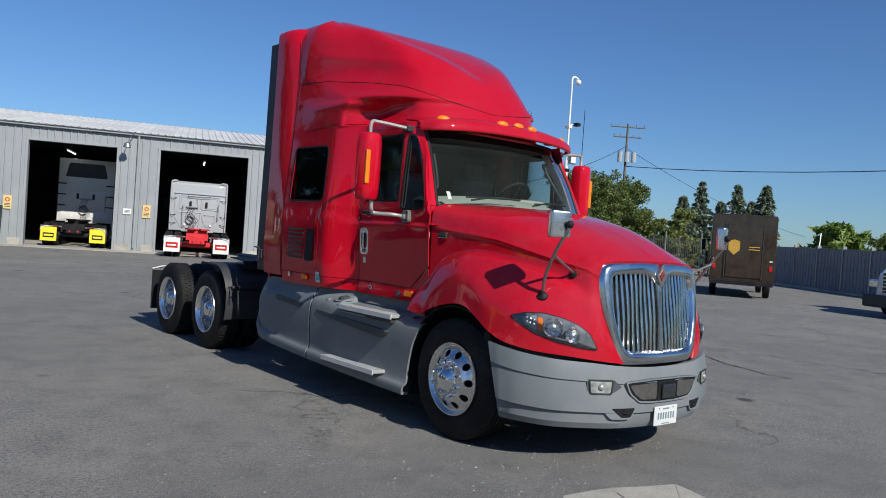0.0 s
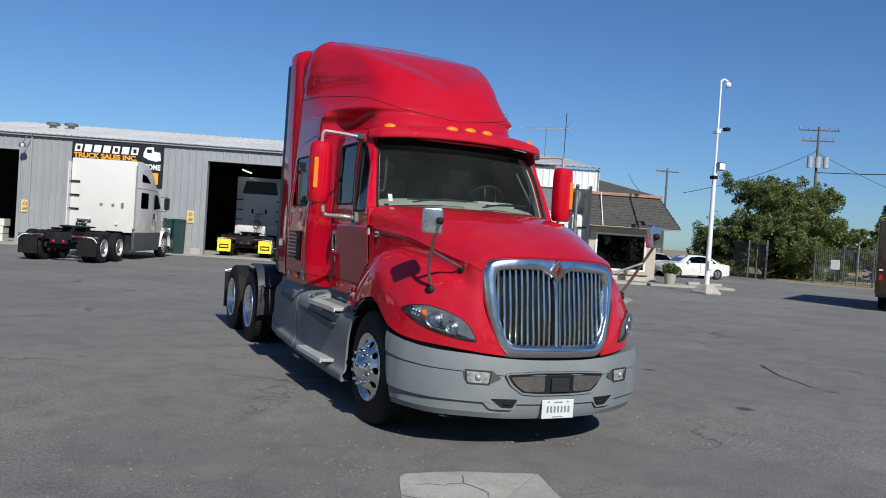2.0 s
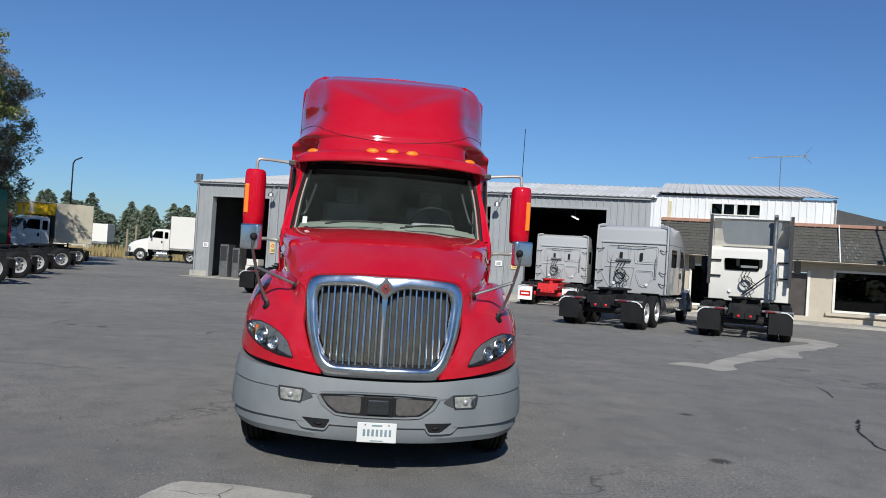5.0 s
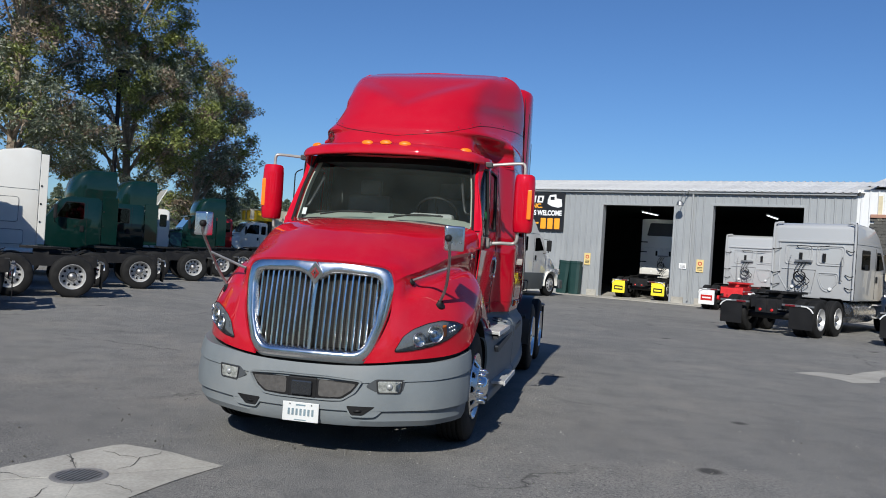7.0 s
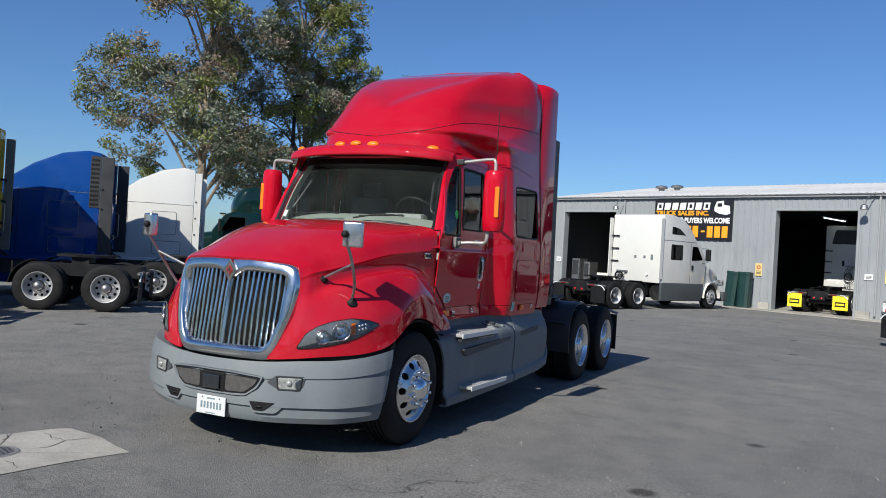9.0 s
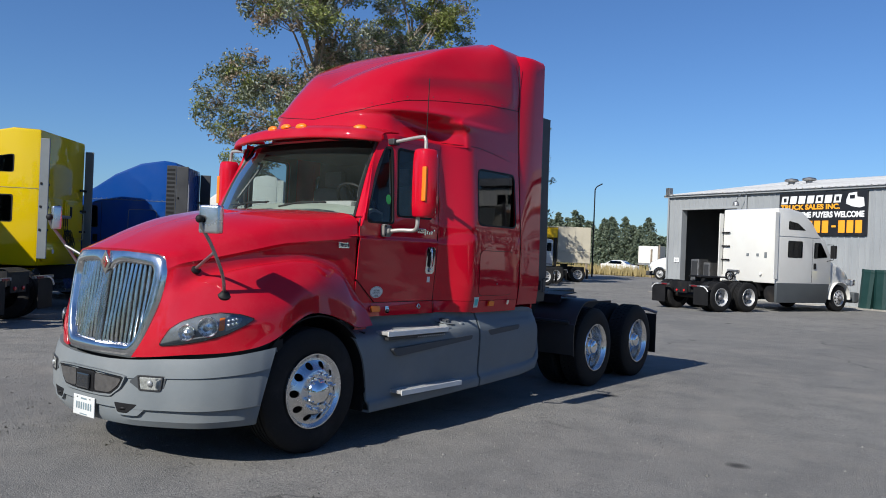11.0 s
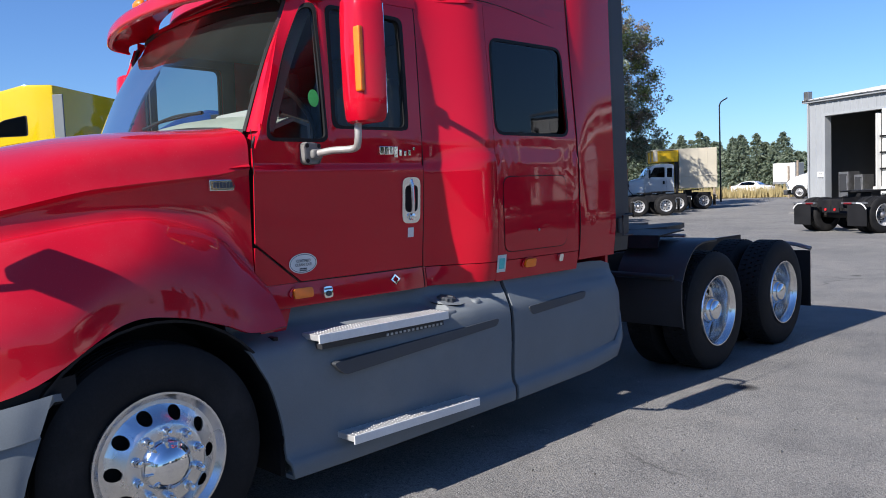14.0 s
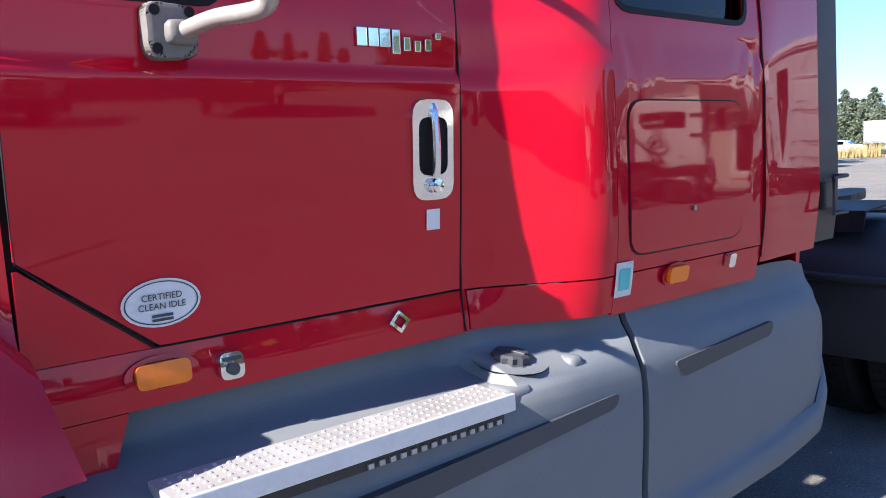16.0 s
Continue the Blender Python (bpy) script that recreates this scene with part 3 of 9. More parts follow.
# door jambs and heads
for d0, d1, dh in DOORS:
    for x in (d0, d1):
        part("jamb", boxed(x - 0.05, x + 0.05, -0.04, 0.35, 0, dh + 0.05, 0.006), M_wall_grey, building)
    part("lintel", boxed(d0 - 0.05, d1 + 0.05, -0.042, 0.3, dh, dh + 0.1, 0.006), M_wall_grey, building)
    part("plinth", boxed(d0 - 1.1 if d0 < 2 else d0 - 0.55, d0 - 0.06, -0.06, 0.2, 0, 0.3, 0.01), M_concrete, building)
    part("plinth", boxed(d1 + 0.06, d1 + 0.6, -0.06, 0.2, 0, 0.3, 0.01), M_concrete, building)
# gutter, fascia, downpipes
part("gutter", boxed(-0.15, GREY_END, -0.17, -0.03, EAVE - 0.02, EAVE + 0.1, 0.02), M_wall_grey, building)
for x in (0.12, 4.95, 17.15):
    bm = bmesh.new()
    tube(bm, [(x, -0.09, EAVE), (x, -0.09, EAVE - 0.25), (x, -0.075, 0.15)], 0.045, 8)
    part("downpipe", bm, M_wall_grey, building)
# walls that close the shed, coloured dark for the dim inside
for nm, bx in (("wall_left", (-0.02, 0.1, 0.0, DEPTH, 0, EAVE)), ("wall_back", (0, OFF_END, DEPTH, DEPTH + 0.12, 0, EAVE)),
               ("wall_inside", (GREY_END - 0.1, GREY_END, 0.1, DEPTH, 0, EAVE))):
    ob = tagged(part(nm, boxed(*bx), M_dark_in), "steel workshop wall coloured dark for the dim inside", "wall", kind="structure")
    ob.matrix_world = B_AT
ob = tagged(part("floor", boxed(0.1, GREY_END, -1.3, DEPTH, -0.02, 0.025), M_concrete), "worn concrete workshop floor and apron", "floor", kind="structure")
ob.matrix_world = B_AT

# roof
roof = thing("roof", "low-pitched pale galvanised metal workshop roof", "roof", kind="structure", at=B_AT)
RISE = 1.5


def roof_sheet(w, length, rib=0.3):
    bm = bmesh.new()
    prof = [(0.0, 0.0)]
    x = rib * 0.5
    while x < w - 0.05:
        prof += [(x - 0.05, 0.0), (x - 0.02, 0.035), (x + 0.02, 0.035), (x + 0.05, 0.0)]
        x += rib
    prof.append((w, 0.0))
    s = RISE / (DEPTH / 2)
    rows = [[Vector((px, y, z + y * s)) for px, z in prof] for y in (-0.22, length)]
    grid_faces(bm, rows)
    rows = [[Vector((px, y, y * s - 0.02)) for px in (0, w)] for y in (-0.22, length)]
    grid_faces(bm, rows)
    return bm


n_sheet = 34
wsheet = (OFF_END + 0.3) / n_sheet
r1 = part("roof_sheet", roof_sheet(wsheet - 0.004, DEPTH / 2), M_roof, roof, at=pose(-0.2, 0, EAVE + 0.12))
for k in range(1, n_sheet):
    again(r1, roof, pose(-0.2 + k * wsheet, 0, EAVE + 0.12 + (0.26 if k * wsheet > GREY_END + 0.3 else 0.0)))
for k in range(n_sheet):
    again(r1, roof, pose(-0.2 + (k + 1) * wsheet, DEPTH, EAVE + 0.12, 0, 0, 180))
for x in (10.0, 11.2):
    bm = bmesh.new()
    revolve(bm, [(0.02, 0.55), (0.42, 0.5), (0.44, 0.42), (0.3, 0.38), (0.3, 0.0)], 24, "z")
    part("roof_vent", bm, M_roof, roof, at=pose(x, DEPTH / 2 - 0.6, EAVE + .95) @ Matrix.Scale(.8, 4))
for x, y, z in ((3.55, 5.3, 5.9), (4.35, 5.62, 5.95)):
    bm = bmesh.new()
    revolve(bm, [(.16, -.1), (.16, .12), (.34, .16), (.36, .20), (.30, .28), (.001, .34)], 20, "z")
    part("roof_vent", bm, M_steel, roof, "round galvanised roof vent", smooth=40, at=pose(x, y, z))
part("flood_lamp", boxed(-0.02, 0.25, -0.2, 0.05, EAVE + 0.12, EAVE + 0.5, 0.02), M_steel, roof)
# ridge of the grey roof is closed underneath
ob = tagged(part("ceiling", boxed(0.1, GREY_END, 0.1, DEPTH, EAVE - 0.12, EAVE - 0.05), M_dark_in), "workshop ceiling coloured dark for the dim inside", "ceiling", kind="structure")
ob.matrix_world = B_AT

# strip lights inside the bays
for x in (14.1, 19.9):
    lt = thing("strip_light", "white fluorescent strip light under the workshop ceiling", "lamp", "workshop lights", at=B_AT @ pose(x, 3.2, EAVE - 0.75))
    part("housing", boxed(-0.06, 0.06, -1.2, 1.2, 0.0, 0.06, 0.01), M_white, lt)
    part("tube", boxed(-0.03, 0.03, -1.15, 1.15, -0.03, 0.0, 0.008), emitter("tube_glow", (0.9, 0.95, 1.0), 2.2), lt)
    part("hanger", boxed(-0.01, 0.01, -0.01, 0.01, 0.06, 0.7), M_steel, lt)

# sign over the wall
M_sign = surface("sign_black", (0.012, 0.012, 0.014), 0.4, vary=0.1, scale=2, fine=40, bump=0.02)
M_sign_white = surface("sign_white", (0.78, 0.78, 0.78), 0.5, vary=0.05, bump=0.02)
M_sign_orange = surface("sign_orange", (0.85, 0.36, 0.02), 0.5, vary=0.05, bump=0.02)
sign = thing("sign_board", "black company sign board with white and orange lettering", "sign", at=B_AT @ pose(8.83, -0.05, 3.93))
part("board", boxed(-2.06, 2.06, -0.06, 0.02, -0.93, 0.96, 0.008), M_sign, sign)
for k in range(7):
    x0 = -1.95 + k * .42
    bm = bmesh.new()
    prism(bm, [(x0, .48), (x0 + .32, .48), (x0 + .37, .82), (x0 + .05, .82)], -0.070, -0.058, "y")
    part("name_block", bm, M_sign_white, sign, "white block of the company name")
    if k in (0, 4, 6):
        part("name_gap", boxed(x0 + .12, x0 + .26, -0.0725, -0.060, .56, .74), M_sign, sign)
text_part("lettering", "TRUCK SALES INC.", 0.3, M_sign_orange, sign, pose(-0.55, -0.064, 0.31, 90), 0.006, 2.85, "orange letters", bold=0.012)
text_part("lettering", "TIME BUYERS WELCOME", 0.34, M_sign_white, sign, pose(0.45, -0.064, -0.04, 90), 0.006, 3.0, "white letters", bold=0.014)
for k in range(9):
    x0 = -1.42 + k * .375
    if k == 5:
        part("phone_bar", boxed(x0 + .06, x0 + .26, -0.068, -0.058, -.58, -.5), M_sign_orange, sign)
    else:
        part("phone_bar", boxed(x0, x0 + .29, -0.068, -0.058, -0.82, -0.28, .02), M_sign_orange, sign, "orange bar for an unread figure")
# little truck mark on the sign
prof = [(1.15, 0.42), (1.15, 0.6), (1.25, 0.86), (1.6, 0.9), (1.62, 0.7), (1.9, 0.66), (1.95, 0.3), (1.75, 0.24), (1.4, 0.3)]
bm = bmesh.new()
prism(bm, prof, -0.068, -0.058, "y")
part("truck_mark", bm, M_sign_white, sign)
part("truck_mark_window", boxed(1.3, 1.52, -0.071, -0.064, 0.62, 0.78), M_sign, sign)

# small notices by the doors
M_notice = surface("notice_yellow", (0.68, 0.52, 0.22), 0.6, vary=0.1, bump=0.05)
M_notice_red = surface("notice_red", (0.5, 0.05, 0.03), 0.6, vary=0.1, bump=0.05)
for x, mt in ((4.78, M_notice), (12.25, M_notice), (17.62, M_notice), (16.85, M_sign_white), (0.75, M_sign_white)):
    big = mt is M_notice
    nt = thing("notice", "small yellow warning notice on the grey wall" if big else "small white notice plate on the grey wall", "sign", "door notices", at=B_AT @ pose(x, -0.04, 1.75 if big else 1.7))
    h = 0.28 if big else 0.12
    part("plate", boxed(-0.16, 0.16, -0.012, 0.0, -h, h), mt, nt)
    if big:
        bm = bmesh.new()
        revolve(bm, [(0.05, -0.002), (0.09, -0.002)], 20, "y")
        part("ring", bm, M_notice_red, nt, at=pose(0, -0.013, 0.1))
    for k in range(3):
        part("text_bar", boxed(-0.11, 0.11, -0.0145, -0.012, -0.2 + k * 0.06 if big else -0.07 + k * 0.05, -0.175 + k * 0.06 if big else -0.05 + k * 0.05), M_sign, nt)

# lamps over the bay doors
for x in (5.0, 16.95):
    lm = thing("wall_lamp", "small dark gooseneck lamp high on the workshop wall", "lamp", "wall lamps", at=B_AT @ pose(x, -0.1, EAVE - 0.25))
    bm = bmesh.new()
    tube(bm, [(0, 0, 0.25), (0, -0.25, 0.3), (-0.12, -0.45, 0.1), (-0.2, -0.5, -0.15)], 0.02, 6, 10)
    part("arm", bm, M_steel, lm)
    bm = bmesh.new()
    revolve(bm, [(0.02, 0.1), (0.12, 0.04), (0.16, -0.12)], 16, "z", (-0.22, -0.5, -0.22))
    part("shade", bm, M_steel, lm)

# ---- office ----
office = thing("office_wall", "tan stucco office front with large windows", "wall", kind="structure", at=B_AT)
OFF_WALL_H = 2.75
WINS = [(31.42, 33.72, 0.62, 2.22), (25.62, 26.85, 0.5, 2.15)]
DOOR = (29.5, 30.35, 0.0, 2.15)


def wall_with_holes(x0, x1, z0, z1, holes, y0, y1):
    """Solid wall pieces round rectangular openings."""
    bm = bmesh.new()
    cuts = sorted({x0, x1, *[h[0] for h in holes], *[h[1] for h in holes]})
    for a, b in zip(cuts, cuts[1:]):
        mid = (a + b) / 2
        hs = sorted([(h[2], h[3]) for h in holes if h[0] < mid < h[1]])
        z = z0
        for lo, hi in hs:
            if lo > z:
                box(bm, a, b, y0, y1, z, lo)
            z = hi
        if z < z1:
            box(bm, a, b, y0, y1, z, z1)
    return bm


part("stucco", wall_with_holes(GREY_END, 34.3, 0, OFF_WALL_H, WINS + [DOOR], 0.02, 0.27), M_stucco, office)
part("side_stucco", boxed(34.05, 34.3, 0.27, 12, 0, OFF_WALL_H), M_stucco, office)
part("plinth_band", boxed(GREY_END, 34.36, -0.03, 0.018, 0.0, 0.3, 0.01), M_stucco, office)
M_winframe = surface("white_window_frame", (0.68, 0.66, 0.6), 0.5, vary=0.06, bump=0.05)
for x0, x1, z0, z1 in WINS:
    w = thing("window", "large dark office window in a pale frame", "window", "office windows", kind="structure", at=B_AT)
    for nm, b in (("window_frame", (x0 - 0.1, x0, -0.03, 0.2, z0 - 0.1, z1 + 0.1)), ("window_frame", (x1, x1 + 0.1, -0.03, 0.2, z0 - 0.1, z1 + 0.1)),
                  ("window_frame", (x0, x1, -0.03, 0.2, z1, z1 + 0.1)), ("window_frame", (x0, x1, -0.03, 0.2, z0 - 0.1, z0)),
                  ("window_sill", (x0 - 0.35, x1 + 0.25, -0.12, 0.02, z0 - 0.24, z0 - 0.11))):
        part(nm, boxed(*b, 0.01), M_winframe if nm == "window_frame" else M_stucco, w)
    part("pane", boxed(x0, x1, 0.08, 0.09, z0, z1), M_glass_dark, w)
    # dark sheet behind the glass in place of the unlit room
    part("blind", boxed(x0 + 0.02, x1 - 0.02, 0.3, 0.32, z0, z1), M_dark_in, w)
w = thing("door", "dark glazed office door", "door", kind="structure", at=B_AT)
part("leaf", boxed(DOOR[0] + 0.04, DOOR[1] - 0.04, 0.1, 0.15, 0.03, DOOR[3] - 0.04, 0.006), surface("dark_door", (0.06, 0.05, 0.045), 0.4, bump=0.05), w)
part("door_frame", boxed(DOOR[0] - 0.08, DOOR[0] + 0.03, -0.02, 0.2, 0, DOOR[3] + 0.08, 0.006), M_winframe, w)
part("door_frame", boxed(DOOR[1] - 0.03, DOOR[1] + 0.08, -0.02, 0.2, 0, DOOR[3] + 0.08, 0.006), M_winframe, w)
# upper band of four small windows
ww = thing("window", "row of four small upper windows", "window", "office windows", kind="structure", at=B_AT)
for k in range(4):
    x = 26.3 + k * 0.5 + (0.05 if k > 1 else 0)
    part("pane", boxed(x, x + 0.42, -0.045, -0.035, 4.48, 4.92), M_glass_dark, ww)
    part("pane_back", boxed(x, x + 0.42, -0.031, -0.0285, 4.48, 4.92), M_dark_in, ww)
    for b in ((x - 0.03, x, 4.45, 4.95), (x + 0.42, x + 0.45, 4.45, 4.95)):
        part("window_frame", boxed(b[0], b[1], -0.06, 0, b[2], b[3]), M_winframe, ww)
part("window_frame", boxed(26.27, 28.27, -0.06, 0, 4.92, 4.96), M_winframe, ww)
part("window_frame", boxed(26.27, 28.27, -0.06, 0, 4.44, 4.48), M_winframe, ww)
part("sign_strip", boxed(24.45, 24.6, -0.04, 0.0, 2.6, EAVE), surface("cream_trim", (0.6, 0.52, 0.35), 0.6, bump=0.05), building)
# shingled skirt roof: courses of strips, hipped at the far end
skirt = thing("skirt_roof", "sloping brown-grey shingle skirt roof over the office", "roof", kind="structure", at=B_AT)
SK0, SK1 = 24.2, 34.3
n_c = 11
for k in range(n_c):
    f0, f1 = k / n_c, (k + 1.25) / n_c
    y0, z0 = -0.85 + 0.85 * f0, 2.65 + 1.45 * f0
    y1, z1 = -0.85 + 0.85 * min(1.05, f1), 2.65 + 1.45 * min(1.05, f1)
    xe0, xe1 = SK1 + 0.85 * (1 - f0), SK1 + 0.85 * (1 - min(1.0, f1))
    bm = bmesh.new()
    m = 34
    for i in range(m):
        a, b = i / m, (i + 0.97) / m
        sh = (0.5 / m) * (k % 2)
        xa, xb = SK0 + (xe0 - SK0) * min(1, a + sh), SK0 + (xe0 - SK0) * min(1, b + sh)
        ta, tb = SK0 + (xe1 - SK0) * min(1, a + sh), SK0 + (xe1 - SK0) * min(1, b + sh)
        lift = 0.012 + 0.01 * random.random()
        vs = [bm.verts.new(v) for v in ((xa, y0 - lift, z0 + lift * 0.4), (xb, y0 - lift, z0 + lift * 0.4), (tb, y1, z1), (ta, y1, z1), (xa, y0 + 0.01, z0), (xb, y0 + 0.01, z0))]
        bm.faces.new(vs[:4])
        bm.faces.new((vs[4], vs[5], vs[1], vs[0]))
    # the end return
    for i in range(30):
        ya, yb = y0 + (12 - y0) * i / 30, y0 + (12 - y0) * (i + 0.97) / 30
        vs = [bm.verts.new(v) for v in ((xe0 + 0.012, ya, z0), (xe0 + 0.012, yb, z0), (xe1, yb, z1), (xe1, ya, z1))]
        bm.faces.new(vs)
    c = part("shingle_course", bm, M_shingle, skirt)
    c["kind"] = "stuff"
part("soffit", boxed(SK0, SK1 + 0.85, -0.83, 0.02, 2.6, 2.64), M_stucco, skirt)
part("ridge_trim", boxed(SK0, SK1 + 0.1, -0.1, 0.05, 4.1, 4.24, 0.01), surface("copper_trim", (0.36, 0.19, 0.13), 0.6, vary=0.2, bump=0.1), skirt)
part("ridge_trim", boxed(SK1 - 0.06, SK1 + 0.1, 0.05, 12, 4.1, 4.24, 0.01), bpy.data.materials["copper_trim"], skirt)
# hipped roof behind the skirt
bm = bmesh.new()
vs = [bm.verts.new(v) for v in ((31.3, 0.05, 4.2), (34.35, 0.05, 4.2), (34.35, 12, 4.2), (31.3, 6, 5.6), (31.3, 12, 4.2))]
for f in ((0, 1, 3), (1, 2, 3), (2, 4, 3)):
    bm.faces.new([vs[i] for i in f])
part("hip", bm, M_shingle, skirt)
part("end_wall", boxed(31.2, 31.28, 0, DEPTH, 2.6, EAVE + 0.3), M_wall_white, building)
bm = bmesh.new()
tube(bm, [(31.4, -0.12, 4.2), (31.4, -0.9, 2.62)], 0.025, 6)
part("conduit", bm, M_white, skirt)
ob = tagged(part("kerb", boxed(24.0, 37.5, -1.9, -0.04, -0.02, 0.1, 0.02), M_concrete), "low concrete walk along the office front", "kerb", kind="structure")
ob.matrix_world = B_AT

# ---- the red tractor: wheels ----
def tyre_mesh(r, w, grooves=4, n=64):
    """A tyre about the x axis, from x = 0 (outer face) to x = -w, with ribs cut in its tread."""
    rim = 0.29
    h = w
    prof = [(rim, -0.01), (rim + 0.012, 0.0), (rim + 0.05, 0.004), (rim + 0.12, 0.006), (r - 0.05, -0.004), (r - 0.022, -0.014), (r - 0.006, -0.028)]
    tw = h - 0.056
    for g in range(grooves):
        c = -0.028 - tw * (g + 1) / (grooves + 1)
        prof += [(r, c + 0.009), (r - 0.014, c + 0.007), (r - 0.014, c - 0.007), (r, c - 0.009)]
    prof += [(r - 0.006, -h + 0.028), (r - 0.022, -h + 0.014), (r - 0.05, -h + 0.004), (rim + 0.12, -h - 0.006), (rim, -h + 0.01)]
    bm = bmesh.new()
    revolve(bm, prof, n)
    return bm


def lug_tread(bm, r, w, n=56):
    """Blocks on the tread of a drive tyre."""
    for k in range(n):
        a = 2 * math.pi * k / n
        for c, s in ((-w * 0.25, 0.0), (-w * 0.5, 0.5), (-w * 0.75, 0.0)):
            aa = a + s * 2 * math.pi / n
            m = Matrix.Rotation(aa, 4, "X") @ Matrix.Translation((c, 0, r + 0.001)) @ Matrix.Rotation(radians(12), 4, "Z") @ Matrix.Diagonal((w * 0.19, 0.036, 0.016, 1))
            bmesh.ops.create_cube(bm, size=1.0, matrix=m)
    return bm


def holed_ring(bm, r0, r1, holes, hr, rc, x_of, thick=0.012, n=16):
    """A disc between two radii with round holes through it; x_of(r) gives its dish."""
    def P(y, z, d=0.0):
        return Vector((x_of(math.hypot(y, z)) - d, y, z))
    sec = 2 * math.pi / holes
    for k in range(holes):
        mid = sec * k
        cy, cz = rc * math.cos(mid), rc * math.sin(mid)
        hole, edge = [], []
        for j in range(n):
            a = 2 * math.pi * j / n
            dr, dt = math.cos(a), math.sin(a)
            ry, rz = math.cos(mid), math.sin(mid)
            hole.append((cy + hr * (dr * ry - dt * rz), cz + hr * (dr * rz + dt * ry)))
            m = max(abs(dr), abs(dt))
            fr, ft = dr / m, dt / m
            rr = (r0 + r1) / 2 + fr * (r1 - r0) / 2
            aa = mid + ft * sec / 2
            edge.append((rr * math.cos(aa), rr * math.sin(aa)))
        mid_row = [((h[0] + e[0]) / 2, (h[1] + e[1]) / 2) for h, e in zip(hole, edge)]
        grid_faces(bm, [[P(*q) for q in edge], [P(*q) for q in mid_row], [P(*q) for q in hole], [P(*q, thick) for q in hole]], closed=True)
    return bm


def front_wheel(parent, side, y, name="front_wheel"):
    """A steering wheel: ribbed tyre, polished disc with ten hand holes, ten nut covers, hub cap."""
    t = part(name, tyre_mesh(0.5, 0.275), M_tyre, parent, "ribbed black tyre on a polished aluminium wheel", smooth=True,
             at=pose(1.17 * side, y, 0.5, 0, 0, 0 if side > 0 else 180))
    rim = bmesh.new()
    revolve(rim, [(0.300, 0.004), (0.297, 0.014), (0.288, 0.014), (0.276, 0.0), (0.262, -0.012), (0.245, -0.010)], 48)
    holed_ring(rim, 0.172, 0.245, 10, 0.030, 0.212, lambda r: -0.010 + 0.058 * max(0.0, min(1.0, (0.245 - r) / 0.07)) ** 1.4)
    revolve(rim, [(0.172, 0.048), (0.165, 0.051), (0.112, 0.051), (0.108, 0.046)], 40)
    revolve(rim, [(0.283, -0.02), (0.27, -0.24)], 40)
    part("rim", rim, M_alu, t, "polished aluminium disc with round hand holes", smooth=30)
    bm = bmesh.new()
    revolve(bm, [(0.262, -0.06), (0.01, -0.06)], 32)
    part("drum", bm, M_black, t)
    bm = bmesh.new()
    revolve(bm, [(0.112, 0.045), (0.108, 0.062), (0.098, 0.085), (0.088, 0.09), (0.084, 0.10), (0.066, 0.116), (0.035, 0.127), (0.001, 0.129)], 32)
    part("hub_cap", bm, M_chrome, t, "domed chrome hub cap", smooth=50)
    nut = None
    for k in range(10):
        a = 2 * math.pi * (k + 0.5) / 10
        at = pose(0.051, 0.142 * math.cos(a), 0.142 * math.sin(a))
        if nut is None:
            bm = bmesh.new()
            revolve(bm, [(0.021, 0.0), (0.021, 0.012), (0.0165, 0.015), (0.0165, 0.045), (0.012, 0.056), (0.001, 0.06)], 10)
            nut = part("nut_cover", bm, M_chrome, t, "chrome nut cover", smooth=40, at=at)
        else:
            again(nut, t, at)
    return t


def drive_wheel(parent, side, y, cols=None):
    """Two tyres side by side on one hub, the outer wheel a deep polished dish."""
    bm = tyre_mesh(0.5, 0.275, 3)
    lug_tread(bm, 0.494, 0.275)
    t = part("drive_wheel", bm, M_tyre, parent, "black lug tyre on a deep-dished polished wheel", smooth=True, at=pose(1.245 * side, y, 0.5, 0, 0, 0 if side > 0 else 180))
    again(t, parent, pose(0.905 * side, y, 0.5, 0, 0, 0 if side > 0 else 180), "inner_wheel")
    rim = bmesh.new()
    revolve(rim, [(0.302, 0.002), (0.299, 0.012), (0.29, 0.012), (0.277, -0.004), (0.264, -0.02), (0.256, -0.05), (0.253, -0.165), (0.243, -0.178)], 48)
    holed_ring(rim, 0.165, 0.243, 10, 0.028, 0.207, lambda r: -0.178 - 0.007 * max(0.0, min(1.0, (0.243 - r) / 0.078)))
    revolve(rim, [(0.165, -0.185), (0.10, -0.185)], 40)
    part("rim", rim, M_dish, t, "deep polished aluminium dish", smooth=30)
    bm = bmesh.new()
    revolve(bm, [(0.112, -0.185), (0.11, -0.06), (0.10, -0.045), (0.088, -0.035), (0.088, -0.02), (0.07, -0.004), (0.03, 0.004), (0.001, 0.004)], 28)
    part("hub_cap", bm, M_chrome, t, smooth=50)
    bm = bmesh.new()
    revolve(bm, [(0.262, -0.21), (0.01, -0.21)], 32)
    part("drum", bm, M_black, t)
    nut = None
    for k in range(10):
        a = 2 * math.pi * (k + 0.5) / 10
        at = pose(-0.185, 0.142 * math.cos(a), 0.142 * math.sin(a))
        if nut is None:
            bm = bmesh.new()
            revolve(bm, [(0.021, 0.0), (0.021, 0.012), (0.0165, 0.015), (0.0165, 0.04), (0.001, 0.05)], 8)
            nut = part("nut_cover", bm, M_chrome, t, smooth=40, at=at)
        else:
            again(nut, t, at)
    return t


# ---- the red tractor: body ----
hero = thing("red_tractor_truck", "glossy red conventional sleeper tractor truck with grey lower panels", "truck")
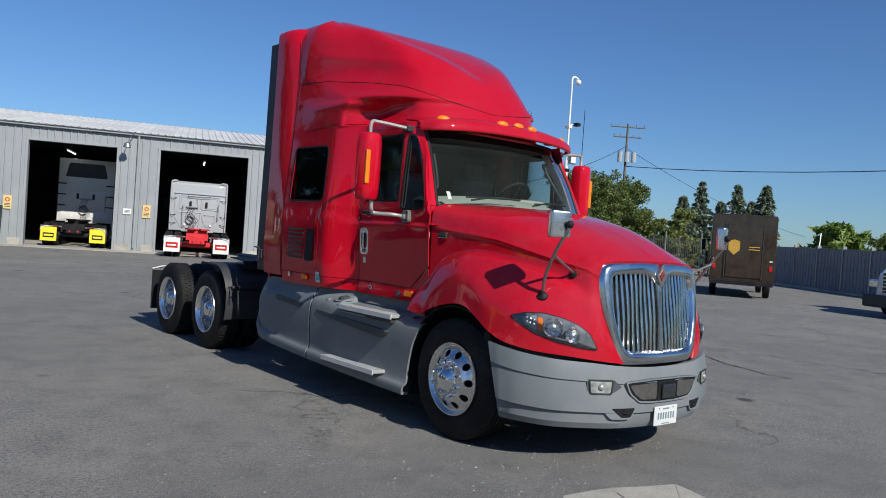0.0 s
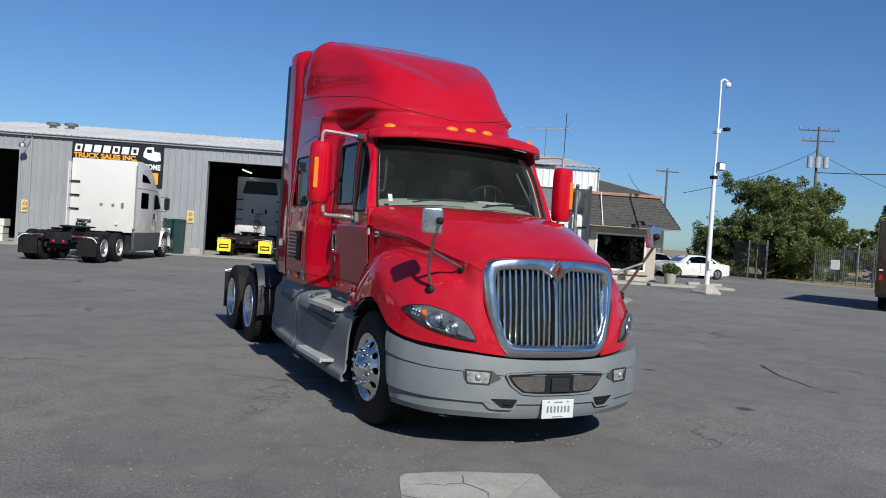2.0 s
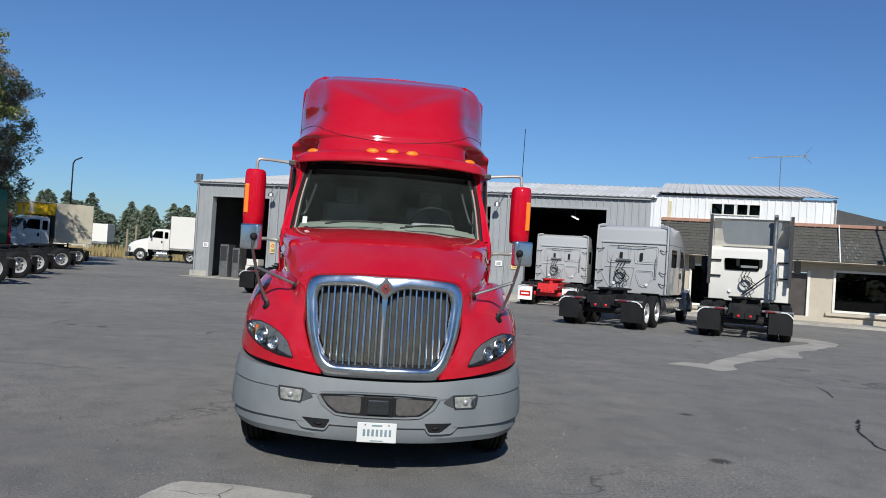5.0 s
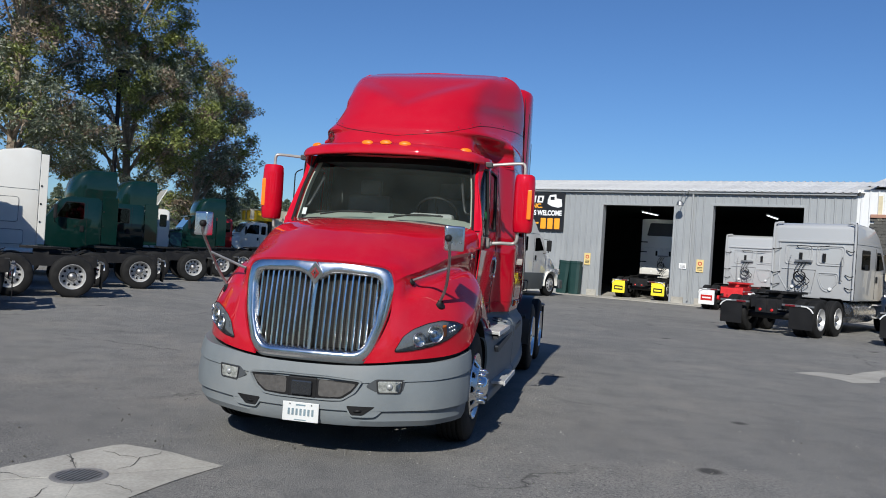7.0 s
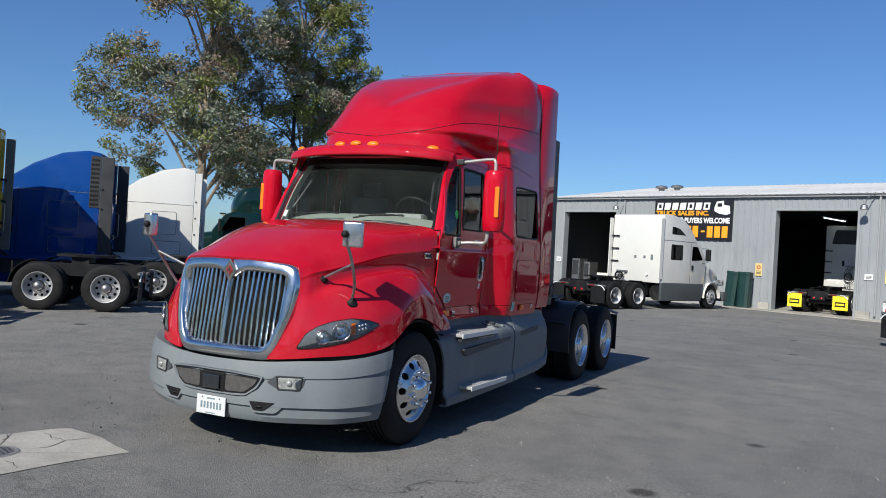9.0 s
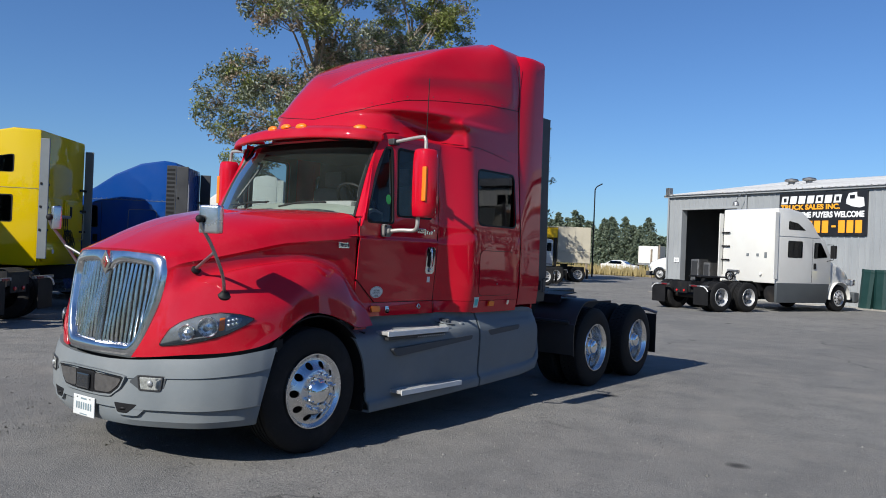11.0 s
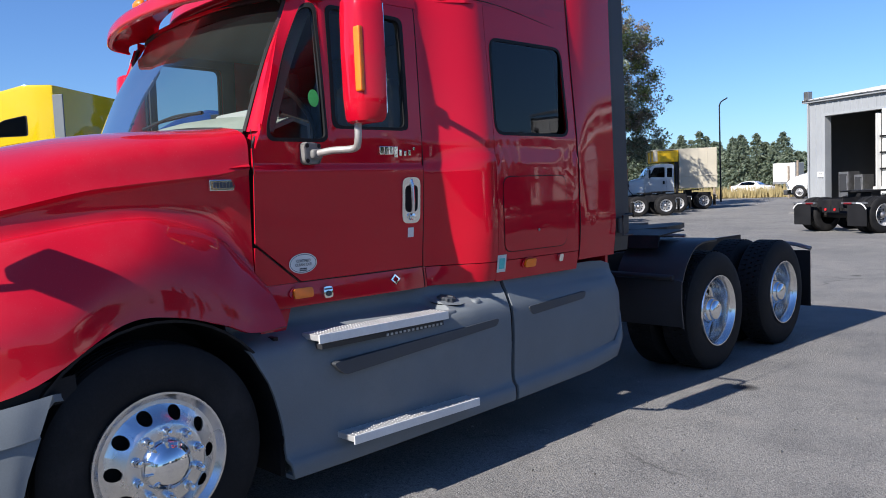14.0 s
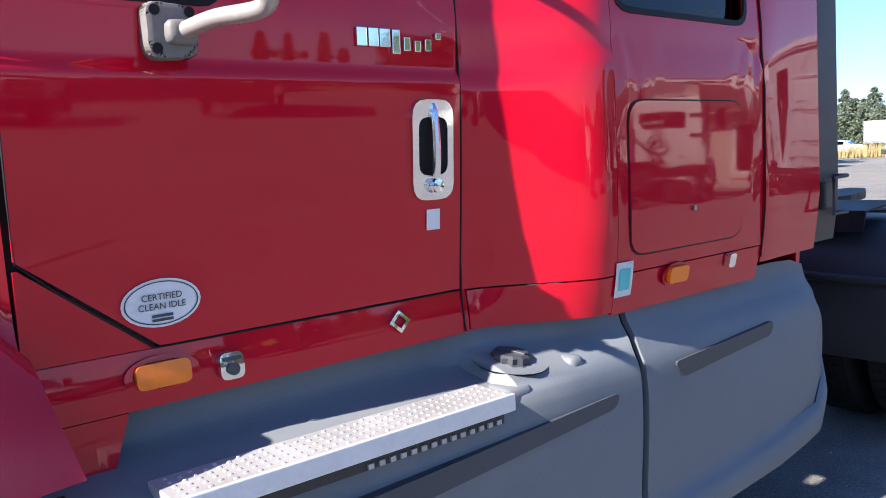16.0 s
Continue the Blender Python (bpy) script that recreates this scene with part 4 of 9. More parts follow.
for s in (1, -1):
    front_wheel(hero, s, 0.0)
    drive_wheel(hero, s, -4.87)
    drive_wheel(hero, s, -6.20)

HOOD = [
    [(0, 1.10, 1.575), (.32, 1.08, 1.57), (.575, 1.01, 1.54), (.632, 1.0, 1.44), (.630, 1.0, 1.40), (.628, 1.02, 1.28), (.62, 1.06, 1.14), (.545, 1.12, .93), (.46, 1.16, .785)],
    [(0, 1.00, 1.63), (.33, .98, 1.62), (.62, .91, 1.575), (.695, .92, 1.485), (.69, .925, 1.445), (.695, .95, 1.33), (.73, .985, 1.20), (.70, 1.06, .97), (.63, 1.10, .80)],
    [(0, .75, 1.745), (.36, .74, 1.73), (.65, .72, 1.632), (.765, .74, 1.525), (.752, .75, 1.49), (.77, .755, 1.405), (.87, .785, 1.345), (.90, .90, 1.06), (.83, .98, .825)],
    [(0, .45, 1.855), (.40, .45, 1.835), (.72, .45, 1.728), (.84, .47, 1.587), (.825, .475, 1.552), (.85, .49, 1.465), (.97, .53, 1.435), (1.095, .65, 1.12), (1.075, .71, .855)],
    [(0, .15, 1.925), (.44, .15, 1.905), (.795, .15, 1.815), (.905, .16, 1.657), (.89, .165, 1.617), (.905, .17, 1.515), (1.03, .20, 1.50), (1.165, .33, 1.23), (1.185, .46, .925)],
    [(0, 0, 1.948), (.46, 0, 1.93), (.83, 0, 1.845), (.937, .01, 1.677), (.922, .01, 1.637), (.932, .01, 1.53), (1.05, .02, 1.522), (1.168, .10, 1.34), (1.20, .14, 1.105)],
    [(0, -.15, 1.964), (.48, -.15, 1.947), (.86, -.15, 1.868), (.965, -.14, 1.692), (.95, -.14, 1.652), (.955, -.14, 1.53), (1.06, -.13, 1.515), (1.168, -.09, 1.36), (1.205, -.08, 1.11)],
    [(0, -.38, 1.978), (.52, -.40, 1.964), (.925, -.42, 1.90), (1.01, -.41, 1.717), (.995, -.41, 1.677), (.99, -.38, 1.46), (1.075, -.37, 1.425), (1.168, -.34, 1.24), (1.205, -.32, 1.04)],
    [(0, -.45, 1.982), (.53, -.50, 1.968), (.955, -.53, 1.915), (1.03, -.52, 1.735), (1.017, -.52, 1.695), (1.01, -.51, 1.34), (1.085, -.505, 1.29), (1.163, -.485, 1.14), (1.204, -.46, .985)],
    [(0, -.49, 1.983), (.54, -.54, 1.97), (.97, -.585, 1.925), (1.04, -.585, 1.742), (1.027, -.585, 1.702), (1.02, -.588, 1.25), (1.085, -.598, 1.20), (1.155, -.618, 1.10), (1.195, -.645, .99)],
]


def hood_net():
    """The hood's surface: smooth above and below a crisp crease along the third column."""
    lines = [catmull(r[:4], 26) + catmull(r[3:], 42)[1:] for r in HOOD]
    cols = [catmull([ln[j] for ln in lines], 60) for j in range(67)]
    return [[c[i] for c in cols] for i in range(60)]


rows = mirror_rows(hood_net())
bm = bmesh.new()
grid_faces(bm, rows)
hood = part("hood", thicken(bm, -0.02), RED_WORN_LIT, hero, "glossy red hood with rounded fenders", smooth=30)

# inner fender and the black gap above the bumper
for s in (1, -1):
    bm = bmesh.new()
    rws = []
    for x in (0.62, 1.17):
        rws.append([Vector((x * s, -0.02 + 0.60 * math.cos(a), 0.5 + 0.60 * math.sin(a))) for a in [radians(-8 + 196 * k / 24) for k in range(25)]])
    grid_faces(bm, rws)
    part("inner_fender", thicken(bm, 0.012), M_black, hero, "matt black wheel arch liner", smooth=True)

# bumper: plan outline by heights
PLAN = [(0, 1.225), (.25, 1.215), (.5, 1.175), (.735, 1.095), (.985, .945), (1.135, .755), (1.19, .57), (1.2, .43)]
TOPZ = [.735, .738, .75, .772, .79, .815, .84, .858]
BOTZ = [.285, .285, .288, .295, .30, .31, .315, .32]
ENDY = [0, 0, 0, 0, 0, 0, .05, .17]
LEV = [(0.0, -0.10, 0.0), (0.0, -0.015, 0.02), (0.06, 0.0, 0.0), (0.24, 0.012, 0), (0.245, 0.002, 0), (0.5, 0.018, 0), (0.72, 0.015, 0), (0.735, -0.006, 0), (0.9, -0.012, 0), (1.0, -0.04, 0)]
ctrl = []
for f, out, dz in LEV:
    row = []
    for (x, y), zt, zb, ey in zip(PLAN, TOPZ, BOTZ, ENDY):
        k = 1 + out * (0.8 if x else 0)
        row.append((x * k, y + out + ey * f, zt + (zb - zt) * f + dz))
    ctrl.append(row)
brow = [catmull(r, 40) for r in ctrl]
bm = bmesh.new()
grid_faces(bm, mirror_rows(brow))
bumper = part("bumper", thicken(bm, -0.03), M_plastic_grey, hero, "scuffed grey plastic bumper", smooth=28)
bm = bmesh.new()
g = []
for dz, out in ((-0.02, -0.12), (0.075, -0.115)):
    g.append(catmull([(x * 0.955, y + out, zt + dz) for (x, y), zt in zip(PLAN, TOPZ)], 40))
grid_faces(bm, mirror_rows(g))
part("bumper_gap", thicken(bm, 0.01), M_black, hero, smooth=True)


def bumper_y(x):
    """The bumper's front at a place across it."""
    ax = abs(x)
    for (x0, y0), (x1, y1) in zip(PLAN, PLAN[1:]):
        if x0 <= ax <= x1:
            return y0 + (y1 - y0) * (ax - x0) / (x1 - x0)
    return PLAN[-1][1]


def on_bumper(name, poly, out, material, depth=0.02, label="", round_r=0.02, parent=None):
    """A plate that follows the bumper's curve."""
    rws = disc_panel(rounded(poly, round_r), 28, 3)
    bm = bmesh.new()
    grid_faces(bm, [[Vector((p.x, bumper_y(p.x) + out, p.y)) for p in r] for r in rws], closed=True)
    bmesh.ops.remove_doubles(bm, verts=bm.verts[:], dist=1e-5)
    bmesh.ops.recalc_face_normals(bm, faces=bm.faces[:])
    if sum(f.normal.y for f in bm.faces) < 0:
        bmesh.ops.reverse_faces(bm, faces=bm.faces[:])
    return part(name, thicken(bm, depth, Vector((0, 1, 0))), material, parent or bumper, label, smooth=30)


def bumper_ring(name, outer, inner, out, material, depth=0.02, round_r=0.02):
    rws = ring_panel(rounded(outer, round_r), rounded(inner, round_r * 0.8), 40, 2)
    bm = bmesh.new()
    grid_faces(bm, [[Vector((p.x, bumper_y(p.x) + out - (0.02 if i == len(rws) - 1 else 0.0), p.y)) for p in r] for i, r in enumerate(rws)], closed=True)
    bmesh.ops.recalc_face_normals(bm, faces=bm.faces[:])
    return part(name, thicken(bm, depth, Vector((0, 1, 0))), material, bumper, smooth=30)

# bumper openings: surface plates, coloured dark for the shade of recesses
M_pocket_shade = surface("pocket_plastic", (0.06, 0.066, 0.072), 0.55, vary=0.12, scale=3, fine=150, bump=0.12, dist=0.002)
M_reflector = surface("lamp_reflector", (0.36, 0.37, 0.37), 0.35, 0.3, vary=0.15, scale=30, fine=200, bump=0.05)
M_bowl_fog = surface("fog_bowl", (0.42, 0.42, 0.40), 0.35, 0.1, vary=0.35, scale=25, fine=90, bump=0.25)
LG_OUT = [(-.48, .652), (-.43, .56), (-.33, .492), (-.2, .484), (.2, .484), (.33, .492), (.43, .56), (.48, .652), (.2, .668), (-.2, .668)]
LG_IN = [(-.45, .638), (-.405, .568), (-.318, .506), (-.2, .498), (.2, .498), (.318, .506), (.405, .568), (.45, .638), (.2, .655), (-.2, .655)]
bumper_ring("grille_bezel", LG_OUT, LG_IN, 0.034, M_plastic_grey, 0.02, 0.02)
on_bumper("opening_back", [(-.45, .642), (-.35, .495), (.35, .495), (.45, .642)], 0.024, M_black, 0.004, "", 0.02)
for s in (1, -1):
    on_bumper("lower_grille", [(s * a, b) for a, b in ((.135, .642), (.43, .626), (.39, .572), (.31, .516), (.135, .510))], 0.028, M_mesh, 0.003, "dusty grey mesh lower grille", 0.025)
    on_bumper("fog_pocket", [(s * a, b) for a, b in ((.50, .615), (.575, .672), (.79, .676), (.775, .565), (.60, .558))], 0.019, M_pocket_shade, 0.003, "plate round a fog lamp, dark for the shade of a recess", 0.018)
    on_bumper("fog_lamp", [(s * a, b) for a, b in ((.588, .660), (.768, .666), (.755, .576), (.60, .570))], 0.023, M_bowl_fog, 0.006, "clear fog lamp", 0.012)
    on_bumper("fog_lens", [(s * a, b) for a, b in ((.591, .657), (.765, .663), (.752, .579), (.603, .573))], 0.033, M_lens, 0.0, "", 0.012)
    bumper_ring("fog_bezel", [(s * a, b) for a, b in ((.578, .668), (.778, .675), (.765, .567), (.592, .560))], [(s * a, b) for a, b in ((.596, .655), (.762, .660), (.750, .581), (.606, .576))], 0.030, M_plastic_dark, 0.01, 0.014)
    bm = bmesh.new()
    bmesh.ops.create_uvsphere(bm, u_segments=14, v_segments=8, radius=.028)
    part("fog_reflector", bm, M_reflector, bumper, smooth=True, at=pose(s * .678, bumper_y(.678) + .016, .618))
    on_bumper("tow_slot", [(s * a, b) for a, b in ((.33, .462), (.68, .468), (.58, .372), (.40, .366))], 0.019, M_plastic_grey, 0.03, "", 0.02)
    on_bumper("tow_hole", [(s * a, b) for a, b in ((.36, .452), (.585, .455), (.52, .408), (.49, .385), (.40, .383))], 0.0235, M_black, 0.03, "", 0.015)
    bm = bmesh.new()
    tube(bm, [(s * .43, bumper_y(.43) - .01, .40), (s * .43, bumper_y(.43) + .028, .415), (s * .47, bumper_y(.47) + .030, .42), (s * .49, bumper_y(.49) - .01, .405)], .010, 6, 8)
    part("tow_hook", bm, M_black, bumper, smooth=True)
part("radar_box", boxed(-.118, .118, 1.2, 1.250, .485, .65, 0.012), M_black, bumper, "black sensor box in the bumper")
part("radar_face", boxed(-.085, .085, 1.25, 1.272, .51, .625, 0.012), surface("sensor_black", (0.02, 0.022, 0.025), 0.2, coat=0.5, vary=0.1, bump=0.0), bumper)
plate = part("number_plate", boxed(-.150, .150, 1.244, 1.252, .297, .448, 0.004), surface("plate_white", (0.60, 0.61, 0.60), 0.45, vary=0.05, bump=0.02), hero, "white number plate with dark unread figures", at=None)
M_plate_ink = surface("plate_ink", (0.16, 0.22, 0.25), 0.5, bump=0.0)
for k in range(7):
    part("figure_bar", boxed(-.110 + k * .033, -.092 + k * .033, 1.2522, 1.2538, .345, .397), M_plate_ink, plate)
for x in (-.09, .09):
    part("plate_bolt", rod(bmesh.new(), (x, 1.25, .432), (x, 1.256, .432), .006, 8), M_steel, plate)
part("caption_bar", boxed(-.04, .04, 1.2522, 1.2534, .42, .432), M_plate_ink, plate)
part("caption_bar", boxed(-.05, .05, 1.2522, 1.2534, .306, .314), M_plate_ink, plate)

# grille: outline in its own plane, top wider than the foot
GR_OUT = [(-.60, 1.545), (-.635, 1.40), (-.61, 1.15), (-.53, .86), (-.45, .765), (.45, .765), (.53, .86), (.61, 1.15), (.635, 1.40), (.60, 1.545), (.3, 1.585), (-.3, 1.585)]
GR_IN = [(-.50, 1.45), (-.525, 1.37), (-.50, 1.1), (-.44, .93), (-.38, .875), (.38, .875), (.44, .93), (.50, 1.1), (.525, 1.37), (.50, 1.45), (.2, 1.462), (.115, 1.455), (0, 1.375), (-.115, 1.455), (-.2, 1.462)]


def grille_y(x, z):
    return 1.165 - 0.10 * max(0.0, (z - 0.8) / 0.75) ** 1.3 - 0.22 * x * x


M_screen = surface("radiator_fins", (0.055, 0.05, 0.045), 0.6, 0.2, vary=0.5, scale=7, fine=220, bump=0.6)
grille = thing("grille_assembly")
grille.parent = hero
rws = ring_panel(rounded(GR_OUT, 0.08), rounded(GR_IN, 0.045), 96, 8)
bm = bmesh.new()
grid_faces(bm, [[Vector((p.x, grille_y(p.x, p.y) + (-.012, .022, .030, .033, .034, .034, .031, .018, -.035)[i], p.y)) for p in r] for i, r in enumerate(rws)], closed=True)
bmesh.ops.recalc_face_normals(bm, faces=bm.faces[:])
part("grille_surround", thicken(bm, 0.015, Vector((0, 1, 0))), M_shell, grille, "bright chrome grille surround", smooth=60)
bm = bmesh.new()
rws = disc_panel(rounded(GR_IN, 0.045), 40, 3)
grid_faces(bm, [[Vector((p.x, grille_y(p.x, p.y) - 0.075, p.y)) for p in r] for r in rws], closed=True)
part("radiator_screen", bm, M_screen, grille, "dark radiator screen behind the bars")
inner = [Vector(p) for p in rounded(GR_IN, 0.045)]
bm = bmesh.new()
for k in range(34):      # fine cross wires in front of the radiator
    z = .885 + k * .0165
    w = .37 + .13 * min(1.0, (z - .88) / .25) - .03 * max(0.0, (z - 1.36) / .1)
    tube(bm, [(x, grille_y(x, z) - .062, z) for x in (-w, -w * .5, 0, w * .5, w)], .002, 4)
part("screen_wire", bm, M_plastic_dark, grille)["kind"] = "stuff"


def span(x):
    zs = []
    for i in range(len(inner)):
        a, b = inner[i], inner[(i + 1) % len(inner)]
        if (a.x - x) * (b.x - x) < 0:
            zs.append(a.y + (b.y - a.y) * (x - a.x) / (b.x - a.x))
    return (min(zs), max(zs)) if len(zs) > 1 else None


for k in range(-10, 11):
    x = k * 0.0495
    if k == 0 or span(x) is None:
        continue
    z0, z1 = span(x)
    bm = bmesh.new()
    pts = [(x, grille_y(x, z) - 0.022 + 0.004 * math.sin(11 * z + k), z) for z in [z0 - 0.012 + (z1 - z0 + 0.024) * j / 8 for j in range(9)]]
    rws = []
    for p in pts:
        rws.append([Vector((p[0] + dx, p[1] + dy, p[2])) for dx, dy in ((-.0105, -.03), (-.0105, -.004), (-.0082, .005), (-.0043, .0105), (0, .012), (.0043, .0105), (.0082, .005), (.0105, -.004), (.0105, -.03))])
    grid_faces(bm, rws, closed=True)
    part("grille_bar", bm, M_bar, grille, smooth=70)
bm = bmesh.new()
rws = []
for j in range(9):
    z = .86 + (1.47 - .86) * j / 8
    y = grille_y(0, z)
    k = (1.0, 1.0, 1.0, 1.0, 1.0, 1.05, 1.2, 1.6, 2.2)[j]
    rws.append([Vector((dx * k, y + dy, z)) for dx, dy in ((-.016, -.03), (-.014, .008), (0, .022), (.014, .008), (.016, -.03))])
grid_faces(bm, rws, closed=True)
part("centre_bar", bm, M_shell, grille, smooth=40)
# diamond badge
def diamond(w, h, y0, y1, z):
    bm = bmesh.new()
    prism(bm, [(-w, z), (0, z - h), (w, z), (0, z + h)], y0, y1, "y", 0.004)
    return bm
gy = grille_y(0, 1.46)
badge = part("diamond_badge", diamond(.072, .095, gy - .01, gy + .045, 1.465), M_shell, grille, "chrome diamond badge with a red-orange face")
part("badge_face", diamond(.036, .047, gy + .03, gy + .05, 1.466), surface("badge_red", (0.30, 0.012, 0.008), 0.3, coat=1.0, bump=0.0), badge)
part("badge_bar", boxed(-.006, .006, gy + .04, gy + .053, 1.43, 1.5), M_chrome, badge)
part("badge_bar", boxed(-.022, .022, gy + .04, gy + .053, 1.462, 1.472), M_chrome, badge)

# headlamps, lying in the hood's surface: a patch of the hood net moved outwards
HN = hood_net()
from mathutils.bvhtree import BVHTree
_hm = bmesh.new()
grid_faces(_hm, HN)
_hm.normal_update()
hood_bvh = BVHTree.FromBMesh(_hm)
_hm.free()


# outline in coordinates: a across (along the slanted face), z up
HL = [(-.315, .905), (-.30, .893), (-.18, .90), (-.005, .93), (.153, .98), (.276, 1.046), (.343, 1.095), (.24, 1.123), (.098, 1.132), (-.042, 1.108), (-.163, 1.067), (-.25, 1.01)]
HC = Vector((.92, .86, 0))
HDIR = Vector((.66, -.75, 0)).normalized()


def lamp_point(a, z, out):
    way = Vector((-.75, -.66, -0.12)).normalized()
    start = HC + HDIR * a + Vector((0, 0, z)) - way * 0.8
    hit, nrm, _, _ = hood_bvh.ray_cast(start, way)
    if hit is None:
        hit, nrm, _, _ = hood_bvh.find_nearest(start + way * 0.8)
    if nrm.dot(way) > 0:
        nrm = -nrm
    return hit + nrm * out


def flipx(p, s):
    return Vector((p.x * s, p.y, p.z))


def lamp_patch(poly, out, s, n=36, steps=4, r=0.02, dome=0.0):
    rws = disc_panel(rounded(poly, r, 3), n, steps)
    bm = bmesh.new()
    grid_faces(bm, [[flipx(lamp_point(p.x, p.y, out + dome * (1 - (1 - i / steps) ** 2)), s) for p in rr] for i, rr in enumerate(rws)], closed=True)
    bmesh.ops.remove_doubles(bm, verts=bm.verts[:], dist=1e-5)
    bmesh.ops.recalc_face_normals(bm, faces=bm.faces[:])
    return bm


M_bowl = surface("lamp_bowl", (0.74, 0.75, 0.76), 0.28, 1.0, vary=0.25, scale=40, fine=120, bump=0.25, dist=0.003)
M_lamp_dark = surface("lamp_housing", (0.19, 0.20, 0.21), 0.3, 0.35, vary=0.2, scale=8, bump=0.03)
for s in (1, -1):
    hl = part("headlight", lamp_patch(HL, 0.005, s, 48, 9), M_lamp_dark, hero, "swept clear headlight with chrome bowls and amber side lamp", smooth=60)
    cx = sum(p[0] for p in HL) / len(HL)
    cz = sum(p[1] for p in HL) / len(HL)
    rws = ring_panel(rounded([(cx + (a - cx) * 1.025, cz + (b - cz) * 1.055) for a, b in HL], .02, 3), rounded(HL, .02, 3), 48, 1)
    bm = bmesh.new()
    grid_faces(bm, [[flipx(lamp_point(p.x, p.y, 0.008), s) for p in rr] for rr in rws], closed=True)
    part("bezel", bm, M_black, hl, smooth=60)
    for a, z, r in ((-.125, .985, .056), (.022, 1.03, .070)):
        c = lamp_point(a, z, 0.012)
        bm = bmesh.new()
        revolve(bm, [(r * 1.06, 0.008), (r, 0.014), (r * .93, 0.008), (r * .6, -.004), (r * .36, -.006), (r * .34, .010), (.002, .016)], 24)
        ob = part("bowl", bm, M_bowl, hl, smooth=60)
        w = Vector((.66 * s, .75, 0.05)).normalized()
        ob.matrix_local = Matrix.Translation(flipx(c, s)) @ w.to_track_quat("X", "Z").to_matrix().to_4x4()
    part("bowl_trim", lamp_patch([(-.16, .925), (.06, .965), (.05, .975), (-.16, .935)], 0.012, s, 16, 2, 0.004), M_chrome, hl, smooth=60)
    part("amber_lamp", lamp_patch([(.095, 1.0), (.135, 1.01), (.14, 1.10), (.10, 1.095)], 0.010, s, 16, 2, 0.01), M_amber, hl, "amber indicator", smooth=60)
    part("side_reflector", lamp_patch([(.142, 1.0), (.23, 1.04), (.26, 1.095), (.148, 1.112)], 0.010, s, 16, 2, 0.01), M_reflector, hl, smooth=60)
    for k in range(6):
        a, z = .165 + .027 * (k % 3), 1.045 + .03 * (k // 3) + .008 * (k % 3)
        c = lamp_point(a, z, 0.014)
        bm = bmesh.new()
        bmesh.ops.create_uvsphere(bm, u_segments=10, v_segments=6, radius=.012, matrix=Matrix.Translation(flipx(c, s)))
        part("led", bm, M_bowl, hl, smooth=60)
    part("lens", lamp_patch(HL, 0.007, s, 48, 9, dome=0.022), M_lens, hl, "clear lens", smooth=60)


# ---- cab and sleeper sides ----
def step01(a, b, v):
    u = max(0.0, min(1.0, (v - a) / (b - a)))
    return u * u * (3 - 2 * u)


def curve(pts, v):
    if v <= pts[0][0]:
        return pts[0][1]
    for (a, p), (b, q) in zip(pts, pts[1:]):
        if v <= b:
            return p + (q - p) * (v - a) / (b - a)
    return pts[-1][1]


CABX = [(.9, 1.03), (1.0, 1.026), (1.1, 1.02), (1.165, 1.01), (1.25, 1.016), (1.45, 1.035), (1.735, 1.056), (1.76, 1.044), (1.9, 1.05), (2.0, 1.035), (2.2, .995), (2.65, .885), (2.8, .86)]
CABX2 = [(.9, 1.03), (1.735, 1.056), (1.76, 1.044), (1.9, 1.05), (2.0, 1.043), (2.2, 1.04), (2.6, 1.025), (2.68, 1.015), (2.8, .99)]        # behind the quarter light the sides stand upright
SLPX = [(1.0, 1.185), (1.15, 1.215), (1.3, 1.23), (1.79, 1.232), (1.815, 1.222), (1.9, 1.223), (2.5, 1.178), (2.8, 1.16), (3.3, 1.147), (3.9, 1.12)]


def side_x(y, z):
    """Half width of the cab and sleeper at a place along and up."""
    w = step01(-1.70, -2.10, y)
    cab = curve(CABX, z)
    if z > 1.95:
        cab += (curve(CABX2, z) - cab) * step01(-.82, -1.08, y)
    return cab * (1 - w) + curve(SLPX, z) * w


def side_sheet(name, rws, s, material, parent, out=0.0, depth=0.015, label="", closed=True, smooth=40):
    bm = bmesh.new()
    grid_faces(bm, [[Vector((s * (side_x(p[0], p[1]) + out), p[0], p[1])) for p in r] for r in rws], closed=closed)
    bmesh.ops.remove_doubles(bm, verts=bm.verts[:], dist=1e-6)
    bmesh.ops.recalc_face_normals(bm, faces=bm.faces[:])
    if sum(f.normal.x for f in bm.faces) * s < 0:
        bmesh.ops.reverse_faces(bm, faces=bm.faces[:])
    return part(name, thicken(bm, depth, Vector((s, 0, 0))), material, parent, label, smooth=smooth)


def rect_rows(y0, y1, z0, z1, ny, nz):
    return [[(y0 + (y1 - y0) * j / ny, z0 + (z1 - z0) * i / nz) for j in range(ny + 1)] for i in range(nz + 1)]


def quad_rows(a, b, c, d, ny, nz):
    """Rows over a four-sided patch: a-b along the foot, d-c along the head."""
    a, b, c, d = map(Vector, (a, b, c, d))
    return [[a.lerp(b, j / ny).lerp(d.lerp(c, j / ny), i / nz) for j in range(ny + 1)] for i in range(nz + 1)]


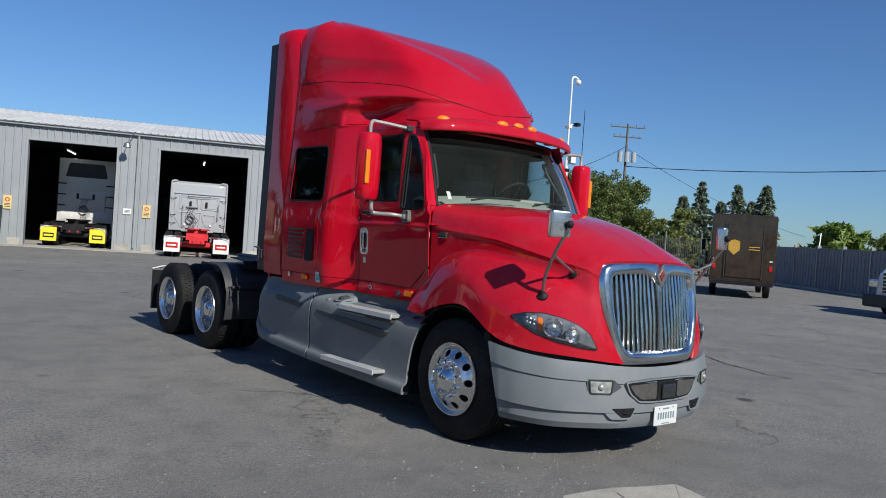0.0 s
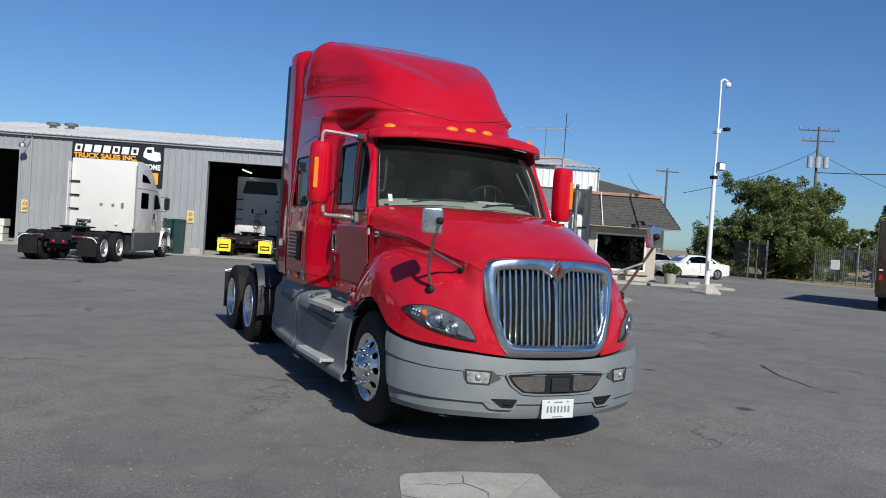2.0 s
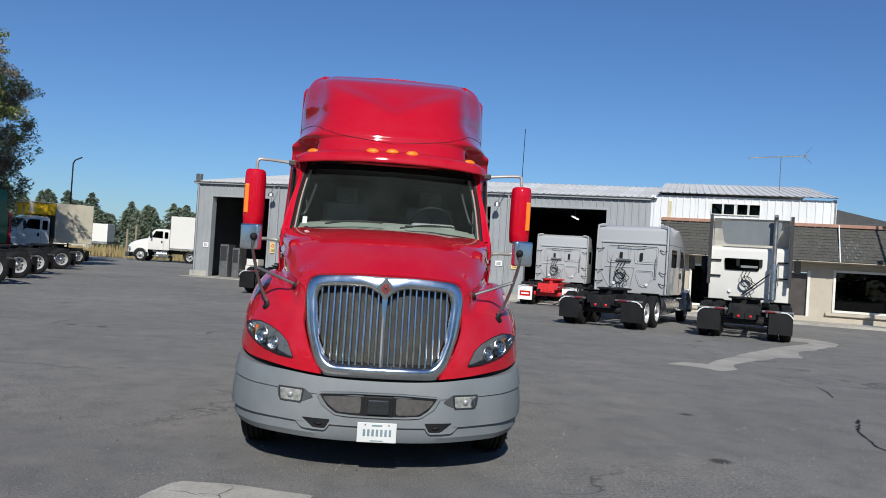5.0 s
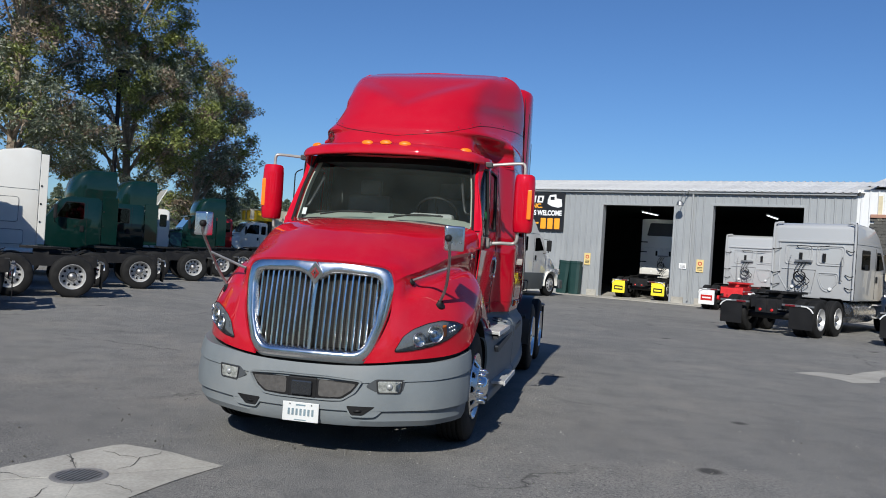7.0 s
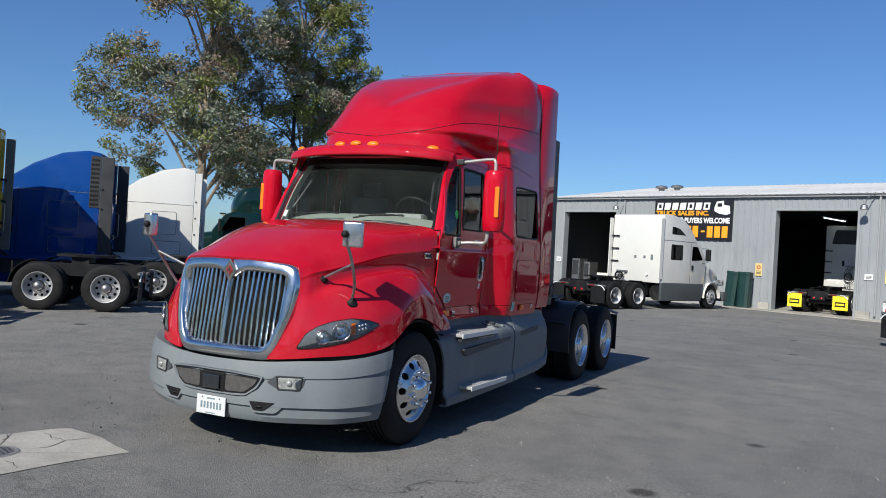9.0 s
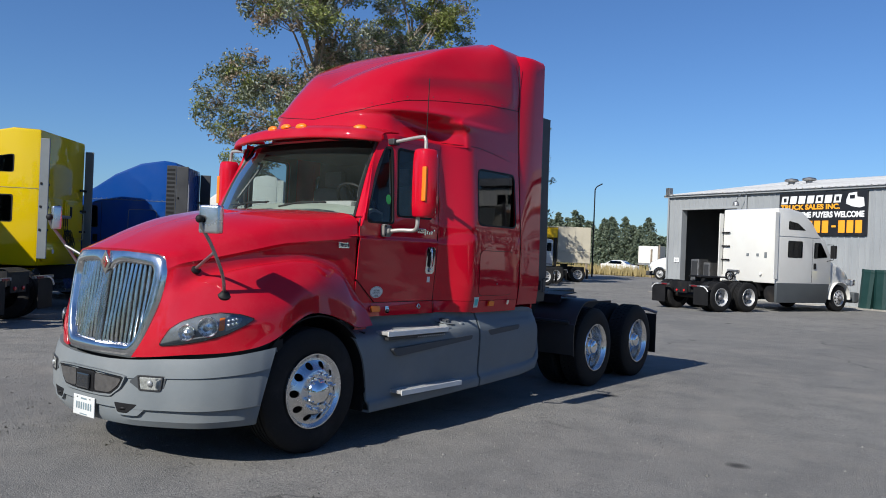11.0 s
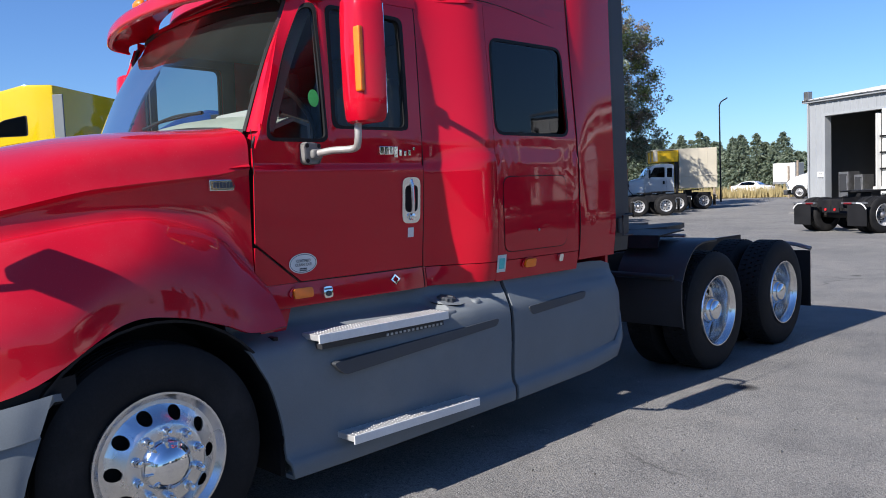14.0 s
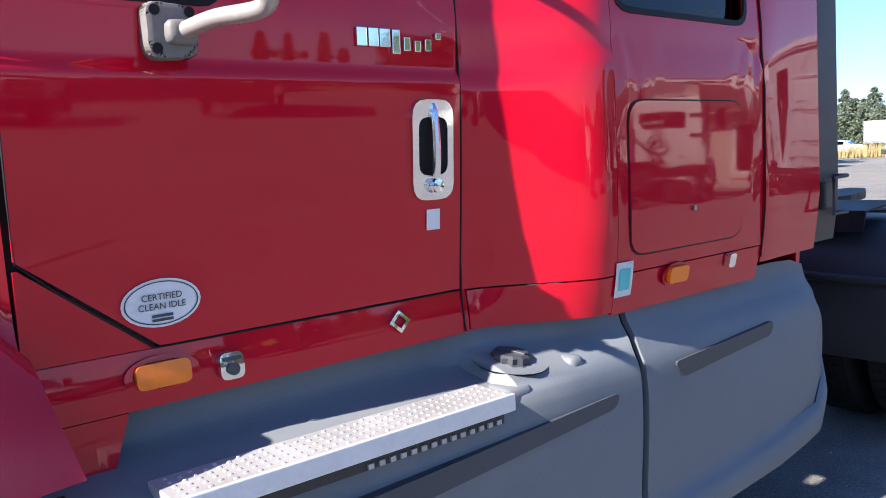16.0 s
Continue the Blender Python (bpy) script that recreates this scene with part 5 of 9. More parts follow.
M_recess_dark = surface("fitting_dark", (0.05, 0.055, 0.06), 0.4, vary=0.12, bump=0.0)
Y_DOOR0, Y_DOOR1 = -0.598, -1.70
WIN_V = [(-.965, 2.58), (-1.025, 2.58), (-1.04, 1.88), (-.685, 1.88), (-.69, 1.96)]      # quarter light
WIN_D = [(-1.085, 2.58), (-1.60, 2.57), (-1.60, 1.95), (-1.085, 1.95)]                  # door glass
WIN_S = [(-2.17, 2.50), (-2.86, 2.50), (-2.87, 1.93), (-2.155, 1.93)]                    # sleeper glass
for s in (1, -1):
    door = thing("door")
    door.parent = hero
    # lower panel, with its slanted front foot
    side_sheet("door_skin", quad_rows((-.86, 1.17), (Y_DOOR1, 1.17), (Y_DOOR1, 1.38), (Y_DOOR0, 1.38), 16, 6), s, RED, door, 0.004, closed=False)
    side_sheet("door_skin", rect_rows(Y_DOOR0, Y_DOOR1, 1.38, 1.84, 16, 40), s, RED, door, 0.004, closed=False)
    o1 = [(-.615, 1.84), (-1.063, 1.84), (-1.055, 2.64), (-.925, 2.64)]
    o2 = [(-1.063, 1.84), (Y_DOOR1, 1.84), (Y_DOOR1, 2.64), (-1.055, 2.64)]
    side_sheet("window_surround", ring_panel(o1, rounded(WIN_V, .05), 36, 3), s, RED, door, 0.004)
    side_sheet("window_surround", ring_panel(o2, rounded(WIN_D, .05), 36, 3), s, RED, door, 0.004)
    side_sheet("door_lining", ring_panel(o1, rounded(WIN_V, .05), 36, 2), s, M_plastic_dark, door, -0.035)
    side_sheet("door_lining", ring_panel(o2, rounded(WIN_D, .05), 36, 2), s, M_plastic_dark, door, -0.035)
    for w in (WIN_V, WIN_D):
        cy, cz = sum(p[0] for p in w) / len(w), sum(p[1] for p in w) / len(w)
        inner_w = [(cy + (a - cy) * .94, cz + (b - cz) * .96) for a, b in w]
        side_sheet("rubber_seal", ring_panel(rounded([(cy + (a - cy) * 1.03, cz + (b - cz) * 1.02) for a, b in w], .05), rounded(inner_w, .045), 36, 1), s, M_black, door, 0.007, 0.02)
        gl = side_sheet("glass", disc_panel(rounded(w, .05), 30, 3), s, M_glass_door, door, -0.012, 0.0, "dark tinted side glass")
        gl.visible_shadow = False
    # handle
    hx = side_x(-1.60, 1.55)
    hd = thing("door_handle")
    hd.parent = door
    pan = ring_panel(rounded([(-1.532, 1.685), (-1.668, 1.685), (-1.668, 1.425), (-1.532, 1.425)], .045), rounded([(-1.552, 1.64), (-1.648, 1.64), (-1.648, 1.49), (-1.552, 1.49)], .03), 30, 2)
    side_sheet("handle_bezel", pan, s, M_chrome, hd, 0.014, 0.012, "chrome handle plate")
    side_sheet("handle_pocket", disc_panel(rounded([(-1.552, 1.64), (-1.648, 1.64), (-1.648, 1.49), (-1.552, 1.49)], .03), 20, 2), s, M_black, hd, 0.006, 0.0)
    bm = bmesh.new()
    tube(bm, [(s * (hx + .016), -1.60, 1.672), (s * (hx + .026), -1.60, 1.64), (s * (hx + .028), -1.60, 1.55), (s * (hx + .02), -1.60, 1.485)], .011, 8, 12)
    part("grip", bm, M_alu, hd, smooth=True)
    bm = bmesh.new()
    revolve(bm, [(.02, 0), (.018, .012), (.001, .014)], 14, "x", (0, 0, 0))
    part("lock", bm, M_chrome, hd, smooth=40, at=pose(s * (hx + .016), -1.60, 1.462, 0, 0, 0 if s > 0 else 180))
    # sill strip under the door
    side_sheet("sill", rect_rows(-.595, -1.72, 1.045, 1.165, 16, 3), s, RED, hero, 0.0, closed=False)
    side_sheet("cab_corner", quad_rows((-.60, .90), (-.735, .915), (-.78, 1.043), (-.60, 1.043), 5, 4), s, RED, hero, 0.0, closed=False)
    side_sheet("cab_corner", quad_rows((-.595, 1.167), (-.845, 1.167), (-.605, 1.36), (-.595, 1.36), 6, 6), s, RED, hero, 0.0, closed=False)
    side_sheet("drip_rail", rect_rows(-.96, -1.72, 2.642, 2.695, 10, 3), s, RED, hero, 0.006, closed=False)
    # sun-catching flare and the sleeper side
    side_sheet("cab_flare", rect_rows(-1.705, -2.13, 1.165, 2.70, 22, 60), s, RED, hero, 0.002, closed=False, smooth=60)
    side_sheet("sill", rect_rows(-1.725, -2.13, 1.05, 1.16, 20, 3), s, RED, hero, 0.0, closed=False, smooth=60)
    side_sheet("sleeper_side", ring_panel([(-2.135, 2.75), (-2.955, 2.75), (-2.955, 1.165), (-2.135, 1.165)], rounded(WIN_S, .07), 48, 14), s, RED, hero, 0.0)
    side_sheet("sill", rect_rows(-2.135, -2.955, 1.04, 1.16, 12, 3), s, RED, hero, -0.002, closed=False)
    bm = bmesh.new()
    grid_faces(bm, [[Vector((s * (side_x(p[0], 2.5) - .004 + (2.5 - p[1]) * .02), p[0], p[1])) for p in r] for r in disc_panel(rounded(WIN_S, .07), 36, 3)], closed=True)
    bmesh.ops.remove_doubles(bm, verts=bm.verts[:], dist=1e-6)
    bmesh.ops.recalc_face_normals(bm, faces=bm.faces[:])
    part("sleeper_glass", bm, M_glass_dark, hero, "dark sleeper window", smooth=True)
    # black sheet in place of the unlit sleeper inside
    side_sheet("sleeper_blind", disc_panel(rounded(WIN_S, .07), 36, 2), s, M_black, hero, -0.065, 0.0)
    side_sheet("rubber_seal", ring_panel(rounded([(-2.162, 2.508), (-2.868, 2.508), (-2.878, 1.922), (-2.147, 1.922)], .08), rounded([(-2.18, 2.49), (-2.85, 2.49), (-2.86, 1.94), (-2.165, 1.94)], .065), 36, 1), s, M_black, hero, 0.003, 0.007)
    # rear strip of the sleeper, flaring outwards to the back, with a rounded head
    bm = bmesh.new()
    rws = []
    zs = [1.1 + 2.7 * k / 24 for k in range(25)] + [3.835, 3.855, 3.862]
    for z in zs:
        x0 = side_x(-2.9, z) if z < 2.75 else curve([(2.75, 1.162), (3.3, 1.145), (3.45, 1.13), (3.62, 1.10), (3.76, 1.06), (3.87, .98)], z)
        x1 = curve([(1.1, 1.195), (1.3, 1.222), (2.5, 1.205), (3.84, 1.195)], z)
        dr = 0.0 if z < 3.82 else (.02 if z < 3.84 else .06 if z < 3.86 else .16)
        rws.append([Vector((s * (x - dr), y, z)) for y, x in ((-2.962, x0 + .002), (-3.0, x0 + .25 * (x1 - x0) + .006), (-3.1, x0 + .8 * (x1 - x0) + .003), (-3.22, x1), (-3.41, x1 - .006), (-3.425, x1 - .06))])
    grid_faces(bm, rws)
    part("rear_strip", thicken(bm, 0.012, Vector((s, 0, 0))), RED, hero, smooth=50)
    # black extender behind it
    bm = bmesh.new()
    rws = []
    for z in [1.12 + (2.6 if s > 0 else 2.1) * k / 14 for k in range(15)]:
        x = curve([(1.1, 1.19), (1.3, 1.215), (2.5, 1.198), (3.84, 1.19)], z)
        rws.append([Vector((s * (x - .012), -3.43, z)), Vector((s * (x - .012), -3.60, z)), Vector((s * (x - .04), -3.63, z)), Vector((s * (x - .06), -3.43, z))])
    grid_faces(bm, rws, closed=True)
    part("side_extender", bm, M_plastic_dark, hero, "black rubber side extender", smooth=40)
    # baggage hatch
    if s < 0:
        side_sheet("hatch", disc_panel(rounded([(-2.19, 1.67), (-2.81, 1.67), (-2.81, 1.215), (-2.19, 1.215)], .07), 36, 3), s, RED, hero, 0.005, 0.008, "flush baggage hatch")
        side_sheet("hatch_gap", ring_panel(rounded([(-2.185, 1.675), (-2.815, 1.675), (-2.815, 1.21), (-2.185, 1.21)], .07), rounded([(-2.19, 1.67), (-2.81, 1.67), (-2.81, 1.215), (-2.19, 1.215)], .07), 36, 1), s, M_black, hero, 0.002, 0.0)
    else:
        side_sheet("hatch", disc_panel(rounded([(-2.19, 1.69), (-2.81, 1.69), (-2.81, 1.215), (-2.19, 1.215)], .07), 36, 3), s, RED, hero, 0.005, 0.008, "flush hatch with a louvred vent")
        for k in range(8):
            side_sheet("louvre", rect_rows(-2.48, -2.80, 1.32 + k * .042, 1.342 + k * .042, 4, 1), s, M_plastic_dark, hero, 0.012, 0.01, closed=False)
        side_sheet("vent_slot", disc_panel(rounded([(-2.26, 1.64), (-2.42, 1.64), (-2.42, 1.3), (-2.26, 1.3)], .03), 16, 1), s, M_black, hero, 0.0145, 0.0)
    if s < 0:
        side_sheet("hatch_screw", disc_panel([(-2.51 + .009 * math.cos(a), 1.332 + .009 * math.sin(a)) for a in [2 * math.pi * k / 12 for k in range(12)]], 12, 1), s, M_steel, hero, 0.012, 0.004)
    # lamps, stickers and small fittings on the sill
    for nm, y, z, w, h, mt in (("side_lamp", -.855, 1.113, .058, .026, M_amber), ("side_lamp", -2.43, 1.128, .05, .026, M_amber), ("reflector", -1.005, 1.10, .028, .030, M_chrome), ("hatch_lock", -2.74, 1.135, .02, .024, M_chrome)):
        ob = side_sheet(nm, disc_panel(rounded([(y - w, z - h), (y + w, z - h), (y + w, z + h), (y - w, z + h)], min(w, h) * .6), 20, 2), s, mt, hero, 0.022, 0.02, "amber side marker lamp" if mt is M_amber else "")
        if mt is M_amber:
            ov = lambda k: [(y + k * (w + .022) * math.cos(a), z + k * (h + .014) * math.sin(a)) for a in [2 * math.pi * j / 24 for j in range(24)]]
            side_sheet("lamp_well", ring_panel(ov(1.0), ov(.78), 24, 2), s, RED, ob, 0.010, 0.006)
    side_sheet("reflector_eye", disc_panel([(-1.005 + .014 * math.cos(a), 1.094 + .014 * math.sin(a)) for a in [2 * math.pi * j / 16 for j in range(16)]], 16, 1), s, M_recess_dark, hero, 0.030, 0.006)
    side_sheet("reflector_clip", rect_rows(-.985, -1.025, 1.114, 1.122, 2, 1), s, M_recess_dark, hero, 0.030, 0.006, closed=False)
    dm = lambda k: [(-1.478 - .034 * k, 1.116), (-1.478, 1.116 - .03 * k), (-1.478 + .034 * k, 1.116), (-1.478, 1.116 + .03 * k)]
    side_sheet("sill_badge", ring_panel(dm(1.0), dm(.6), 16, 1), s, M_chrome, hero, 0.012, 0.008, "small chrome diamond badge")
    if s > 0:
        M_teal, M_teal_edge = surface("sticker_teal", (0.08, 0.50, 0.50), 0.5, bump=0.0), surface("sticker_edge", (0.62, 0.66, 0.64), 0.5, bump=0.0)
    tag = side_sheet("square_sticker", rect_rows(-2.125, -2.205, 1.095, 1.20, 3, 3), s, M_teal_edge, hero, 0.006, 0.0, "small white-edged teal sticker", closed=False)
    side_sheet("sticker_field", rect_rows(-2.14, -2.19, 1.115, 1.18, 2, 2), s, M_teal, tag, 0.0085, 0.0, closed=False)

# stickers and badges with lettering on the driver's side and its twin
M_sticker = surface("sticker_white", (0.72, 0.72, 0.70), 0.5, vary=0.04, bump=0.0)
M_ink = surface("ink", (0.05, 0.06, 0.07), 0.6, bump=0.0)


def on_side(y, z, s, out=0.0):
    """A pose on the cab's side with x running along the text and z out of the sheet."""
    x = side_x(y, z) + out
    dx = (side_x(y, z + .02) - side_x(y, z - .02)) / .04
    nrm = Vector((s, 0, -dx)).normalized()
    along = Vector((0, s, 0))
    up = nrm.cross(along)
    m = Matrix((along, up, nrm)).transposed().to_4x4()
    m.translation = (s * x, y, z)
    return m


side_sheet("oval_sticker", disc_panel([(-.868 + .085 * math.cos(a), 1.262 + .052 * math.sin(a)) for a in [2 * math.pi * k / 28 for k in range(28)]], 28, 2), -1, M_sticker, hero, 0.008, 0.0, "white oval sticker")
side_sheet("oval_line", ring_panel([(-.868 + .079 * math.cos(a), 1.262 + .047 * math.sin(a)) for a in [2 * math.pi * k / 28 for k in range(28)]], [(-.868 + .076 * math.cos(a), 1.262 + .0445 * math.sin(a)) for a in [2 * math.pi * k / 28 for k in range(28)]], 28, 1), -1, M_ink, hero, 0.0095, 0.0)
text_part("lettering", "CERTIFIED", .02, M_ink, hero, on_side(-.868, 1.275, -1, .011), .001, .085)
text_part("lettering", "CLEAN IDLE", .02, M_ink, hero, on_side(-.868, 1.255, -1, .011), .001, .10)
for k in range(2):
    side_sheet("sticker_bar", rect_rows(-.845, -.89, 1.232 - k * .009, 1.238 - k * .009, 2, 1), -1, M_ink, hero, 0.0105, 0.0, closed=False)
side_sheet("door_notice", rect_rows(-1.58, -1.625, 1.345, 1.40, 2, 2), -1, M_sticker, hero, 0.008, 0.0, "small white notice under the handle", closed=False)
side_sheet("door_notice", rect_rows(-1.58, -1.625, 1.345, 1.40, 2, 2), 1, M_sticker, hero, 0.008, 0.0, "small white notice under the handle", closed=False)
for s in (1, -1):
    y0 = -1.385 if s < 0 else -1.66
    for k, (w, h, dz) in enumerate(((.03, .045, 0), (.03, .045, 0), (.032, .045, 0), (.024, .06, -.008), (.02, .035, -.012), (.02, .028, -.016), (.02, .03, -.012), (.018, .018, .012))):
        y = y0 - s * .034 * k * (-1 if s < 0 else -1) * (1 if s > 0 else 1)
        y = (-1.395 - .034 * k) if s < 0 else (-1.64 + .034 * k)
        ob = part("model_badge", boxed(-w / 2, w / 2, -h / 2, h / 2, 0, .008, .002), M_chrome, hero, "chrome model badge stroke")
        ob.matrix_local = on_side(y, 1.835 + dz, s, .006)

# name plates on the hood's sides, a green sticker in the quarter light
for s in (1, -1):
    hit, nrm, _, _ = hood_bvh.ray_cast(Vector((2.0, -.47, 1.655)), Vector((-1, 0, 0)))
    nx = hit.x if hit is not None else 1.03
    pl = part("name_plate", boxed(*sorted((s * (nx - .012), s * (nx + .008))), -.553, -.385, 1.642, 1.695, .004), M_chrome, hero, "chrome name plate with dark unread lettering")
    for k in range(8):
        part("letter_bar", boxed(*sorted((s * (nx + .008), s * (nx + .0095))), -.538 + k * .0175, -.526 + k * .0175, 1.656, 1.683), M_ink, pl)
side_sheet("green_sticker", disc_panel([(-.985 + .03 * math.cos(a), 2.10 + .045 * math.sin(a)) for a in [2 * math.pi * k / 16 for k in range(16)]], 16, 1), -1, surface("sticker_green", (0.05, 0.42, 0.10), 0.5, bump=0.0), hero, -.009, 0.0, "small green round sticker")

# ---- windscreen, pillars, roof ----
# the windscreen: foot and head lines, curved in plan
WS_FOOT = [(0, -.43, 1.965), (.35, -.45, 1.96), (.65, -.51, 1.955), (.86, -.575, 1.935), (.955, -.618, 1.925)]
WS_HEAD = [(0, -.83, 2.66), (.32, -.85, 2.66), (.6, -.89, 2.655), (.77, -.94, 2.65), (.85, -.978, 2.645)]
mid = [tuple((Vector(a) + Vector(b)) / 2 + Vector((0.012, .02, .012))) for a, b in zip(WS_FOOT, WS_HEAD)]
mid[0] = (0, mid[0][1], mid[0][2])
wrow = mirror_rows(net([WS_FOOT, mid, WS_HEAD], 10, 16))
bm = bmesh.new()
grid_faces(bm, wrow)
ws = part("windscreen", bm, M_glass_front, hero, "one-piece curved windscreen", smooth=True)
part("inspection_sticker", boxed(-.022, .022, -.001, .001, -.04, .04), M_white, hero, "small white sticker inside the glass", at=pose(.825, -.622, 2.03, 27))
ws.visible_shadow = False
# black band along the head of the glass: tint strip plus the visor's shadow
bm = bmesh.new()
grid_faces(bm, [[p + Vector((0, -.010, -.006)) for p in r] for r in wrow[-2:]])
part("shade_band", bm, M_black, hero, "black band for the windscreen's tint strip and visor shadow")
# black band along the foot and rubber round the glass
for line, r in ((wrow[0], .016), (wrow[-1], .016)):
    bm = bmesh.new()
    tube(bm, line, r, 6)
    part("glass_rubber", bm, M_black, hero, smooth=True)
for s in (1, -1):
    edge = [Vector((s * abs(r[-1].x), r[-1].y, r[-1].z)) for r in wrow]
    bm = bmesh.new()
    tube(bm, edge, .014, 6)
    part("glass_rubber", bm, M_black, hero, smooth=True)
    # pillar between windscreen and door
    bm = bmesh.new()
    rws = []
    for k, p in enumerate(edge):
        f = k / (len(edge) - 1)
        yb = -.665 - .285 * f
        z = p.z
        xs_ = side_x(yb, z)
        a = Vector((s * (abs(p.x) + .006), p.y, z))
        b = Vector((s * (xs_ + .004), yb - 0.012, z))
        m_ = (a + b) / 2 + Vector((s * .012, .02, 0))
        rws.append([a, m_, b, b + Vector((-s * .05, -.01, 0)), a + Vector((-s * .03, -.05, 0))])
    grid_faces(bm, rws, closed=True)
    part("windscreen_pillar", bm, RED, hero, smooth=50)
    # pale trim on the inside of the pillar
    bm = bmesh.new()
    grid_faces(bm, [[Vector((s * (abs(p.x) - .035), p.y - .045, p.z)), Vector((s * (abs(p.x) - .045), p.y - .11, p.z)), Vector((s * (abs(p.x) - .01), p.y - .17, p.z))] for p in edge])
    part("pillar_trim", thicken(bm, 0.02, Vector((-s, 0, 0))), M_dash, hero, smooth=50)
    # grab handle on the trim
    a, b = edge[2], edge[-3]
    bm = bmesh.new()
    tube(bm, [Vector((s * (abs(a.x) - .06), a.y - .11, a.z)), Vector((s * (abs(a.x) - .105), a.y - .10, a.z + .04)), Vector((s * (abs(b.x) - .125), b.y - .10, b.z - .04)), Vector((s * (abs(b.x) - .07), b.y - .11, b.z))], .014, 6, 14)
    part("grab_handle", bm, M_plastic_dark, hero, smooth=True)
    # cowl corner between hood, pillar and door
    bm = bmesh.new()
    grid_faces(bm, [[Vector((s * .90, -.60, 1.78)), Vector((s * 1.045, -.625, 1.78))], [Vector((s * .93, -.635, 1.96)), Vector((s * 1.043, -.655, 1.96))]])
    part("cowl_corner", thicken(bm, 0.01), RED, hero)
# cowl panel under the glass
bm = bmesh.new()
grid_faces(bm, mirror_rows([catmull([(0, -.40, 1.90), (.5, -.47, 1.89), (.9, -.60, 1.85)], 14), catmull([(0, -.47, 1.93), (.5, -.53, 1.925), (.96, -.70, 1.90)], 14)]))
part("cowl", thicken(bm, 0.012), M_plastic_dark, hero, smooth=True)
# wipers
for s, x0, x1 in ((1, .62, .06), (-1, -.12, -.66)):
    bm = bmesh.new()
    tube(bm, [(x0, -.47 - .12 * abs(x0), 2.005), ((x0 + x1) / 2, -.50 - .1 * abs(x0 + x1) / 2, 2.05), (x1, -.485 - .11 * abs(x1), 2.045)], .009, 5, 10)
    bm2 = bmesh.new()
    tube(bm2, [(x0 + .05 * s, -.50 - .1 * abs(x0), 2.03), (x1 - .02 * s, -.492 - .11 * abs(x1), 2.052)], .008, 5, 6)
    join(bm, bm2)
    part("wiper", bm, M_black, hero, smooth=True)

# roof: outlines at rising heights, from the middle of the front round to the back
def slice_(z, yf, xc, xm, xs1, flare, back=-3.40):
    """Lower roof. yf: front at the middle; xc: half width at the front corner; xm: over the door; xs1: half width of the sides; flare: where the side gets wide."""
    return [(0, yf, z), (.32, yf - .012, z), (.62 * xc / .9, yf - .07, z), (xc * .93, yf - .22, z), (xc, yf - .42, z),
            (xm + (xs1 - xm) * .10, flare + .14, z), (xm + (xs1 - xm) * .8, flare - .06, z), (xs1, flare - .19, z), (xs1, -2.8, z), (xs1, -3.0, z), (xs1, back, z)]


def cap_(z, yf, xc, xs1, back=-3.40, r=1.0, w=(.12, .45, .8)):
    """Upper roof: widens evenly from the rounded front corners to the sides."""
    y1 = yf - .36 * r
    d = xs1 - xc
    return [(0, yf, z), (.32, yf - .01, z), (.62 * xc / .9, yf - .055 * r, z), (xc * .95, yf - .18 * r, z), (xc + d * w[0], y1, z),
            (xc + d * w[1], y1 + (-2.75 - y1) * .35, z), (xc + d * w[2], y1 + (-2.75 - y1) * .7, z), (xs1, -2.75, z), (xs1, -2.88, z), (xs1, -3.0, z), (xs1, back, z)]


ROOF = [
    slice_(2.69, -1.0, .92, 1.0, 1.1665, -1.90),
    slice_(2.75, -.95, .865, .905, 1.1625, -1.90),
    slice_(2.85, -.97, .82, .85, 1.157, -1.89),
    slice_(2.925, -1.01, .83, .885, 1.153, -1.82),
    cap_(2.985, -1.025, .82, 1.150, w=(.26, .82, .985)),
    cap_(3.06, -1.07, .775, 1.147, w=(.2, .68, .94)),
    cap_(3.16, -1.13, .74, 1.143, w=(.16, .56, .87)),
    cap_(3.28, -1.23, .73, 1.139),
    cap_(3.45, -1.415, .73, 1.14, -3.40, .85),
    cap_(3.62, -1.68, .75, 1.125, -3.40, .7),
    cap_(3.76, -2.0, .785, 1.095, -3.40, .55),
    cap_(3.87, -2.41, .83, 1.02, -3.40, .4),
    cap_(3.935, -2.62, .80, .90, -3.40, .35),
]
def regrid(pts, ys):
    """The same outline with its side columns moved to other places along the truck."""
    line = [(-y, x) for x, y, z in pts]
    return pts[:4] + [(curve(line, -y), y, pts[0][2]) for y in ys]


side_cols = [p[1] for p in ROOF[3][4:]]
for k in range(4, 7):
    u = ((k - 3) / 4) ** 1.5
    ROOF[k] = regrid(ROOF[k], [min(a + (p[1] - a) * u, ROOF[k][3][1] - .06) for a, p in zip(side_cols, ROOF[k][4:])])
TOP = [(x * .82, y - (.12 if y > -3.3 else 0), 3.962) for x, y, z in ROOF[-1]]
rr_ = net(ROOF, 80, 64)
for _ in range(14):        # the moulded side has no hard edges
    old = [[p.x for p in r] for r in rr_]
    for i in range(1, 79):
        for j in range(20, 63):
            p = rr_[i][j]
            if p.z > 2.97 and p.x > .7:
                f = .5 * step01(2.97, 3.06, p.z)
                p.x += f * ((old[i - 1][j] + old[i + 1][j] + old[i][j - 1] + old[i][j + 1]) / 4 - p.x)
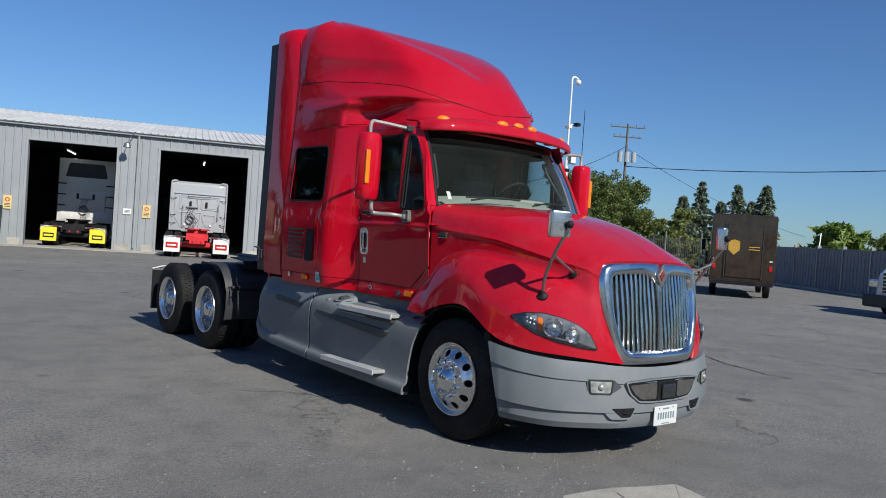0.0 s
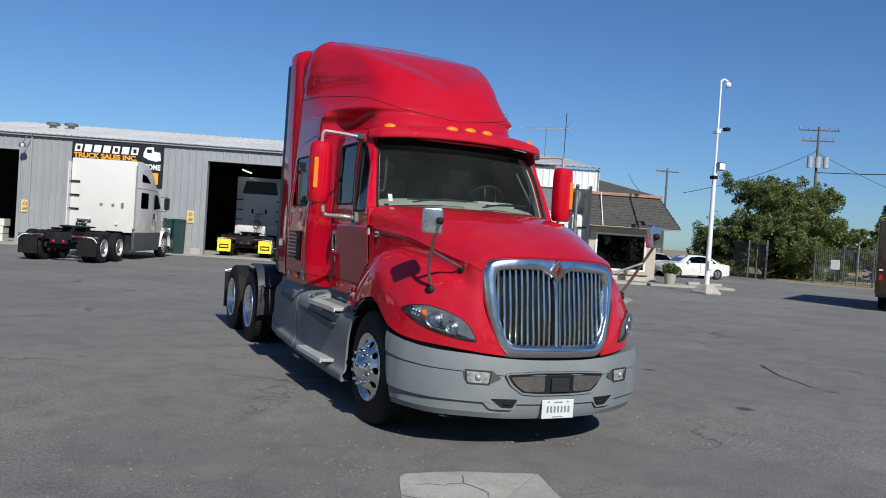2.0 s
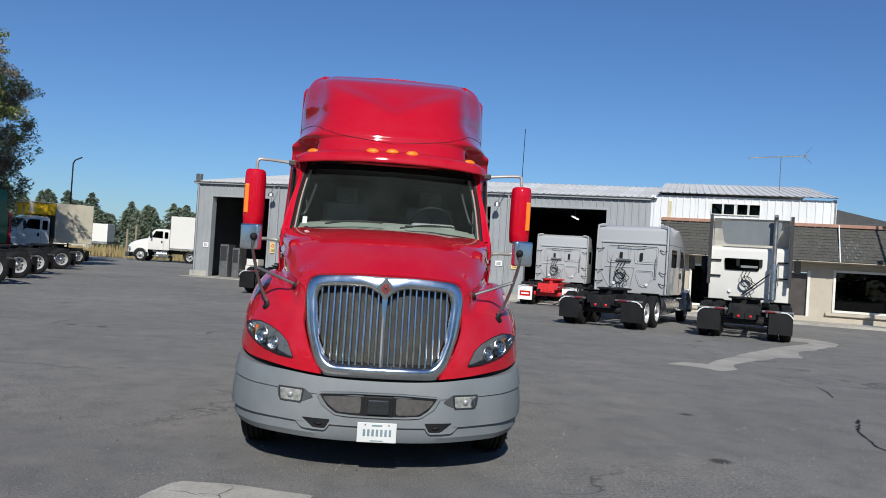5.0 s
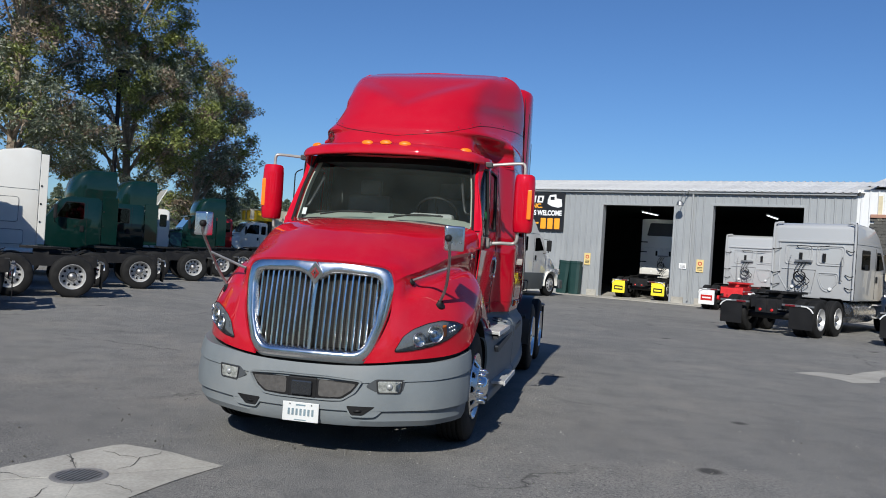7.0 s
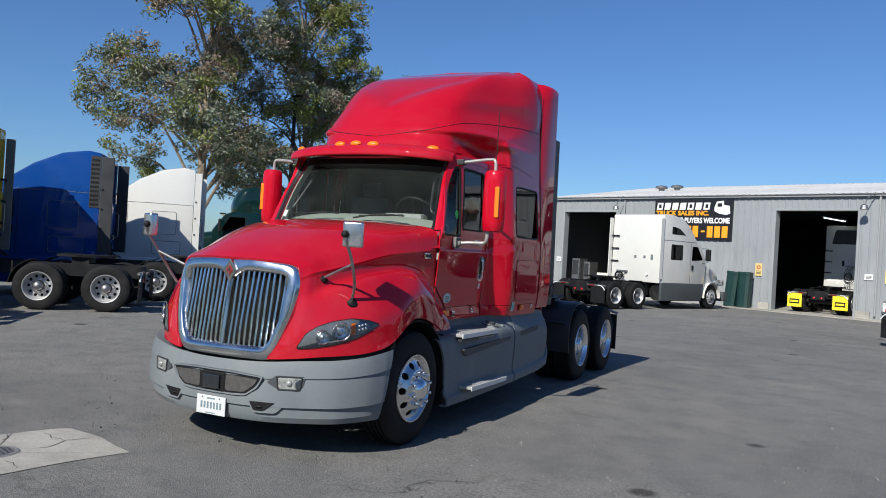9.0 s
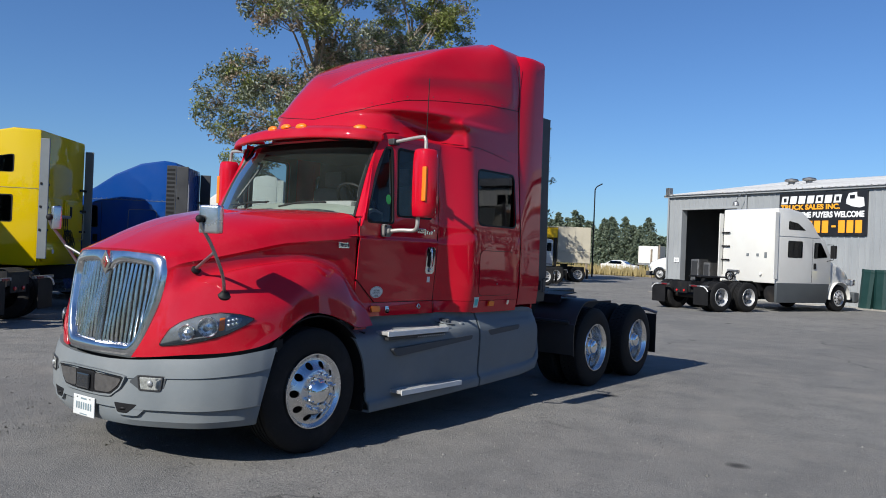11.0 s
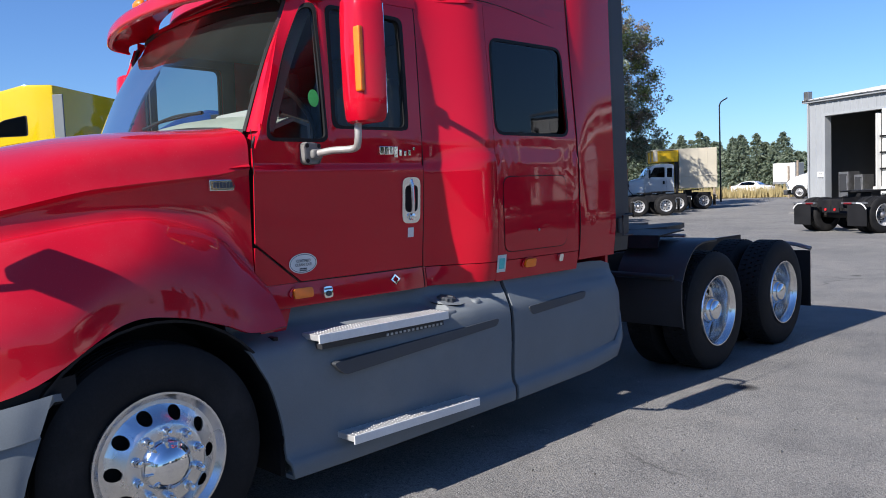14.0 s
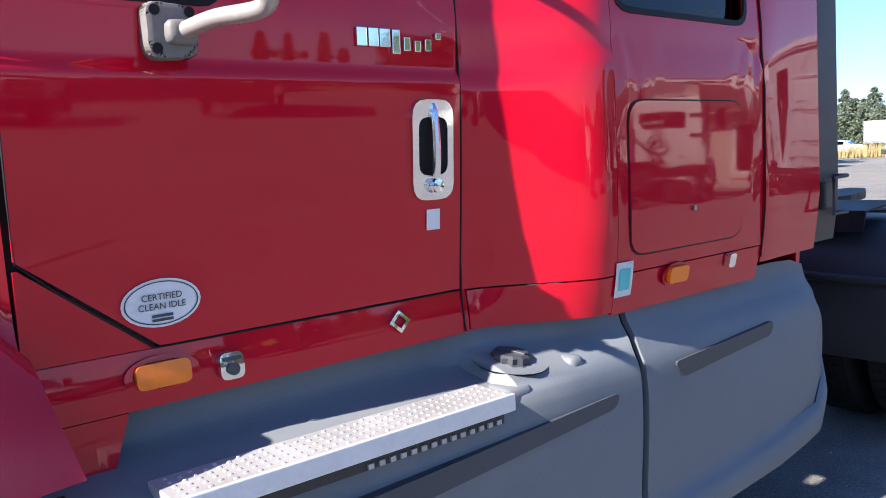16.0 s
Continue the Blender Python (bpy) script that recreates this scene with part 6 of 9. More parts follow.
for r in rr_:        # shallow dish in the upper front, bounded by a V-shaped crease
    for p in r:
        if p.y > -2.75:
            k = step01(0, .22, p.z - (3.2 + .52 * p.x)) * step01(3.93, 3.55, p.z) * step01(.85, .6, p.x)
            lip = math.exp(-((p.z - (3.2 + .52 * p.x)) / .10) ** 2) * step01(.8, .6, p.x) * step01(3.93, 3.6, p.z)
            p.y += .014 * lip - .06 * k
            p.z -= .012 * k
        if p.x > .7 and p.y < -1.3 and p.z > 3.1:
            # a raised flowing line along the side of the cap
            p.x += .014 * math.exp(-((p.z - (3.34 + .12 * (-1.4 - p.y))) / .06) ** 2) * step01(-1.3, -1.7, p.y) * step01(-2.8, -2.4, p.y)
rr_.append(catmull(TOP, 64))
rr_.append([Vector((p.x * .5, p.y, 3.972)) for p in rr_[-1]])
rr_.append([Vector((0, p.y, 3.975)) for p in rr_[-1]])
bm = bmesh.new()
grid_faces(bm, mirror_rows(rr_))
bmesh.ops.remove_doubles(bm, verts=bm.verts[:], dist=1e-5)
part("roof_fairing", thicken(bm, 0), RED_ROOF, hero, "tall red aerodynamic sleeper roof", smooth=60)
# seam round the roof cap
ROOF_LINE = []
for j in range(64):
    col = [r[j] for r in rr_[:80]]
    f = j / 63
    zt = curve([(0.0, 2.90), (.2, 2.97), (.35, 3.07), (.5, 3.15), (.65, 3.2), (1.0, 3.225)], f)
    for a, b in zip(col, col[1:]):
        if a.z <= zt <= b.z:
            ROOF_LINE.append(a.lerp(b, (zt - a.z) / (b.z - a.z)))
            break
bm = bmesh.new()
for s in (1, -1):
    tube(bm, [Vector((p.x * s, p.y, p.z)) + Vector((s * .001, .001, 0)) for p in ROOF_LINE], .003, 5)
part("roof_seam", bm, M_black, hero, smooth=True)
for s in (1, -1):
    for k in range(15, 64, 5):
        p = ROOF_LINE[min(k, len(ROOF_LINE) - 1)]
        bm = bmesh.new()
        bmesh.ops.create_uvsphere(bm, u_segments=8, v_segments=5, radius=.0055, matrix=Matrix.Translation((s * (p.x + .003), p.y + .002, p.z + .035)))
        part("rivet", bm, M_plastic_dark, hero, smooth=True)
    bm = bmesh.new()
    z0 = [Vector((s * (side_x(-2.9, z) + .004 if z < 2.75 else s * s * (curve(SLPX, z) + .002)), -2.959, z)) for z in [1.12 + .1 * k for k in range(27)]]
    z0 = [Vector((s * abs(p.x), p.y, p.z)) for p in z0]
    tube(bm, z0, .003, 5)
    part("body_seam", bm, M_black, hero, smooth=True)
    bm = bmesh.new()
    tube(bm, [Vector((s * (side_x(y, 2.715) + .002), y, 2.715 - .10 * step01(-2.1, -3.1, y))) for y in [-1.75 - 1.3 * k / 16 for k in range(17)]], .003, 5)
    part("body_seam", bm, M_black, hero, smooth=True)
    bm = bmesh.new()
    tube(bm, [Vector((s * (side_x(-1.703, z) + .004), -1.703, z)) for z in [1.05 + .1 * k for k in range(17)]], .003, 5)
    part("door_gap", bm, M_black, hero, smooth=True)
    bm = bmesh.new()
    tube(bm, [Vector((s * (side_x(y, z) + .002), y, z)) for y, z in [(-.597, 1.93), (-.597, 1.85), (-.597, 1.7), (-.597, 1.6), (-.597, 1.5), (-.60, 1.375), (-.66, 1.32), (-.72, 1.27), (-.79, 1.215), (-.85, 1.167), (-1.2, 1.165), (-1.7, 1.165)]], .0026, 5)
    part("door_gap", bm, M_black, hero, smooth=True)
# rear wall of the sleeper
bm = bmesh.new()
grid_faces(bm, [[Vector((x, -3.40, z)) for x in (-w, 0, w)] for z, w in ((1.0, 1.12), (1.9, 1.16), (2.8, 1.11), (3.6, 1.05), (3.88, .85))])
part("sleeper_back", thicken(bm, 0.03), RED, hero)
# cab roof under the fairing
bm = bmesh.new()
grid_faces(bm, mirror_rows([catmull([(0, -.80, 2.66), (.5, -.86, 2.665), (.88, -.98, 2.64)], 12), catmull([(0, -1.0, 2.70), (.5, -1.05, 2.70), (.97, -1.12, 2.67)], 12), catmull([(0, -2.2, 2.70), (.5, -2.2, 2.70), (1.0, -2.2, 2.66)], 12)]))
part("cab_roof", thicken(bm, 0.02), RED, hero, smooth=True)

# visor
VIS = [
    [(0, -.90, 2.805), (.35, -.92, 2.80), (.65, -.985, 2.788), (.84, -1.07, 2.768), (.945, -1.19, 2.74)],
    [(0, -.70, 2.785), (.35, -.72, 2.78), (.65, -.79, 2.766), (.86, -.87, 2.745), (.965, -1.0, 2.715)],
    [(0, -.595, 2.735), (.35, -.61, 2.73), (.66, -.665, 2.715), (.885, -.76, 2.695), (.985, -.91, 2.68)],
    [(0, -.565, 2.66), (.35, -.58, 2.655), (.66, -.64, 2.642), (.89, -.74, 2.626), (.985, -.90, 2.62)],
    [(0, -.60, 2.648), (.35, -.615, 2.643), (.65, -.67, 2.632), (.875, -.765, 2.618), (.965, -.91, 2.615)],
]
bm = bmesh.new()
grid_faces(bm, mirror_rows(net(VIS, 18, 22)))
visor = part("sun_visor", thicken(bm, -0.014), RED_WORN_LIT, hero, "red outside sun visor over the windscreen", smooth=60)
for x in (-.805, -.2, 0.0, .2, .805):
    ax = abs(x)
    y = curve([(0, -.648), (.35, -.668), (.65, -.735), (.87, -.85)], ax)
    z = curve([(0, 2.77), (.65, 2.752), (.87, 2.733)], ax)
    bm = bmesh.new()
    revolve(bm, [(.055, 0), (.052, .012), (.038, .026), (.015, .034), (.001, .035)], 20, "z")
    tilt = pose(0, 0, 0, -32, 0, -x * 38)
    ob = part("marker_lamp", bm, M_amber, visor, "amber cab marker lamp", smooth=60)
    ob.matrix_local = Matrix.Translation((x, y + .01, z)) @ tilt @ Matrix.Diagonal((1.15, .66, .8, 1))

# mirrors
M_arm = surface("painted_arm", (0.42, 0.40, 0.37), 0.4, 0.4, vary=0.1, scale=8, fine=60, bump=0.05)
M_bracket = surface("cast_bracket", (0.16, 0.155, 0.145), 0.6, vary=0.12, scale=8, bump=0.1)
for s in (1, -1):
    mr = thing("mirror_assembly")
    mr.parent = hero
    MIRROR_Y = -1.02 if s < 0 else -1.09
    bm = bmesh.new()
    ctrl = []
    for z, k in ((1.94, .82), (1.955, .93), (2.05, 1.0), (2.25, 1.02), (2.45, 1.0), (2.52, .94), (2.54, .82)):
        ctrl.append([Vector((s * 1.405 + a * k, MIRROR_Y + b * k, z)) for a, b in ((-.105, -.05), (-.095, .06), (-.03, .095), (.06, .09), (.10, .05), (.105, -.05))])
    vs = grid_faces(bm, ctrl, closed=True)
    bm.faces.new(vs[0][::-1])
    bm.faces.new(vs[-1])
    bmesh.ops.recalc_face_normals(bm, faces=bm.faces[:])
    bmesh.ops.bevel(bm, geom=bm.edges[:], offset=.008, segments=2, affect="EDGES")
    part("mirror_shell", bm, RED, mr, "tall red mirror shell", smooth=60)
    part("mirror_glass", boxed(s * 1.405 - .09, s * 1.405 + .09, MIRROR_Y - .059, MIRROR_Y - .053, 1.98, 2.50, .002), M_chrome, mr, "mirror glass")
    part("mirror_lamp", boxed(s * 1.47 - .022, s * 1.47 + .022, MIRROR_Y + .07, MIRROR_Y + .095, 2.08, 2.38, .008), M_amber, mr, "long amber lamp")
    bm = bmesh.new()
    tube(bm, [(s * 1.0, -1.03, 2.625), (s * 1.08, -1.03, 2.632), (s * 1.32, MIRROR_Y - .01, 2.655), (s * 1.39, MIRROR_Y - .01, 2.64), (s * 1.40, MIRROR_Y - .01, 2.53)], .016, 8, 24)
    bm2 = bmesh.new()
    tube(bm2, [(s * 1.10, -.935, 1.812), (s * 1.2, -.96, 1.822), (s * 1.315, MIRROR_Y + .015, 1.825), (s * 1.355, MIRROR_Y + .02, 1.86), (s * 1.36, MIRROR_Y + .02, 1.96)], .018, 12, 24)
    part("mirror_arm", bm, M_arm, mr, "bent bright steel mirror arm", smooth=True)
    part("mirror_arm", bm2, M_arm, mr, "bent bright steel mirror arm", smooth=True)
    bm = bmesh.new()
    prism(bm, rounded([(-.972, 1.775), (-.955, 1.762), (-.885, 1.757), (-.866, 1.775), (-.866, 1.86), (-.885, 1.872), (-.95, 1.868), (-.972, 1.85)], .018), *sorted((s * 1.04, s * 1.092)), "x", .012)
    box(bm, *sorted((s * 1.07, s * 1.118)), -.965, -.90, 1.785, 1.835, .018, 3)
    part("arm_bracket", bm, M_bracket, mr, "grey cast mirror bracket", smooth=50)
    for by, bz in ((-.884, 1.853), (-.884, 1.778), (-.955, 1.853)):
        part("bolt_hole", rod(bmesh.new(), (s * 1.088, by, bz), (s * 1.0945, by, bz), .011, 12), M_black, mr)
    part("arm_bracket", boxed(*sorted((s * .97, s * 1.06)), -1.075, -.99, 2.60, 2.655, .01), M_plastic_dark, mr)
    # hood mirror: two struts from the fender to a small convex mirror
    hm = thing("hood_mirror")
    hm.parent = hero
    bm = bmesh.new()
    tube(bm, [(s * .945, .725, 1.27), (s * 1.01, .80, 1.42), (s * 1.05, .93, 1.62), (s * 1.06, 1.02, 1.74), (s * 1.055, 1.045, 1.80)], .013, 7, 16)
    bm2 = bmesh.new()
    tube(bm2, [(s * .735, .83, 1.45), (s * .86, .86, 1.50), (s * 1.035, .905, 1.57)], .012, 7, 8)
    part("mirror_strut", bm, M_steel, hm, smooth=True)
    part("mirror_strut", bm2, M_steel, hm, smooth=True)
    bm = bmesh.new()
    revolve(bm, [(.055, -.01), (.052, .012), (.03, .022), (.018, .04)], 18, "z")
    part("strut_foot", bm, M_black, hm, smooth=40, at=pose(s * .945, .722, 1.262, -20, s * 35, 0))
    bm = bmesh.new()
    revolve(bm, [(.04, -.008), (.036, .01), (.02, .02)], 16, "z")
    part("strut_foot", bm, M_black, hm, smooth=40, at=pose(s * .725, .82, 1.44, 0, s * 55, 0))
    bm = bmesh.new()
    box(bm, -.08, .08, -.04, .035, -.10, .10, .018, 3)
    part("mirror_head", bm, M_alu, hm, "bright rectangular hood mirror", smooth=40, at=pose(s * 1.085, .972, 1.81, 0, 0, -s * 22))
    bm = bmesh.new()
    bmesh.ops.create_uvsphere(bm, u_segments=12, v_segments=8, radius=.03, matrix=Matrix.Translation((s * 1.052, 1.042, 1.81)))
    part("mirror_knuckle", bm, M_black, hm, smooth=True)
# whip aerial on the driver's mirror arm
bm = bmesh.new()
tube(bm, [(-1.40, -1.03, 2.64), (-1.405, -1.035, 3.17)], .004, 5, 4)
part("aerial", bm, M_black, hero)

# ---- cab interior ----
bm = bmesh.new()
grid_faces(bm, mirror_rows([catmull(r, 10) for r in ([(0, -.50, 1.975), (.5, -.58, 1.965), (.93, -.74, 1.94)], [(0, -.78, 2.06), (.5, -.82, 2.05), (.93, -.92, 2.01)], [(0, -1.0, 2.03), (.5, -1.0, 2.02), (.93, -1.02, 1.98)], [(0, -1.02, 1.45), (.5, -1.02, 1.45), (.93, -1.03, 1.45)])]))
part("dashboard", thicken(bm, .02), M_dash, hero, "pale grey-green dashboard", smooth=50)
part("binnacle", boxed(-.70, -.24, -1.0, -.84, 1.98, 2.085, .04), M_interior, hero)
bm = bmesh.new()
ring_pts = [(.22 * math.cos(2 * math.pi * k / 28), .22 * math.sin(2 * math.pi * k / 28), 0) for k in range(29)]
tube(bm, ring_pts, .016, 7)
for a in (90, 210, 330):
    rod(bm, (0, 0, -.02), (.21 * math.cos(radians(a)), .21 * math.sin(radians(a)), 0), .014, 6)
part("steering_wheel", bm, M_black, hero, smooth=True, at=pose(-.47, -1.16, 2.09, 50))
for x in (-.48, .48):
    st = thing("cab_seat")
    st.parent = hero
    part("seat_cushion", boxed(x - .26, x + .26, -1.75, -1.22, 1.5, 1.66, .05), M_seat, st)
    part("seat_back", boxed(x - .26, x + .26, -1.86, -1.72, 1.62, 2.3, .05), M_seat, st)
    part("head_rest", boxed(x - .13, x + .13, -1.86, -1.76, 2.3, 2.48, .04), M_seat, st)
M_curtain = surface("curtain_cloth", (0.075, 0.08, 0.085), 0.85, vary=0.2, scale=4, fine=90, bump=0.2)
part("cab_floor", boxed(-.9, .9, -3.4, -.7, 1.15, 1.2), M_interior, hero)
part("sleeper_curtain", boxed(-1.1, 1.1, -2.2, -2.17, 1.2, 2.66), M_curtain, hero)
part("head_lining", boxed(-.82, .82, -2.17, -.95, 2.60, 2.635), M_curtain, hero)
# added black boxes: they block bright gaps so cowl and wheel bays stay dark
for s in (1, -1):
    part("cowl_seal", boxed(*sorted((s * .86, s * 1.0)), -.64, -.575, 1.0, 1.72), M_black, hero)
    part("cowl_seal", boxed(*sorted((s * .86, s * .955)), -.63, -.575, 1.72, 1.905), M_black, hero)
    part("wheel_bay_panel", boxed(*sorted((s * .56, s * .61)), -.63, .60, .28, 1.10), M_black, hero)
    part("splash_panel", boxed(*sorted((s * .62, s * 1.13)), -.63, -.605, .25, .93), M_black, hero)
part("firewall", boxed(-.9, .9, -.62, -.58, .9, 1.9), M_black, hero)

# ---- grey side skirts, steps ----
SK_Y = [-.60, -.75, -.95, -1.25, -1.6, -1.685, -1.71, -1.95, -2.195]
SK_Y2 = [-2.225, -2.4, -2.7, -3.0, -3.2, -3.33, -3.43, -3.49]


# dark grey of the filler cap, also shade colour for recess and slot slabs
M_cap_and_recess_shade = surface("recess_plastic", (0.055, 0.06, 0.067), 0.55, vary=0.12, scale=3, fine=150, bump=0.12, dist=0.002)


def skirt_rows(ys, front):
    """Sections of the lower panel from the cab sill down to the ground edge."""
    rows_ = []
    for y in ys:
        top = curve([(-3.49, .96), (-3.42, 1.02), (-3.3, 1.045), (-3.1, 1.05), (-2.2, 1.045), (-1.7, 1.04), (-.9, 1.04), (-.62, 1.0)], y)
        out = curve([(-3.49, 1.16), (-3.43, 1.21), (-3.33, 1.235), (-3.14, 1.245), (-2.3, 1.25), (-1.6, 1.235), (-.9, 1.21), (-.6, 1.19)], y)
        bot = curve([(-3.49, .58), (-3.43, .46), (-3.33, .375), (-3.1, .345), (-3.0, .335), (-2.2, .30), (-1.2, .26), (-.6, .24)], y)
        xin = curve([(-3.49, 1.06), (-3.43, 1.13), (-2.2, 1.165), (-1.9, 1.06), (-1.6, .95), (-.8, .935), (-.6, .95)], y)
        sh = curve([(-3.49, .84), (-3.35, .90), (-2.2, .90), (-1.71, .905), (-1.69, .865)], y)
        fy = lambda z: y + (front(z) if front and y > -.9 else 0.0) * max(0.0, (y + .9) / .28)
        rows_.append([Vector((x, fy(z), z)) for x, z in ((xin, top + .02), (xin + .012, top - .03), (xin + .03, sh + .085), (max(xin + .045, out - .1), sh + .06), (out - .025, sh + .025), (out, sh - .04), (out + .004, .70), (out - .008, .50), (out - .004, bot + .12), (out + .022, bot + .085), (out + .018, bot + .01), (out - .02, bot), (out - .06, bot))])
    return rows_


for s in (1, -1):
    for nm, ys, fr in (("side_skirt", SK_Y, lambda z: .14 * step01(.52, .95, z) - .03 * step01(.40, .25, z)), ("rear_skirt", SK_Y2, None)):
        rws = [catmull(r, 32) for r in skirt_rows(ys, fr)]
        bm = bmesh.new()
        grid_faces(bm, [[flipx(p, s) for p in r] for r in rws])
        if nm == "rear_skirt":   # returns inwards at its back
            grid_faces(bm, [[flipx(p, s) for p in rws[-1]], [Vector((s * .8, p.y - .01, p.z)) for p in rws[-1]]])
        sk = part(nm, thicken(bm, .02), M_plastic_grey, hero, "scuffed grey plastic side skirt", smooth=45)
        # no hollow is cut: dark slabs carry the shade of slot and recess
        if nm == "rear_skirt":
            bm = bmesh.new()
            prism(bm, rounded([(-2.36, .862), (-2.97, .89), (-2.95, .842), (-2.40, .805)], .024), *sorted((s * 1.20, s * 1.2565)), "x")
            part("grip_slot", bm, M_cap_and_recess_shade, sk)
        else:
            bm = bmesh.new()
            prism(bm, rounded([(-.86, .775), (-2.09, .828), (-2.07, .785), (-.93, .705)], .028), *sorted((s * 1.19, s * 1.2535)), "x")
            part("step_recess", bm, M_cap_and_recess_shade, sk)
    # steps
    M_edge = bpy.data.materials.get("bright_edge") or surface("bright_edge", (0.74, 0.74, 0.72), 0.4, 0.25, vary=0.08, scale=5, fine=90, bump=0.05)
    for nm, y0, y1, z, x0, x1 in (("upper_step", -.77, -1.645, .93, 1.125, 1.268), ("lower_step", -.90, -1.80, .415, 1.13, 1.335)):
        st = thing(nm)
        st.parent = hero
        xa, xb = sorted((s * x0, s * x1))
        part("step_plate", boxed(xa, xb, y1, y0, z - .03, z, .004), M_tread, st, "punched aluminium tread plate")
        part("step_edge", boxed(*sorted((s * (x1 - .004), s * (x1 + .006))), y1, y0, z - .042, z + .003, .003), M_edge, st)
        ny, nx = int((y0 - y1) / .026), int((x1 - x0) / .026)
        bm = bmesh.new()
        for i in range(ny):
            for j in range(nx):
                cx_, cy_ = x0 + .018 + j * .026 + (.013 if i % 2 else 0), y1 + .014 + i * .026
                if cx_ < x1 - .012:
                    bmesh.ops.create_cone(bm, cap_ends=True, segments=6, radius1=.0065, radius2=.0035, depth=.003, matrix=Matrix.Translation((s * cx_, cy_, z + .0015)))
        part("tread_studs", bm, M_tread, st)["kind"] = "stuff"
        if nm == "upper_step":
            for i in range(14):
                part("punched_slot", boxed(*sorted((s * (x1 - .03), s * (x1 - .012))), -1.22 - i * .03, -1.205 - i * .03, z - .072, z - .060), M_tread, st)
            part("under_step", boxed(*sorted((s * 1.1, s * 1.25)), y1 + .02, y0 - .03, z - .075, z - .05), M_plastic_dark, st)
    bm = bmesh.new()
    box(bm, *sorted((s * 1.115, s * 1.215)), -1.985, -1.925, .875, .955, .022, 3)
    part("skirt_boss", bm, M_plastic_grey, hero, smooth=50)
    bm = bmesh.new()
    box(bm, *sorted((s * 1.13, s * 1.23)), -1.76, -1.66, .87, .925, .022, 3)
    part("skirt_boss", bm, M_plastic_grey, hero, smooth=50)
    # fuel cap behind the upper step
    bm = bmesh.new()
    revolve(bm, [(.001, .05), (.036, .048), (.044, .038), (.044, .012), (.05, 0), (.05, -.03)], 24, "z")
    for v in bm.verts:       # fluted rim
        r_ = math.hypot(v.co.x, v.co.y)
        if .04 < r_ < .046 and round(math.atan2(v.co.y, v.co.x) / (2 * math.pi) * 24) % 2:
            v.co.x *= .88
            v.co.y *= .88
    cap = part("filler_cap", bm, M_cap_and_recess_shade, hero, "fluted dark grey filler cap", smooth=20, at=pose(s * 1.11, -1.79, .958, 0, s * 8, 20) @ Matrix.Diagonal((1.3, 1.3, .62, 1)))
    part("cap_grip", boxed(-.034, .034, -.007, .007, .044, .058, .003), M_cap_and_recess_shade, cap)
    bm = bmesh.new()
    revolve(bm, [(.001, -.012), (.075, -.012), (.082, 0.0)], 24, "z")
    part("cap_well", bm, M_black, cap, smooth=30)

# ---- chassis ----
for s in (1, -1):
    part("frame_rail", boxed(*sorted((s * .40, s * .43)), -7.05, -.2, .72, .99, .004), M_frame, hero)
    # quarter fender ahead of the drive wheels: flat crown, slanted face, upright apron
    prof = [(-4.86, 1.115), (-4.62, 1.11), (-4.47, 1.065), (-4.34, .945), (-4.275, .83), (-4.255, .80), (-4.245, .62), (-4.27, .44)]
    bm = bmesh.new()
    grid_faces(bm, [[Vector((s * x, y, z - .012 * (x > 1.23))) for y, z in catmull(prof, 30)] for x in (.64, .9, 1.22, 1.25)])
    part("quarter_fender", thicken(bm, .016), M_plastic_dark, hero, "black plastic quarter fender", smooth=35)
    bm = bmesh.new()
    grid_faces(bm, [[Vector((s * x, y, z)) for y, z in ((-4.80, 1.19), (-4.40, 1.165), (-4.36, 1.06))] for x in (.46, .98)])
    part("deck_flap", thicken(bm, .012), M_frame, hero)
    bm = bmesh.new()
    tube(bm, [(s * .44, -4.235, .855), (s * 1.19, -4.235, .84)], .022, 10)
    part("fender_bracket", bm, M_plastic_dark, hero, smooth=True)
    part("mud_flap", boxed(*sorted((s * .66, s * 1.25)), -6.86, -6.845, .28, .85), M_black, hero, "black rubber mud flap")
    bm = bmesh.new()
    tube(bm, [(s * .43, -6.84, .90), (s * 1.0, -6.85, .92), (s * 1.26, -6.85, .87)], .02, 6, 8)
    part("flap_hanger", bm, M_steel, hero)
    part("air_tank", rod(bmesh.new(), (s * .62, -3.2, .75), (s * .62, -4.0, .75), .15, 18), M_frame, hero, smooth=40)
    part("tail_lamp", boxed(*sorted((s * .22, s * .38)), -7.085, -7.06, .78, .88, .01), M_redlens, hero)
    part("axle", rod(bmesh.new(), (s * .1, -4.87, .5), (s * 1.0, -4.87, .5), .09, 12), M_frame, hero, smooth=40)
    part("axle", rod(bmesh.new(), (s * .1, -6.20, .5), (s * 1.0, -6.20, .5), .09, 12), M_frame, hero, smooth=40)
    part("leaf_spring", boxed(*sorted((s * .5, s * .58)), -.6, .75, .52, .60, .01), M_frame, hero)
part("front_axle", boxed(-.95, .95, -.07, .07, .38, .5, .02), M_frame, hero)
part("engine_block", boxed(-.36, .36, -.6, .85, .62, 1.3, .05), M_frame, hero)
part("oil_pan", boxed(-.25, .25, -.5, .6, .42, .62, .04), M_frame, hero)
part("fuel_tank", rod(bmesh.new(), (-.9, -.95, .62), (-.9, -2.15, .62), .30, 24), M_frame, hero, smooth=40)
part("fuel_tank", rod(bmesh.new(), (.9, -.95, .62), (.9, -2.15, .62), .30, 24), M_frame, hero, smooth=40)
